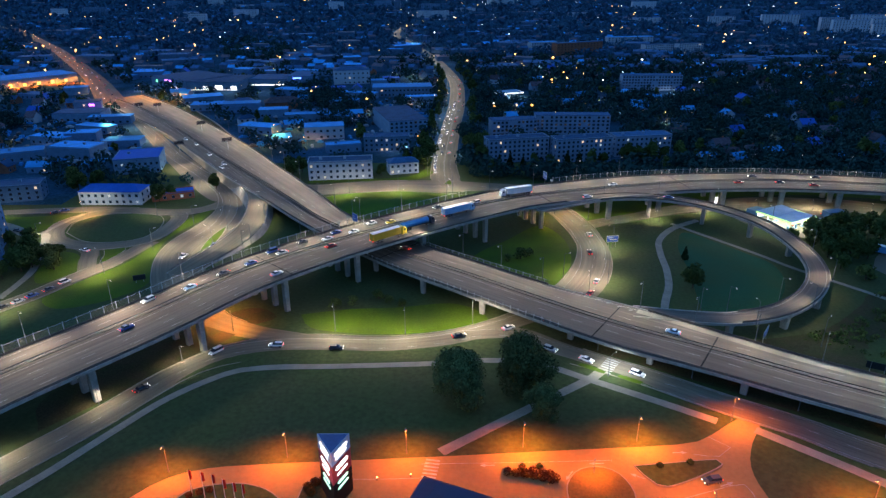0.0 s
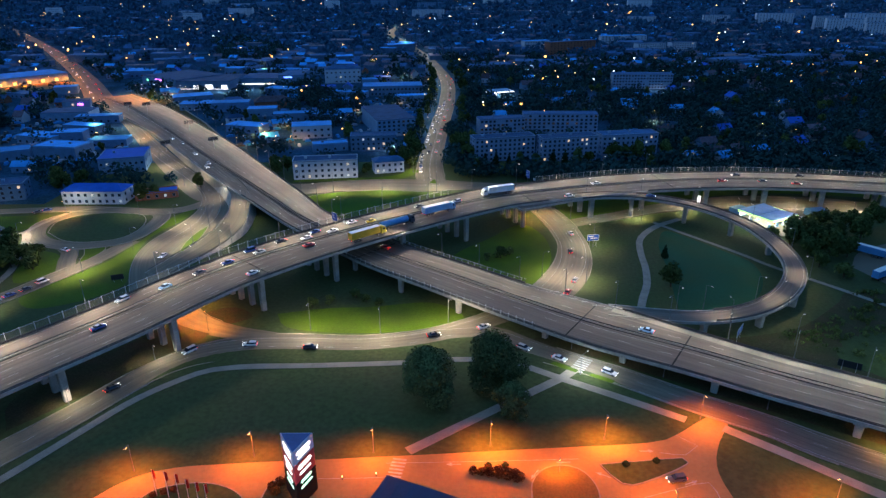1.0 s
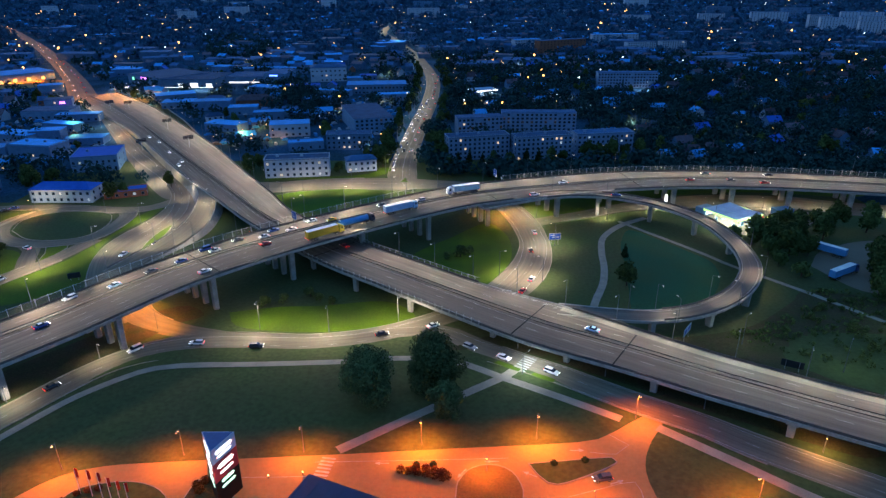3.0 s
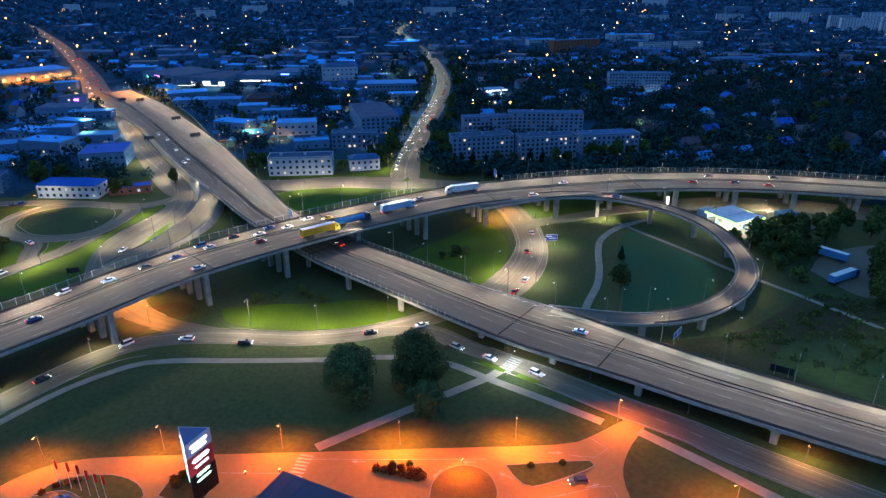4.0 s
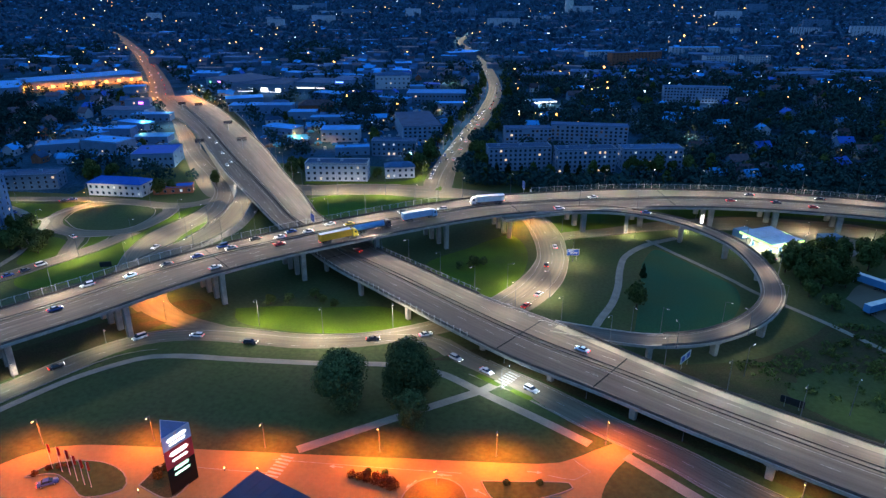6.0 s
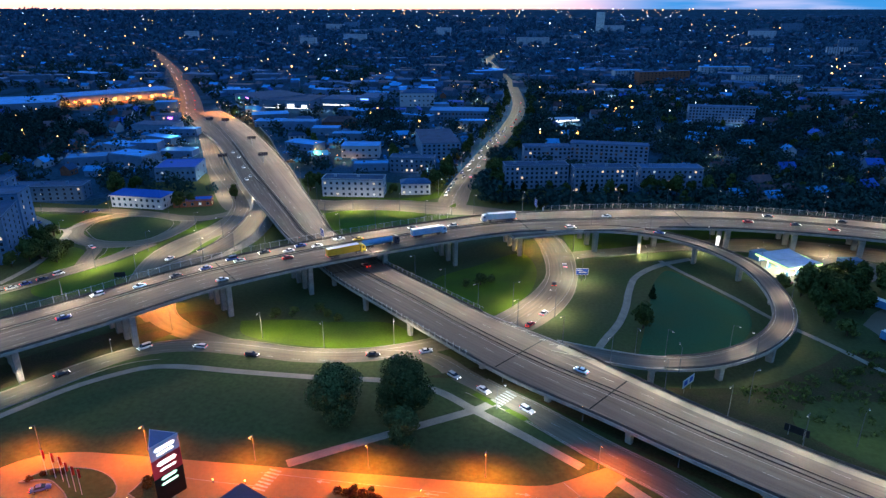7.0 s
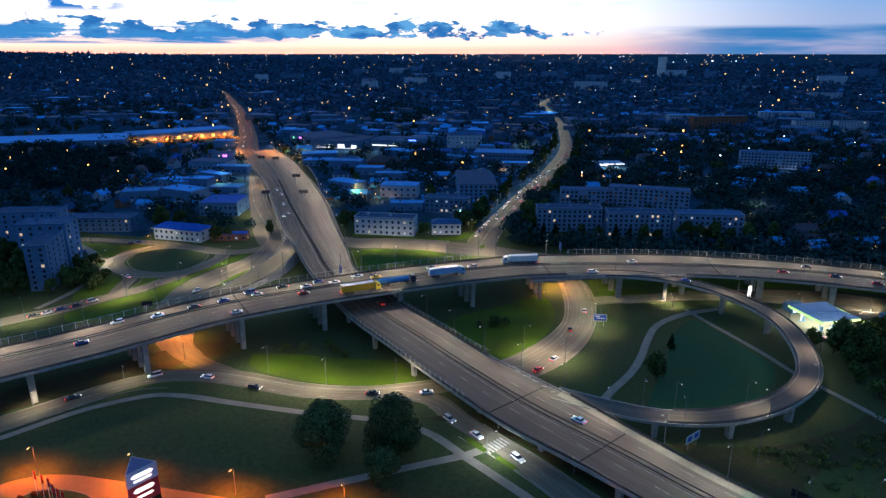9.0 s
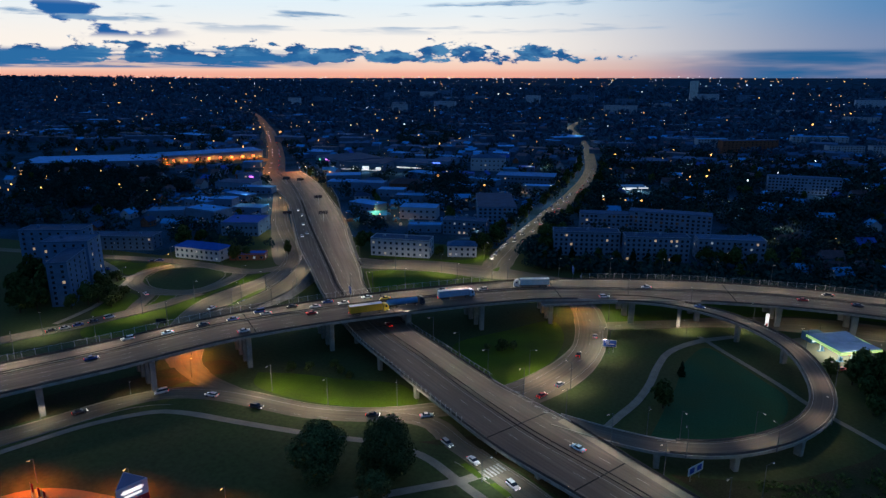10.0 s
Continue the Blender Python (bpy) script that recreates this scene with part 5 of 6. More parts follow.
block((71, 397), (107.1, 405.2), 12, 14.5, 5, 12, PANEL_WALL, DARK_ROOF, "grey five-storey apartment block with a few lit windows", lit=0.07)
block((111.7, 412), (149.5, 418), 12, 13, 4, 12, PANEL_WALL, DARK_ROOF, "grey apartment block with balconies behind trees")
block((35.7, 470), (69.3, 476), 12, 12, 4, 11, PANEL_WALL, DARK_ROOF, "older grey block with a dark roof")
block((68.4, 480), (123.6, 478), 12, 14, 5, 16, PANEL_WALL, DARK_ROOF, "wide grey apartment block in the second row")
block((-78.3, 361.5), (-41.6, 365.5), 12, 10.5, 3, 10, PALE_WALL, DARK_ROOF, "pale three-storey block with several lit windows", lit=0.14)
block((-32.2, 372.5), (-15.1, 377), 10, 7, 2, 5, PALE_WALL, DARK_ROOF, "small pale house with a hipped dark roof", "house", 0.2, 2.2)
block((-53.5, 426.9), (-23.1, 429.4), 12, 10, 3, 9, GREY_WALL, DARK_ROOF, "grey three-storey block in the second row")
block((-78.6, 424.3), (-55.7, 430), 10, 5, 1, 4, GREY_WALL, PALE_ROOF, "low shed with a pale blue roof", "shed", 0.1)
block((-100.8, 463.9), (-72.7, 468.8), 16, 9, 2, 6, PALE_WALL, PALE_ROOF, "beige commercial building with a flat pale roof", "shop_building", 0.15)
block((-39.4, 468.2), (-11.9, 476.8), 60, 12, 4, 8, GREY_WALL, DARK_ROOF, "deep grey block with a pale gable end", lit=0.05, ends=10)
block((-69.7, 646.4), (-11.2, 651.4), 26, 9, 2, 16, GREY_WALL, PALE_ROOF, "long low hall with a row of windows", "hall", 0.1)
block((-120.4, 728.2), (-81.8, 735.3), 24, 15, 3, 8, PALE_WALL, DARK_ROOF, "pale office building with a dark hipped roof", "office_building", 0.1, 3.0)
block((-189.4, 319.4), (-157.5, 319.0), 12, 7.2, 2, 9, PALE_WALL, BLUE_ROOF, "white two-storey house with a blue hipped roof", "house", 0.08, 2.6)
block((-153.6, 323.5), (-133.9, 330.9), 8, 3.6, 1, 5, BRICK, BLUE_ROOF, "low brick shop with a bright blue roof", "shop", 0.2)
block((-285, 308), (-214, 328), 13, 8.5, 3, 18, GREY_WALL, DARK_ROOF, "long grey three-storey block with a dark roof", lit=0.06)
block((-184.5, 228.5), (-176.5, 233), 27, 21.5, 8, 2, BLUE_WALL, DARK_ROOF, "tall blue-grey tower block beside the loop road", "tower_block", 0.04, ends=4)
block((-215, 252), (-193, 261), 15, 23.5, 8, 5, BLUE_WALL, DARK_ROOF, "stepped blue-grey wing of the tower block", "tower_block", 0.04, ends=2)
block((-250, 268), (-218, 280), 14, 23.5, 8, 7, BLUE_WALL, DARK_ROOF, "long blue-grey slab block with a few lit windows", "tower_block", 0.06, ends=2)
block((-197, 374), (-172, 380.7), 26, 9, 2, 8, GREY_WALL, BLUE_ROOF, "grey industrial workshop with a blue roof", "workshop", 0.1)
block((-259, 413), (-228, 407), 18, 8, 1, 6, GREY_WALL, PALE_ROOF, "workshop with a pale blue flat roof", "workshop", 0.05)
block((-284, 400), (-260, 412), 16, 6, 1, 5, GREY_WALL, PALE_ROOF, "low workshop with a pale blue roof", "workshop", 0.05)
block((-321, 530), (-283, 534), 22, 7, 1, 8, GREY_WALL, DARK_ROOF, "long storage building with a dark roof", "workshop", 0.1)
block((-241, 606), (-209, 622), 20, 6, 1, 7, GREY_WALL, PALE_ROOF, "low sheds with pale blue roofs", "shed", 0.1)
block((-189.6, 589.4), (-173, 594.5), 9, 6, 2, 4, PALE_WALL, DARK_ROOF, "white two-storey cottage with a dark roof", "house", 0.1, 2.5)
block((-161.3, 509.5), (-150, 515.7), 8, 6, 2, 3, PALE_WALL, DARK_ROOF, "small white cottage with a dark roof", "house", 0.1, 2.5)
block((-159, 580), (-128, 588), 16, 6, 1, 6, BRICK, TILE_ROOF, "brick hall with a brown hipped roof", "hall", 0.1, 4.0)
block((184.6, 681), (245.6, 679.3), 13, 15, 5, 20, PANEL_WALL, DARK_ROOF, "long grey apartment block among trees", lit=0.08)
block((168, 994), (243, 1029.7), 14, 18, 5, 14, BRICK, DARK_ROOF, "red brick apartment block with a flat roof", lit=0.1)
block((138.5, 1058.8), (181, 1074), 14, 14, 4, 10, PALE_WALL, PALE_ROOF, "pale flat-roofed school building", "school", 0.1)
block((300, 1000), (345, 1012), 13, 15, 5, 12, PALE_WALL, DARK_ROOF, "pale apartment block behind distant trees", lit=0.1)
block((355, 1014), (395, 1024), 13, 15, 5, 10, PALE_WALL, DARK_ROOF, "pale apartment block behind distant trees", lit=0.1)
block((280, 1150), (360, 1160), 14, 14, 4, 14, PALE_WALL, PALE_ROOF, "flat-roofed pale building far off", lit=0.06)
for p0, p1, h in (((733, 1576), (812, 1560), 27), ((803, 1451), (850, 1447), 27), ((771, 1350), (835, 1335), 28), ((787, 1247), (850, 1230), 27), ((880, 1400), (960, 1380), 27), ((640, 1650), (700, 1640), 20), ((930, 1560), (1010, 1530), 27)):
    block(p0, p1, 13, h, 9, 12, PALE_WALL, DARK_ROOF, "pale nine-storey slab block far off", "tower_block", 0.05)
block((176, 2745), (206, 2745), 26, 78, 16, 6, WHITE, DARK_ROOF, "tall pale tower far off above the town", "tower_block", 0.05, z0=gz(190, 2745) - 2)
block((-166, 2360), (-146, 2360), 20, 46, 12, 4, GREY_WALL, DARK_ROOF, "grey tower standing far off in the town", "tower_block", 0.05, z0=gz(-150, 2360) - 2)
for i in range(34):
    x, y = random.uniform(-1500, 1900), random.uniform(1700, 2900)
    w = random.uniform(40, 90)
    block((x, y), (x + w, y + random.uniform(-12, 12)), 13, random.choice((15, 15, 27, 27, 30)), 5, 8, random.choice((PALE_WALL, GREY_WALL)), DARK_ROOF, "far slab block of flats in the dusk", "tower_block", 0.05, z0=gz(x, y) - 2)

# the shopping hall with its lit fronts
mall, mw = block((-324, 734), (-271.4, 694), 60, 9, 1, 2, GREY_WALL, DARK_ROOF, "dark shopping hall with lit shopfronts and a pink sign", "shopping_hall", 0)
hall2, hw = block((-271.4, 694), (-214, 692), 55, 8.4, 1, 2, GREY_WALL, DARK_ROOF, "dark shopping hall with bright shop windows", "shopping_hall", 0)
hall3, h3 = block((-213, 722), (-171, 721), 40, 7, 1, 2, GREY_WALL, DARK_ROOF, "low lit arcade of shops", "shopping_hall", 0)
hall4, h4 = block((-170, 721), (-145, 720), 40, 10.2, 1, 2, GREY_WALL, DARK_ROOF, "dark shop with a blue glowing sign", "shopping_hall", 0)
for top, name, mat, x, z, sx, sz in ((mall, "sign", SIGN_PINK, 0, 6.5, 12, 1.3), (mall, "sign", SIGN_GREEN, -22, 4, 2.4, 2.4), (hall2, "shopfront", SHOP_LIT, -8, 0.6, 5, 3.4), (hall2, "shopfront", SHOP_LIT, 6, 0.6, 8, 4.2), (hall2, "shopfront", SHOP_LIT, 22, 0.6, 6, 3.6), (mall, "shopfront", SHOP_LIT, 16, 0.4, 4, 2.0),
                                     (hall2, "lamp_strip", SHOP_LIT, 0, 0.2, 52, 0.35), (hall3, "shopfront", SHOP_LIT, 0, 0.5, 36, 1.2), (hall4, "sign", SIGN_AZURE, -2, 7.5, 9, 1.4)):
    bm = bmesh.new()
    box(bm, x, -0.25, z, sx, 0.3, sz)
    part(name, bm, mat, top, "glowing panel")
# the warehouse lit orange
shed, sw = block((-503, 667), (-422, 763.5), 45, 9, 1, 2, GREY_WALL, PALE_ROOF, "long warehouse with a pale roof and orange-lit front", "warehouse", 0)
for i in range(7):
    street_lamp(-496 + i * 13.3, 660 + i * 15.5, 0, 130, height=6.5, glow="sodium", energy=60000, label="orange yard lamp at the warehouse", tilt=15)
# door panels glow to stand in for orange lamplight on the front
for x in np.linspace(-50, 50, 8):
    bm = bmesh.new()
    box(bm, float(x), -0.2, 1.0, 3.4, 0.2, 3.0)
    part("door", bm, ORANGE_LIT, shed, "loading door glowing in place of lamplight on the front")
block((-612, 558), (-484, 634), 66, 9, 1, 22, GREY_WALL, PALE_ROOF, "wide warehouse with a pale blue roof", "warehouse", 0.05)
block((-326.4, 574), (-306, 582), 16, 8, 2, 4, GREY_WALL, DARK_ROOF, "dark shop with a pink glowing sign", "shop", 0.3)
bm = bmesh.new()
box(bm, -311, 575.4, 5.2, 4.5, 0.4, 1.6)
tagged(part("shop_sign", bm, SIGN_PINK), "pink glowing sign on a shop front", "sign")
block((-384, 664), (-364, 672), 14, 7, 1, 4, GREY_WALL, PALE_ROOF, "car showroom with a green-lit front", "shop", 0.6)

for i in range(14):
    street_lamp(-318 + i * 14.5, 690 - 22 * math.sin(i * 0.24) + 1.2 * i, 0, 270, height=7.0, glow="cool", energy=9000, label="white car park lamp before the shopping hall", tilt=5)
yard_rng = random.Random(41)
for words, mat, many in (("rows of pale vehicles parked in the yards", PALE_ROOF, 330), ("rows of white vehicles parked in the yards", PALE_WALL, 150), ("stacks and dark vehicles in the yards", DARK, 200)):
    bm = bmesh.new()
    for i in range(many):
        x, y = yard_rng.uniform(-350, -200), yard_rng.uniform(395, 640)
        if i % 4 == 0:
            x, y = yard_rng.uniform(-150, -10), yard_rng.uniform(440, 640)
        if x < -234 - (y - 474) * 0.66 or i % 4 == 0:
            long = yard_rng.choice((4.4, 4.4, 5.5, 8.0))
            turn = yard_rng.choice((20, 110)) + yard_rng.uniform(-4, 4)
            box(bm, x, y, 0.0, long, 1.9, 0.9, turn)
            box(bm, x, y, 0.9, long * 0.6, 1.7, 0.7, turn)
    tagged(part("parked_vehicles", bm, mat), words, "vehicles", kind="stuff")

# ---- filling stations ----
CANOPY = material("canopy_sheet", (0.30, 0.46, 0.64), 0.85, 0.15, 0.3, 4.0)


def filling_station(x, y, turn, edge_mat, light, energy, label, w=26.0, d=16.0):
    z = gz(x, y) + 0.13
    top = thing("filling_station", label, "filling station", at=pose(x, y, z, 0, 0, turn))
    for sy in (-1, 1):
        bm = bmesh.new()
        vs = box(bm, 0, sy * d / 4, 4.9, w, d / 2 - 0.5, 0.5)
        for v in vs:
            if v.co.z > 5.2:
                v.co.z += 0.55 * (1 if v.co.y * sy > d / 4 else 0)
        for k in range(1, 9):
            box(bm, -w / 2 + w * k / 9, sy * d / 4, 5.38, 0.12, d / 2 - 0.7, 0.1)
        part("canopy_roof", bm, CANOPY, top, "pale blue sheet roof")
    for sx, sy, lx, ly in ((0, -d / 2 - 0.02, w + 0.3, 0.14), (-w / 2 - 0.08, 0, 0.14, d), (w / 2 + 0.08, 0, 0.14, d), (0, d / 2 + 0.02, w + 0.3, 0.14)):
        bm = bmesh.new()
        box(bm, sx, sy, 4.75, lx, ly, 0.85)
        part("fascia", bm, edge_mat, top, "glowing fascia")
    for cx in (-w * 0.32, 0, w * 0.32):
        for cy in (-d * 0.27, d * 0.27):
            bm = bmesh.new()
            box(bm, cx, cy, -0.1, 0.4, 0.4, 5.05)
            part("column", bm, WHITE, top)
            bm = bmesh.new()
            box(bm, cx + 1.1, cy, 0, 0.6, 0.9, 1.7)
            box(bm, cx + 0.6, cy, -0.02, 3.0, 1.2, 0.16)
            part("pump", bm, GREY_WALL, top)
    for cx in (-w * 0.25, w * 0.25):
        ld = bpy.data.lights.new("canopy_light", "AREA")
        ld.energy, ld.color, ld.shape, ld.size, ld.size_y = energy, light, "RECTANGLE", w * 0.4, d * 0.7
        o = new("canopy_light", ld)
        o.parent = top
        o.matrix_basis = pose(cx, 0, 4.8)
    bm = bmesh.new()
    box(bm, 0, d / 2 + 6, -0.1, w * 0.42, 6, 3.4)
    kiosk = part("kiosk", bm, GREY_WALL, top)
    bm = bmesh.new()
    box(bm, 0, d / 2 + 2.94, 0.6, w * 0.36, 0.1, 2.2)
    part("shop_window", bm, SHOP_LIT, kiosk, "bright shop window")
    return top


GREEN_EDGE = emitter("green_fascia", (0.55, 1.0, 0.15), 1.3)
filling_station(160.6, 285.6, 28, GREEN_EDGE, (0.88, 1.0, 0.80), 4200, "filling station with pale blue canopy roofs and glowing green edges", 17.6, 18.6)
filling_station(63, 640, 20, SHOP_LIT, (1, 1, 1), 6000, "distant filling station with a bright white canopy")
pylon = thing("price_pylon", "tall white glowing price pylon at the filling station", "sign", at=pose(136.3, 307.4, 0.1, 0, 0, 10))
bm = bmesh.new()
box(bm, 0, 0, 0, 1.2, 0.4, 6.6)
part("body", bm, SIGN_WHITE, pylon)
bm = bmesh.new()
box(bm, 0, -0.22, 1.0, 0.9, 0.05, 1.4)
part("panel", bm, PAINTS["red"], pylon)
bm = bmesh.new()
box(bm, 190, 297, 0.13, 9, 5, 3.0, 12)
tagged(part("car_wash", bm, GREY_WALL), "low grey car wash cabin beside the filling station", "cabin")
bm = bmesh.new()
box(bm, 190, 294.6, 2.6, 8.0, 0.3, 0.5, 12)
tagged(part("cabin_roof_sign", bm, GREEN_EDGE), "glowing green band on the cabin roof", "sign")

# ---- the forecourt's sign, flags, shrubs and hall ----
sign = thing("pylon_sign", "three-sided dark pylon sign with glowing white bars and blue top", "sign", at=pose(-24.2, 111.2, gz(-24, 111), 0, 0, 0))
tri = [Vector((-3.5, 2.2, 0)), Vector((3.5, 2.2, 0)), Vector((0.5, -4.3, 0))]
SIGN_NAVY = material("sign_navy", (0.03, 0.07, 0.24), 0.5, 0.15, 0.6, 4.0)
SIGN_RED = material("sign_red", (0.42, 0.03, 0.05), 0.45, 0.1, 0.6, 5.0)
SIGN_GREYB = material("sign_pale", (0.50, 0.56, 0.72), 0.45, 0.1, 0.6, 5.0)
SIGN_DARK = material("sign_dark", (0.008, 0.012, 0.012), 0.8, 0.1, 0.6, 5.0)
for z0, z1, mat, name in ((0.0, 7.0, SIGN_DARK, "lower_body"), (7.0, 11.9, SIGN_RED, "middle_body"), (11.9, 15.6, SIGN_GREYB, "upper_body")):
    bm = bmesh.new()
    lo, hi = [bm.verts.new(p + Vector((0, 0, z0))) for p in tri], [bm.verts.new(p + Vector((0, 0, z1))) for p in tri]
    for i in range(3):
        bm.faces.new((lo[i], lo[(i + 1) % 3], hi[(i + 1) % 3], hi[i]))
    bm.faces.new(lo[::-1])
    bm.faces.new(hi)
    bmesh.ops.recalc_face_normals(bm, faces=bm.faces)
    part(name, bm, mat, sign)
bm = bmesh.new()
inner = [p * 0.94 for p in tri]
f = bm.faces.new([bm.verts.new(p + Vector((0, 0, 15.62))) for p in inner])
if f.normal.z < 0:
    bmesh.ops.reverse_faces(bm, faces=[f])
part("top", bm, SIGN_NAVY, sign, "deep blue top")
for a, b in ((0, 2), (1, 2)):
    mid, d = (tri[a] + tri[b]) / 2, (tri[b] - tri[a]).normalized()
    nrm = Vector((-d.y, d.x, 0)) if Vector((-d.y, d.x, 0)).dot(mid) > 0 else Vector((d.y, -d.x, 0))
    tn = math.degrees(math.atan2(d.y, d.x))
    for z, wd, hh, mat in ((13.75, 5.0, 0.85, SIGN_WHITE), (12.7, 4.2, 0.5, SIGN_WHITE), (9.9, 4.8, 1.0, SIGN_WHITE), (8.4, 4.0, 0.5, SIGN_WHITE), (6.0, 3.9, 0.75, SIGN_MINT), (4.6, 4.1, 0.55, SIGN_MINT)):
        bm = bmesh.new()
        vs = box(bm, 0, 0, 0, wd, 0.12, hh)
        bmesh.ops.bevel(bm, geom=[e for e in bm.edges if abs(e.verts[0].co.y - e.verts[1].co.y) > 0.1], offset=hh * 0.4, segments=2, affect="EDGES")
        o = part("glowing_bar", bm, mat, sign, "glowing bar of lettering")
        o.matrix_basis = Matrix.Translation(mid + nrm * 0.05 + Vector((0, 0, z))) @ pose(0, 0, 0, 0, 0, tn)
ld = bpy.data.lights.new("sign_light", "POINT")
ld.energy, ld.color, ld.shadow_soft_size = 500, (1, 1, 1), 2.0
o = new("sign_light", ld)
o.parent = sign
o.location = (0, -6, 9)

FLAG_RED = material("flag_cloth", (0.62, 0.05, 0.03), 0.8, 0.2, 1.0, 6.0)
flag0 = None
for i, (x, y) in enumerate(((-56.3, 111.5), (-53.3, 110.8), (-50.7, 110.1), (-47.8, 108.5), (-45.3, 107.5), (-43.2, 106.9))):
    m = pose(x, y, gz(x, y), 0, 0, 20 + 9 * i)
    if flag0:
        copy_thing(flag0, m)
        continue
    flag0 = thing("flagpole", "slim white flagpole with a limp red flag", "flagpole", "flagpoles", at=m)
    bm = bmesh.new()
    rod(bm, (0, 0, -0.2), (0, 0, 7.5), 0.07, 0.04)
    part("pole", bm, WHITE, flag0)
    bm = bmesh.new()
    cols = 8
    for k in range(cols):
        for r in range(2):
            bm.verts.new((0.08 + 0.55 * k / cols, 0.12 * math.sin(k * 1.6), 7.3 - 2.4 * r - 0.25 * k / cols))
    bm.verts.ensure_lookup_table()
    for k in range(cols - 1):
        bm.faces.new([bm.verts[2 * k + j] for j in (0, 1, 3, 2)])
    fl = part("flag", bm, FLAG_RED, flag0, "limp red cloth")
    fl.modifiers.new("thick", "SOLIDIFY").thickness = 0.02

hall = thing("showroom", "showroom hall with a dark blue pitched roof corner", "building", at=pose(2.2, 94.4, gz(0, 100), 0, 0, -24))
bm = bmesh.new()
box(bm, 0, 0, -0.5, 24, 22, 7.0)
part("wall", bm, GREY_WALL, hall)
NAVY_ROOF = material("navy_roof", (0.008, 0.022, 0.085), 0.6, 0.2, 0.3, 4.0)
bm = bmesh.new()
box(bm, 0, 0, 6.5, 25, 23, 0.5)
part("roof", bm, NAVY_ROOF, hall, "dark blue roof sheet")
bm = bmesh.new()
for x in np.arange(-12, 12.1, 3.0):
    box(bm, float(x), 0, 7.0, 0.05, 22.8, 0.03)
part("roof_seam", bm, NAVY_ROOF, hall)
# ---- trees and shrubs ----
def leaf_material(name, base, second):
    m = material(name, base, 0.9, 0.35, 0.35, 2.5, second=second, objrand=0.25)
    m.node_tree.nodes["Principled BSDF"].inputs["Specular IOR Level"].default_value = 0.04
    return m


LEAF_DARK = leaf_material("leaf_dark", (0.075, 0.110, 0.032), (0.042, 0.066, 0.022))
LEAF_MID = leaf_material("leaf_mid", (0.095, 0.125, 0.038), (0.055, 0.080, 0.026))
LEAF_GREAT = leaf_material("leaf_great", (0.100, 0.145, 0.055), (0.055, 0.085, 0.034))
# LEAF_HAZE has the blue haze of distance put into its base colour
LEAF_HAZE = leaf_material("leaf_hazed", (0.046, 0.135, 0.22), (0.034, 0.105, 0.175))
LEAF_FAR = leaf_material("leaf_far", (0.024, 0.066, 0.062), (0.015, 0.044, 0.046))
LEAF_FIR = leaf_material("leaf_fir", (0.016, 0.036, 0.014), (0.010, 0.024, 0.012))
LEAF_RUST = leaf_material("leaf_rust", (0.16, 0.07, 0.02), (0.09, 0.03, 0.012))


def leaf_cloud(rng, blobs, n, size):
    """Many small leaf cards spread through and over blobs of (x, y, z, radius): vertices and faces."""
    vs, fs = [], []
    weights = np.array([b[3] ** 2 for b in blobs])
    pick = rng.choice(len(blobs), n, p=weights / weights.sum())
    for k in pick:
        x, y, z, r = blobs[k]
        d = rng.normal(size=3)
        d /= np.linalg.norm(d)
        c = np.array((x, y, z)) + d * r * (0.62 + 0.48 * rng.random()) * np.array((1, 1, 0.88))
        a = rng.normal(size=3)
        a -= d * a.dot(d) * 0.6
        a /= np.linalg.norm(a)
        b = np.cross(d + 0.5 * rng.normal(size=3), a)
        b /= np.linalg.norm(b) + 1e-6
        s = size * (0.6 + 0.8 * rng.random())
        i = len(vs)
        vs += [tuple(c - a * s), tuple(c + b * s * 0.7), tuple(c + a * s), tuple(c - b * s * 0.7)]
        fs.append((i, i + 1, i + 2, i + 3))
    return vs, fs


def crown_mesh(name, seed, height, spread, n, size, mat, fir=False, low=0.24):
    rng = np.random.default_rng(seed)
    blobs = []
    if fir:
        for k in range(16):
            t = k / 15
            r = spread * (1 - t) * 0.5 + 0.3
            for j in range(3):
                a = rng.uniform(0, 6.28)
                blobs.append((math.cos(a) * r * 0.5, math.sin(a) * r * 0.5, height * (0.12 + 0.85 * t), r * 0.6))
    else:
        for k in range(15):
            a, t = rng.uniform(0, 6.28), rng.uniform(0.05, 1)
            rad = spread * 0.34 * math.sqrt(rng.random()) * math.sin(math.pi * (0.25 + 0.6 * t))
            blobs.append((math.cos(a) * rad, math.sin(a) * rad, height * (low + (0.82 - low) * t), spread * rng.uniform(0.15, 0.25)))
        blobs.append((0, 0, height * 0.6, spread * 0.32))
    vs, fs = leaf_cloud(rng, blobs, n, size)
    me = bpy.data.meshes.new(name)
    me.from_pydata(vs, [], fs)
    me.materials.append(mat)
    me.update()
    return me


def trunk_mesh(name, seed, height, fir=False):
    rng = np.random.default_rng(seed)
    bm = bmesh.new()
    rod(bm, (0, 0, -0.4), (0.1, 0.05, height * 0.55), 0.035 * height * 0.5 + 0.1, 0.12, 8)
    if not fir:
        for k in range(6):
            a = k * 1.05 + rng.uniform(-0.3, 0.3)
            z = height * rng.uniform(0.22, 0.45)
            rod(bm, (0.03, 0, z), (math.cos(a) * height * 0.22, math.sin(a) * height * 0.22, z + height * 0.25), 0.11, 0.04, 6)
    else:
        rod(bm, (0.1, 0.05, height * 0.5), (0.1, 0.05, height * 0.97), 0.12, 0.03, 6)
    return mesh_of(name, bm, BARK)


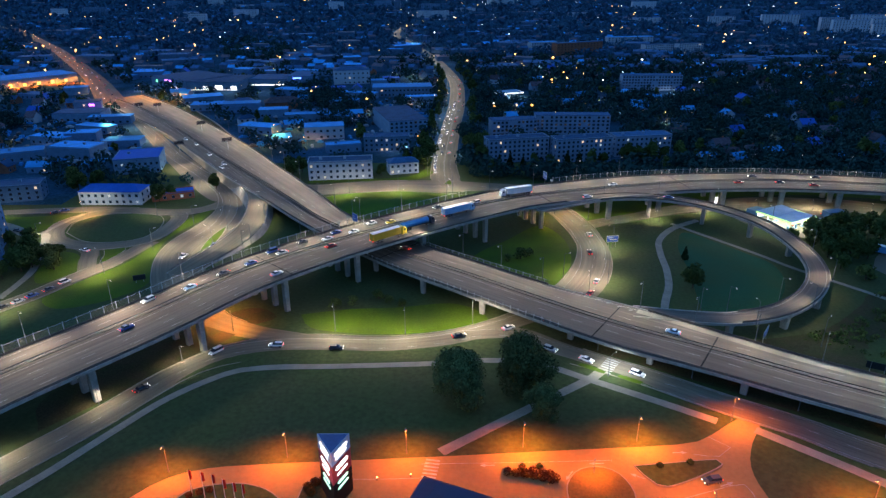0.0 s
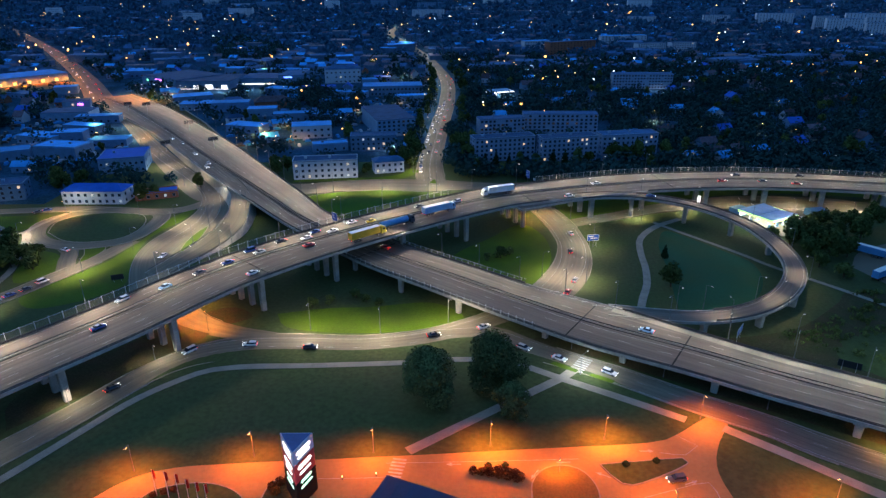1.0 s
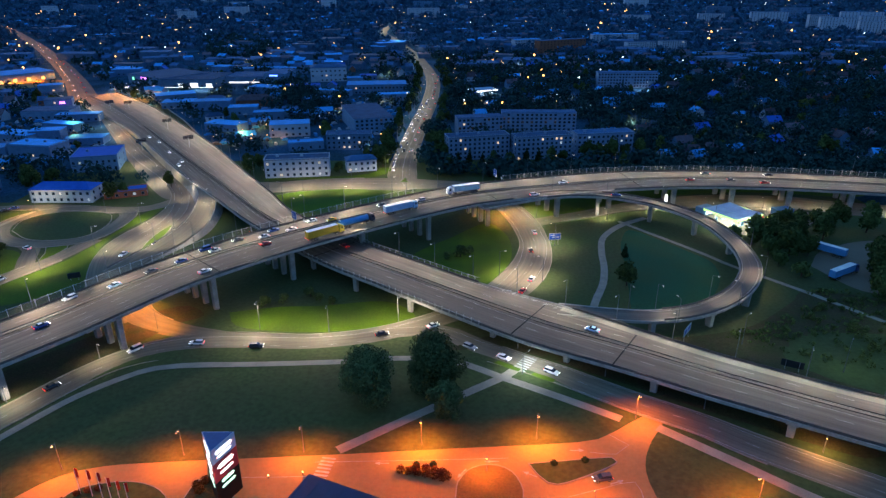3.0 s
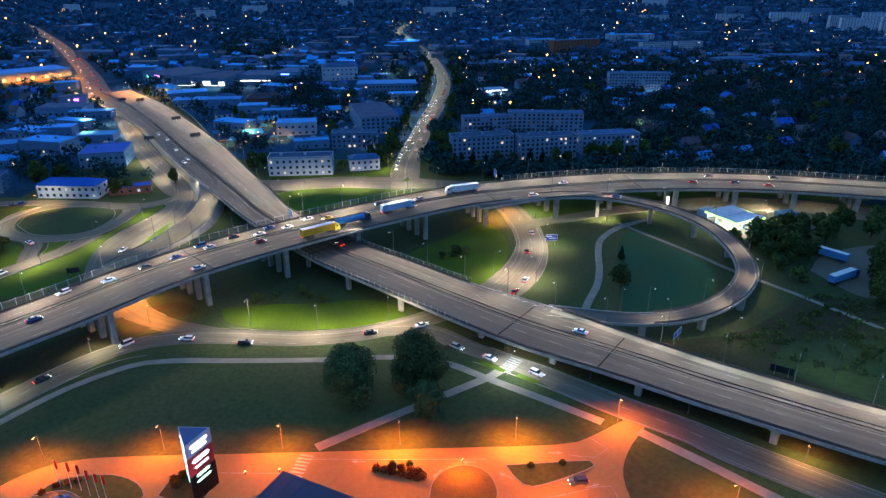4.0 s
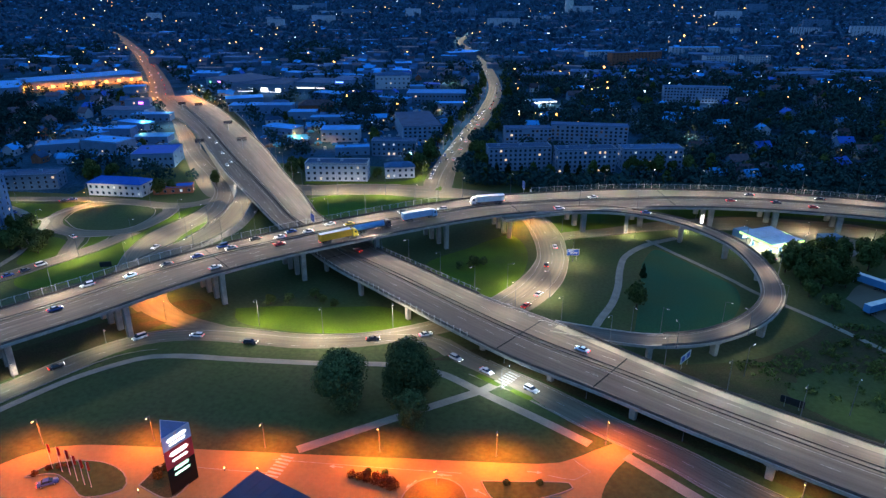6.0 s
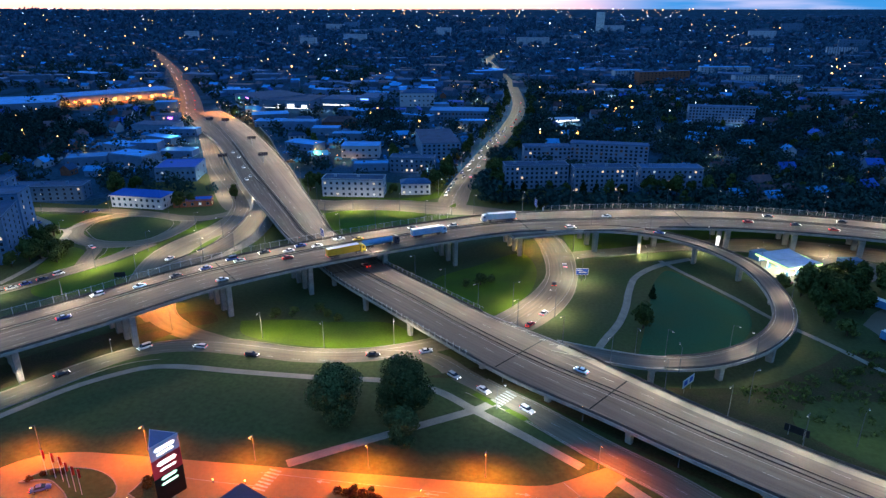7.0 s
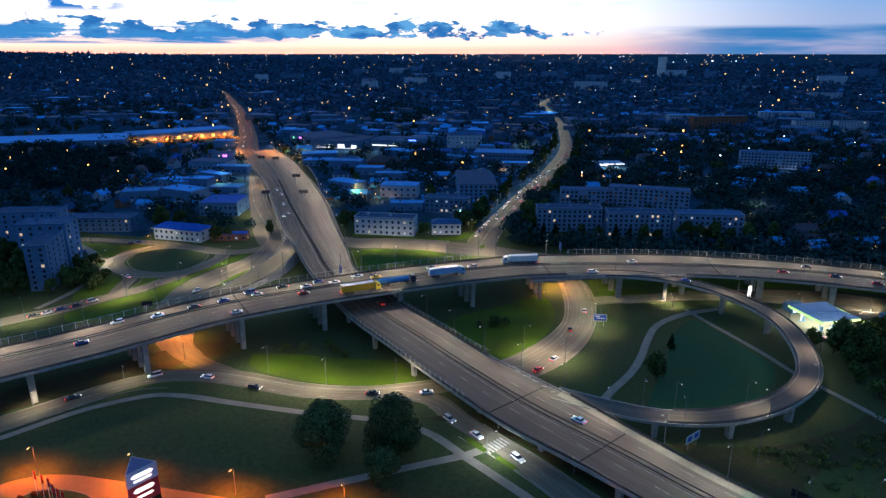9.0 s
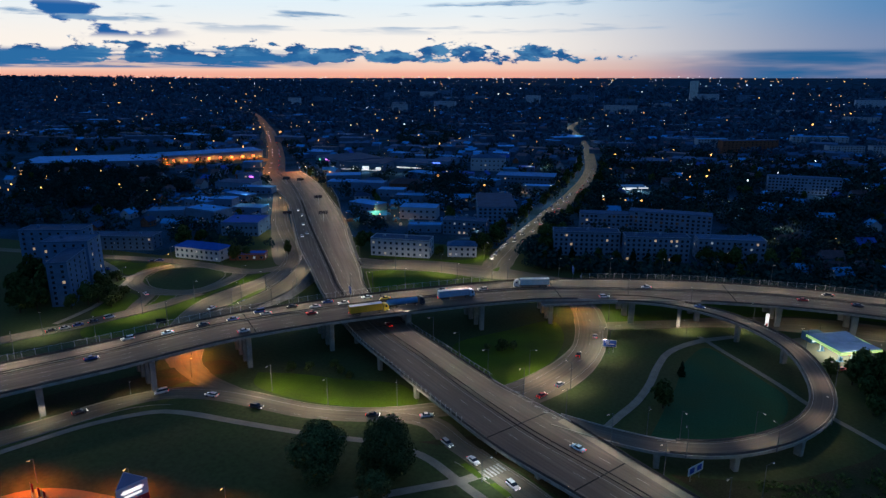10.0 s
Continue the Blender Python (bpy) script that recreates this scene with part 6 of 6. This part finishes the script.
TREE_KINDS = []
for i, (h, sp, mat, fir, n) in enumerate(((12, 10, LEAF_MID, False, 1300), (14, 11, LEAF_DARK, False, 1400), (10, 9, LEAF_DARK, False, 1100), (16, 8.5, LEAF_DARK, False, 1300), (14, 6, LEAF_FIR, True, 1100), (3.2, 4.2, LEAF_MID, False, 420))):
    TREE_KINDS.append((crown_mesh("crown", 40 + i, h, sp, n, 0.62 if h > 4 else 0.3, mat, fir), trunk_mesh("trunk", 60 + i, h, fir), h))
TREE_WORDS = ("broad green tree standing in rough grass", "dark rounded tree with dense leaves", "dark tree with a broad leafy crown", "tall slender dark tree beside houses", "dark conical fir tree among houses", "low dark shrub growing in the grass")


def tree(x, y, kind, scale=1.0, turn=None, z=None):
    turn = random.uniform(0, 360) if turn is None else turn
    m = pose(x, y, gz(x, y) if z is None else z, 0, 0, turn) @ Matrix.Scale(scale, 4)
    crown, trunk, h = TREE_KINDS[kind]
    name = "shrub" if kind == 5 else "tree"
    top = thing(name, TREE_WORDS[kind], name, "shrubs" if kind == 5 else "trees", at=m)
    piece("crown", crown, top, Matrix.Identity(4))
    piece("trunk", trunk, top, Matrix.Identity(4))
    return top


# the two great trees and the fir on the southern meadow, with finer leaves
for x, y, h, sp, n, words, fir in ((4.6, 148.8, 13.4, 19.6, 16000, "large round dark tree on the southern meadow", False), (22.4, 153.2, 15.0, 19.4, 20000, "largest round dark tree beside the curving road", False), (24.8, 137.6, 11.5, 10.5, 6500, "loose dark tree beside the diagonal footpath", False)):
    top = thing("tree", words, "tree", "trees", at=pose(x, y, gz(x, y), 0, 0, x * 7))
    piece("crown", crown_mesh("crown", int(x * 3 + 900), h, sp, n, 0.32, LEAF_GREAT, low=0.20), top, Matrix.Identity(4))
    piece("trunk", trunk_mesh("trunk", int(x + 5), h), top, Matrix.Identity(4))

for x, y, k, s in ((93.7, 219, 1, 0.75), (100, 246, 4, 0.45), (-38.7, 204, 5, 1.2), (-33, 207, 5, 1.0), (-24, 211, 5, 1.3), (-20, 208, 5, 1.0), (-15, 205, 5, 0.9), (32, 247, 5, 1.6), (36, 250, 5, 1.2), (26, 245, 5, 1.0), (152, 262, 0, 0.7), (158, 258, 0, 0.9),
                   (163, 266, 0, 1.0), (170, 268, 2, 1.0), (178, 272, 1, 0.9), (186, 274, 0, 0.9), (195, 276, 2, 1.0), (205, 278, 1, 1.0), (216, 272, 1, 1.1), (226, 268, 0, 1.0), (165, 256, 1, 1.0), (172, 258, 2, 1.1), (180, 262, 1, 1.0), (192, 264, 1, 1.0), (160, 247, 2, 0.9), (167, 244, 1, 1.0),
                   (176, 246, 2, 0.9), (159, 236, 2, 0.7), (163, 226, 5, 1.8), (192, 226, 1, 1.0), (200, 222, 1, 1.1), (208, 230, 2, 1.1), (198, 236, 1, 1.0), (188, 216, 2, 1.0), (180, 206, 1, 0.9), (196, 208, 1, 1.1), (212, 214, 2, 1.2), (224, 224, 1, 1.2), (234, 244, 1, 1.0), (240, 260, 0, 1.0),
                   (-174, 250, 1, 0.8), (-172, 243, 2, 0.9), (-170, 236, 1, 0.9), (-174, 230, 2, 0.8), (-186, 222, 1, 1.0), (-194, 230, 2, 1.1), (-200, 240, 1, 1.2), (-208, 246, 2, 1.1), (-192, 218, 1, 1.0), (-204, 228, 1, 1.2), (-214, 236, 2, 1.2), (-224, 252, 1, 1.2), (-222, 240, 2, 1.1), (-190, 262, 0, 0.7), (-186, 270, 5, 2.0), (-166, 248, 5, 2.2), (-161, 244, 5, 2.0), (-158, 238, 5, 1.8), (-168, 240, 5, 2.0), (-164, 252, 5, 1.6), (-172, 247, 5, 1.8), (-150, 324, 0, 0.9), (-146, 330, 2, 0.8), (-202, 342, 1, 1.0), (-208, 350, 0, 1.1),
                   (-196, 352, 2, 1.0), (-127, 346, 3, 0.6), (-131, 352, 1, 0.5), (-90, 372, 1, 0.9), (-86, 380, 0, 0.9), (-94, 384, 2, 0.9), (-37, 371, 2, 0.8), (-12, 384, 1, 1.0), (-16, 396, 0, 1.1), (-10, 408, 1, 1.1), (22, 392, 1, 1.0), (26, 400, 2, 1.1), (22, 412, 1, 1.2), (24, 424, 3, 0.9), (28, 436, 1, 1.0),
                   (34, 386, 4, 0.7), (41, 388, 4, 0.7), (49, 389, 4, 0.65), (56, 391, 1, 0.7), (66, 392, 2, 0.8), (76, 388, 4, 0.8), (84, 391, 4, 0.8), (92, 391, 1, 0.8), (100, 394, 2, 0.8), (116, 398, 1, 1.0), (124, 400, 2, 1.1), (132, 400, 1, 1.1), (140, 402, 2, 1.0), (150, 404, 1, 1.0), (30, 374, 0, 0.7), (44, 372, 5, 1.8)):
    tree(x, y, k, s * random.uniform(0.92, 1.08))
for i in range(46):
    x, y = random.uniform(88, 170), random.uniform(150, 205)
    if y - 150 > (170 - x) * 0.35 + 14 and math.hypot(x - 105, y - 235) > 62:
        tree(x, y, 5, random.uniform(0.35, 0.8))

# dark trees that line the northern road
for i in range(17):
    for side in (-1, 1):
        p, h, n = along(ROAD_PATHS["road_north"], 62 + i * 27 + random.uniform(-6, 6))
        off = side * random.uniform(12.5, 17)
        tree(p[0] + n[0] * off, p[1] + n[1] * off, random.choice((1, 2, 3, 1)), random.uniform(0.75, 1.05))

# clipped rust-red shrubs and hedges on the forecourt
def shrub_mass(pts, r, n, mat, label):
    rng = np.random.default_rng(len(pts) * 7 + n)
    z = gz(*pts[0]) + 0.2
    vs, fs = leaf_cloud(rng, [(x, y, z + r * 0.5, r) for x, y in pts], n, 0.2)
    me = bpy.data.meshes.new("hedge")
    me.from_pydata(vs, [], fs)
    me.materials.append(mat)
    tagged(new("hedge", me), label, "hedge")


shrub_mass([(14.6, 118.2), (16.5, 117.8), (18.5, 117.3), (20.5, 116.9), (22.5, 116.4), (24.2, 115.8), (18, 118.6), (20.5, 118.4), (22.6, 118), (24.4, 117.2), (25.3, 116)], 1.1, 2600, LEAF_RUST, "rust-brown clipped hedge on the forecourt island")
shrub_mass([(-31, 113.5), (-29.5, 115), (-27.8, 115.8), (-30, 112)], 1.1, 1200, LEAF_RUST, "rust-brown shrubs beside the pylon sign")
shrub_mass([(-59, 109), (-57, 111.2), (-55, 112.2), (-53, 112.8)], 0.8, 900, LEAF_RUST, "low brown shrubs on the flag island")
for x, y in ((18.1, 119.9), (22.1, 120.0), (50.5, 120.2), (58, 121.2)):
    shrub_mass([(x, y), (x + 0.1, y + 0.1)], 0.8, 350, LEAF_DARK, "small round clipped bush on the forecourt")

# ---- houses of the suburb ----
def house_kind(seed, w, d, h, rise, wall, roof, words):
    rng = random.Random(seed)
    top = thing("house", words, "house", "suburban houses")
    bm = bmesh.new()
    vs = box(bm, 0, 0, -0.5, w, d, h + 0.5)
    for s in (-1, 1):
        a, b, c = [bm.verts.new(p) for p in ((s * w / 2, -d / 2, h), (s * w / 2, d / 2, h), (s * w / 2, 0, h + rise))]
        bm.faces.new((a, b, c))
    walls = part("wall", bm, wall, top)
    for s in (-1, 1):
        bm = bmesh.new()
        e = 0.5
        lo, hi = (s * (d / 2 + e), h - rise * e / (d / 2)), (0.0, h + rise)
        q = [bm.verts.new(p) for p in ((-w / 2 - e, lo[0], lo[1]), (w / 2 + e, lo[0], lo[1]), (w / 2 + e, hi[0], hi[1]), (-w / 2 - e, hi[0], hi[1]))]
        q2 = [bm.verts.new(v.co + Vector((0, 0, 0.18))) for v in q]
        bm.faces.new(q)
        bm.faces.new(q2)
        for i in range(4):
            bm.faces.new((q[i], q[(i + 1) % 4], q2[(i + 1) % 4], q2[i]))
        bmesh.ops.recalc_face_normals(bm, faces=bm.faces)
        part("roof_slope", bm, roof, top)
    bm = bmesh.new()
    box(bm, w * 0.2, d * 0.1, h + rise * 0.4, 0.7, 0.7, rise * 0.6 + 0.9)
    part("chimney", bm, BRICK, top)
    for i in range(2):
        me = PANES[1] if rng.random() < 0.12 else PANES[0]
        piece("window", me, walls, pose(-w / 2 + w * (i + 0.5) / 2, -d / 2 - 0.001, 1.0))
    return top


HOUSES = [house_kind(1, 10, 8, 4.5, 3.2, PALE_WALL, PALE_ROOF, "pale house with a light sheet gable roof"), house_kind(2, 12, 9, 5.5, 3.5, GREY_WALL, TILE_ROOF, "grey house with a dark tiled gable roof"), house_kind(3, 9, 8, 5.0, 4.0, PALE_WALL, TILE_ROOF, "pale house with a steep dark gable roof"),
          house_kind(4, 14, 9, 4.0, 2.4, GREY_WALL, PALE_ROOF, "long low house with a light roof"), house_kind(5, 8, 7, 4.2, 3.0, BRICK, DARK_ROOF, "small brick house with a dark roof"), house_kind(6, 11, 9, 6.0, 3.4, GREY_WALL, BLUE_ROOF, "two-storey grey house with a blue roof")]
BUILT = [(48, 402, 30), (90, 402, 30), (130, 416, 28), (52, 475, 24), (96, 482, 36), (-60, 366, 28), (-24, 378, 16), (-38, 430, 22), (-67, 430, 18), (-86, 470, 24), (-30, 500, 42), (-40, 655, 40), (-100, 740, 30), (-173, 325, 24), (-145, 330, 18), (-250, 325, 44), (-180, 240, 22),
         (-184, 390, 24), (-243, 415, 24), (-272, 412, 20), (-302, 540, 26), (-225, 622, 26), (-181, 596, 12), (-156, 516, 12), (-144, 590, 22), (215, 686, 36), (-300, 735, 50), (-240, 720, 50), (-185, 735, 40), (-475, 730, 75), (-612, 640, 75), (-316, 584, 18), (-374, 674, 18), (63, 640, 26), (160, 290, 40)]


def road_clear(x, y, gap):
    for p in NORTH_PTS:
        if abs(p[0] - x) < gap + 12 and abs(p[1] - y) < gap + 12 and math.hypot(p[0] - x, p[1] - y) < p[2] / 2 + gap:
            return False
    return all(math.hypot(x - bx, y - by) > br * 0.8 + gap for bx, by, br in BUILT)


NORTH_PTS = [(p[0], p[1], p[3]) for name in ("road_north", "road_far", "road_service", "road_west", "road_link", "road_fuel") for p in ROAD_PATHS[name]] + [(p[0], p[1], p[3] + 16) for p in path_b] + [(p[0], p[1], p[3] + 6) for p in path_a]


def visible(x, y):
    return -1.15 * y - 60 < x < 1.02 * y + 120


made = 0
rng = random.Random(11)
for h0 in HOUSES:
    h0.matrix_basis = pose(165 + made * 16, 395 + made * 6, 0, 0, 0, 8 + made * 5)
    made += 1
spots = []
tries = 0
while made < 210 and tries < 6000:
    tries += 1
    x, y = rng.uniform(-700, 760), rng.uniform(345, 860)
    town = x > 30 or (x < -60 and rng.random() < 0.55) or (-60 <= x <= 30 and rng.random() < 0.3)
    if not town or not visible(x, y) or not road_clear(x, y, 10) or any(math.hypot(x - a, y - b) < 17 for a, b in spots):
        continue
    spots.append((x, y))
    copy_thing(rng.choice(HOUSES), pose(x, y, 0, 0, 0, rng.choice((8, 98, 20, -15)) + rng.uniform(-6, 6)))
    made += 1
# flat-roofed workshops of the western quarter
for i in range(170):
    x, y = rng.uniform(-430, 0), rng.uniform(350, 820)
    if x < -290 and y < 610:
        continue
    if road_clear(x, y, 14) and all(math.hypot(x - a, y - b) > 19 for a, b in spots):
        w = rng.uniform(16, 36)
        tn = rng.choice((0.15, -0.3, 0.3))
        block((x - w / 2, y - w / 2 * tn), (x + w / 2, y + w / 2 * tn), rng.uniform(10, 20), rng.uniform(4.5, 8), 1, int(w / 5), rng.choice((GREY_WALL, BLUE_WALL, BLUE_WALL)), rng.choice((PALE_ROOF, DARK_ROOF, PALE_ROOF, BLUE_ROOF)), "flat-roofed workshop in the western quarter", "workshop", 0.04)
        spots.append((x, y))
count = 0
while count < 170:
    x, y = rng.uniform(-700, 760), rng.uniform(345, 800)
    dense = 1.0 if x > 30 else 0.4
    if rng.random() > dense or not visible(x, y) or not road_clear(x, y, 5) or any(math.hypot(x - a, y - b) < 8 for a, b in spots):
        continue
    tree(x, y, rng.choice((0, 1, 2, 2, 1, 3, 4)), rng.uniform(0.55, 1.0), rng.uniform(0, 360))
    count += 1

# ---- the far town: countless crowns, roofs and lamps ----
far = np.random.default_rng(5)
vs, fs = [], []
n = 0
while n < 14500:
    y = 345 + 3100 * far.random() ** 1.6
    x = far.uniform(-1.3 * y - 80, 1.05 * y + 120)
    if not road_clear(x, y, 6 if y < 1500 else 4):
        continue
    if x < 0 and y < 1100 and far.random() < (0.8 if x < -60 else 0.5):
        continue
    z, r = gz(x, y), far.uniform(3.0, 6.0) * (1 + y / 3000)
    k = 90 if y < 700 else 44 if y < 1000 else 18 if y < 1500 else 9
    a, b = leaf_cloud(far, [(x, y, z + r * 1.1, r), (x + r * 0.7, y, z + r * 0.8, r * 0.7), (x - r * 0.6, y + r * 0.4, z + r * 0.9, r * 0.8)], k, r * (0.20 if y < 700 else 0.29 if y < 1000 else 0.45 if y < 1500 else 0.65))
    fs += [tuple(i + len(vs) for i in f) for f in b]
    vs += a
    n += 1
# crowns beyond 950 m get the haze-tinted leaf
for lo, hi, mat, words in ((0, 950, LEAF_FAR, "dark crowns of countless trees across the town"), (950, 9999, LEAF_HAZE, "crowns of countless far trees, blue haze put into their colour")):
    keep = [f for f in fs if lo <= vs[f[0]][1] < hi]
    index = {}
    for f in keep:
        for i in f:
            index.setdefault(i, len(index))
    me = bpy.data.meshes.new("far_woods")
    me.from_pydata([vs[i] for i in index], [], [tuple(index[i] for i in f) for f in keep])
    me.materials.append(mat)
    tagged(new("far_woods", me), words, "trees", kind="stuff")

# thick woods that stand in masses between the quarters
GROVES = (([(-620, 575), (-545, 600), (-464, 600), (-391, 556), (-340, 520), (-334, 472), (-303, 410), (-382, 412), (-440, 420)], 330), ([(-294, 924), (-405, 1220), (-390, 1300), (-301, 1250), (-233, 1045), (-241, 939)], 260), ([(-172, 676), (-134, 700), (-90, 625), (-58, 495), (-68, 472), (-102, 530)], 90),
          ([(-1180, 1080), (-800, 1265), (-650, 1040), (-640, 900), (-830, 775)], 420))


def inside(x, y, outline):
    odd = False
    for (x0, y0), (x1, y1) in zip(outline, outline[1:] + outline[:1]):
        if (y0 > y) != (y1 > y) and x < (x1 - x0) * (y - y0) / (y1 - y0) + x0:
            odd = not odd
    return odd


grove_rng = np.random.default_rng(31)
for outline, total in GROVES:
    vs, fs, n = [], [], 0
    for turn in range(9000):
        x, y = grove_rng.uniform(min(p[0] for p in outline), max(p[0] for p in outline)), grove_rng.uniform(min(p[1] for p in outline), max(p[1] for p in outline))
        if n >= total or not inside(x, y, outline) or not road_clear(x, y, 4):
            continue
        r = grove_rng.uniform(3.2, 6.0)
        near = y < 750
        a, b = leaf_cloud(grove_rng, [(x, y, r * 1.3, r), (x + r * 0.6, y, r * 0.9, r * 0.8), (x - r * 0.5, y + r * 0.5, r * 1.7, r * 0.7), (x, y - r * 0.6, r * 0.7, r * 0.8)], 110 if near else 40, r * (0.19 if near else 0.30))
        fs += [tuple(i + len(vs) for i in f) for f in b]
        vs += a
        n += 1
    me = bpy.data.meshes.new("grove")
    me.from_pydata(vs, [], fs)
    me.materials.append(LEAF_FAR)
    tagged(new("grove", me), "thick dark wood standing between quarters of the town", "trees", kind="stuff")

# scrub and tussocks on the rough meadow
scrub_rng = np.random.default_rng(17)
vs, fs = [], []
n = 0
while n < 900:
    x, y = scrub_rng.uniform(98, 245), scrub_rng.uniform(98, 214)
    if y < 244 - 0.62 * x + 6 or y > 274 - 0.45 * x + 40 or math.hypot(x - 105, y - 238) < 58:
        continue
    r = scrub_rng.uniform(0.35, 1.5) ** 1.3
    a, b = leaf_cloud(scrub_rng, [(x, y, gz(x, y) + r * 0.4, r), (x + r, y + 0.4 * r, gz(x, y) + r * 0.3, r * 0.7)], 26, 0.30 * r + 0.08)
    fs += [tuple(i + len(vs) for i in f) for f in b]
    vs += a
    n += 1
me = bpy.data.meshes.new("scrub")
me.from_pydata(vs, [], fs)
me.materials.append(LEAF_MID)
tagged(new("scrub", me), "scrub and tussocks on the rough meadow", "scrub", kind="stuff")

bm_v, bm_f, mat_i = [], [], []
n = 0
while n < 4200:
    y = 820 + 2900 * far.random() ** 1.3
    x = far.uniform(-1.3 * y - 80, 1.05 * y + 120)
    if not road_clear(x, y, 12):
        continue
    z, w, d, h = gz(x, y) - 1, far.uniform(9, 15), far.uniform(8, 12), far.uniform(5, 8)
    if far.random() < 0.12:
        w, d, h = far.uniform(25, 60), far.uniform(14, 30), far.uniform(6, 13)
    c, s = math.cos(far.uniform(-0.5, 0.5)), math.sin(far.uniform(-0.5, 0.5))
    i = len(bm_v)
    rise = 3.0 if w < 16 else 0.3
    for px, py, pz in ((-w, -d, 0), (w, -d, 0), (w, d, 0), (-w, d, 0), (-w, -d, h), (w, -d, h), (w, d, h), (-w, d, h), (-w, 0, h + rise), (w, 0, h + rise)):
        bm_v.append((x + (px * c - py * s) / 2, y + (px * s + py * c) / 2, z + pz))
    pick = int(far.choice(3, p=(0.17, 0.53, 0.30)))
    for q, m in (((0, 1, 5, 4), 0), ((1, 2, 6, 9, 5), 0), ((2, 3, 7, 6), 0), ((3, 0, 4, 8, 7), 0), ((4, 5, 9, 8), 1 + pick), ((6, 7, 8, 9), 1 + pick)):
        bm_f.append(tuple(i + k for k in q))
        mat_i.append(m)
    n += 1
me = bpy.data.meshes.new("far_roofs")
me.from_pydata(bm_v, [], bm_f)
# the blue of distance is put into the far walls' colour
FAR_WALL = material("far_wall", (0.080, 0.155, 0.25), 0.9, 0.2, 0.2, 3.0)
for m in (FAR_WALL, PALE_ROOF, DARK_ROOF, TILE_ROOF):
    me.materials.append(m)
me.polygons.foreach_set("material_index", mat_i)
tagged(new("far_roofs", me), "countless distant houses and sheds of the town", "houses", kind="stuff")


def lamp_field(name, n, mat, seed, label, size, y0, y1, power, east=1.05):
    r = np.random.default_rng(seed)
    vs, fs = [], []
    k = 0
    while k < n:
        y = y0 + (y1 - y0) * r.random() ** power
        x = r.uniform(-1.1 * y - 60, east * y + 100)
        if 420 < y < 2900 and math.sin(x * 0.011 + 1.3) + math.sin(y * 0.009 + x * 0.004) < r.uniform(-1.2, 1.4):
            continue
        if not road_clear(x, y, 3):
            continue
        s = size * min(4.6, 0.75 + y * 0.0021) * (0.55 + 1.5 * r.random() ** 3)
        z = gz(x, y) + r.uniform(5, 9)
        i = len(vs)
        vs += [(x + s, y, z), (x - s, y, z), (x, y + s, z), (x, y - s, z), (x, y, z + s), (x, y, z - s)]
        fs += [tuple(i + j for j in q) for q in ((0, 2, 4), (2, 1, 4), (1, 3, 4), (3, 0, 4), (2, 0, 5), (1, 2, 5), (3, 1, 5), (0, 3, 5))]
        k += 1
    me = bpy.data.meshes.new(name)
    me.from_pydata(vs, [], fs)
    me.materials.append(mat)
    tagged(new(name, me), label, "lamps", kind="stuff")


LIT_PALE_FAR = emitter("far_white_lamp", (0.85, 0.93, 1.0), 5.5)
FAR_LAMP = emitter("far_lamp", (1.0, 0.42, 0.07), 5.5)
lamp_field("far_orange_lamps", 800, FAR_LAMP, 21, "countless amber street lamps of the distant town", 0.36, 420, 3000, 1.25)
lamp_field("far_white_lamps", 300, LIT_PALE_FAR, 22, "countless white lamps of the distant town", 0.22, 420, 3000, 1.0)
lamp_field("far_horizon_lamps", 300, FAR_LAMP, 23, "strings of lamps near the skyline", 0.42, 2900, 4700, 0.8, 0.25)
lamp_field("far_horizon_white_lamps", 240, LIT_PALE_FAR, 24, "cold white lamps near the skyline", 0.36, 2700, 4800, 0.7, 0.15)
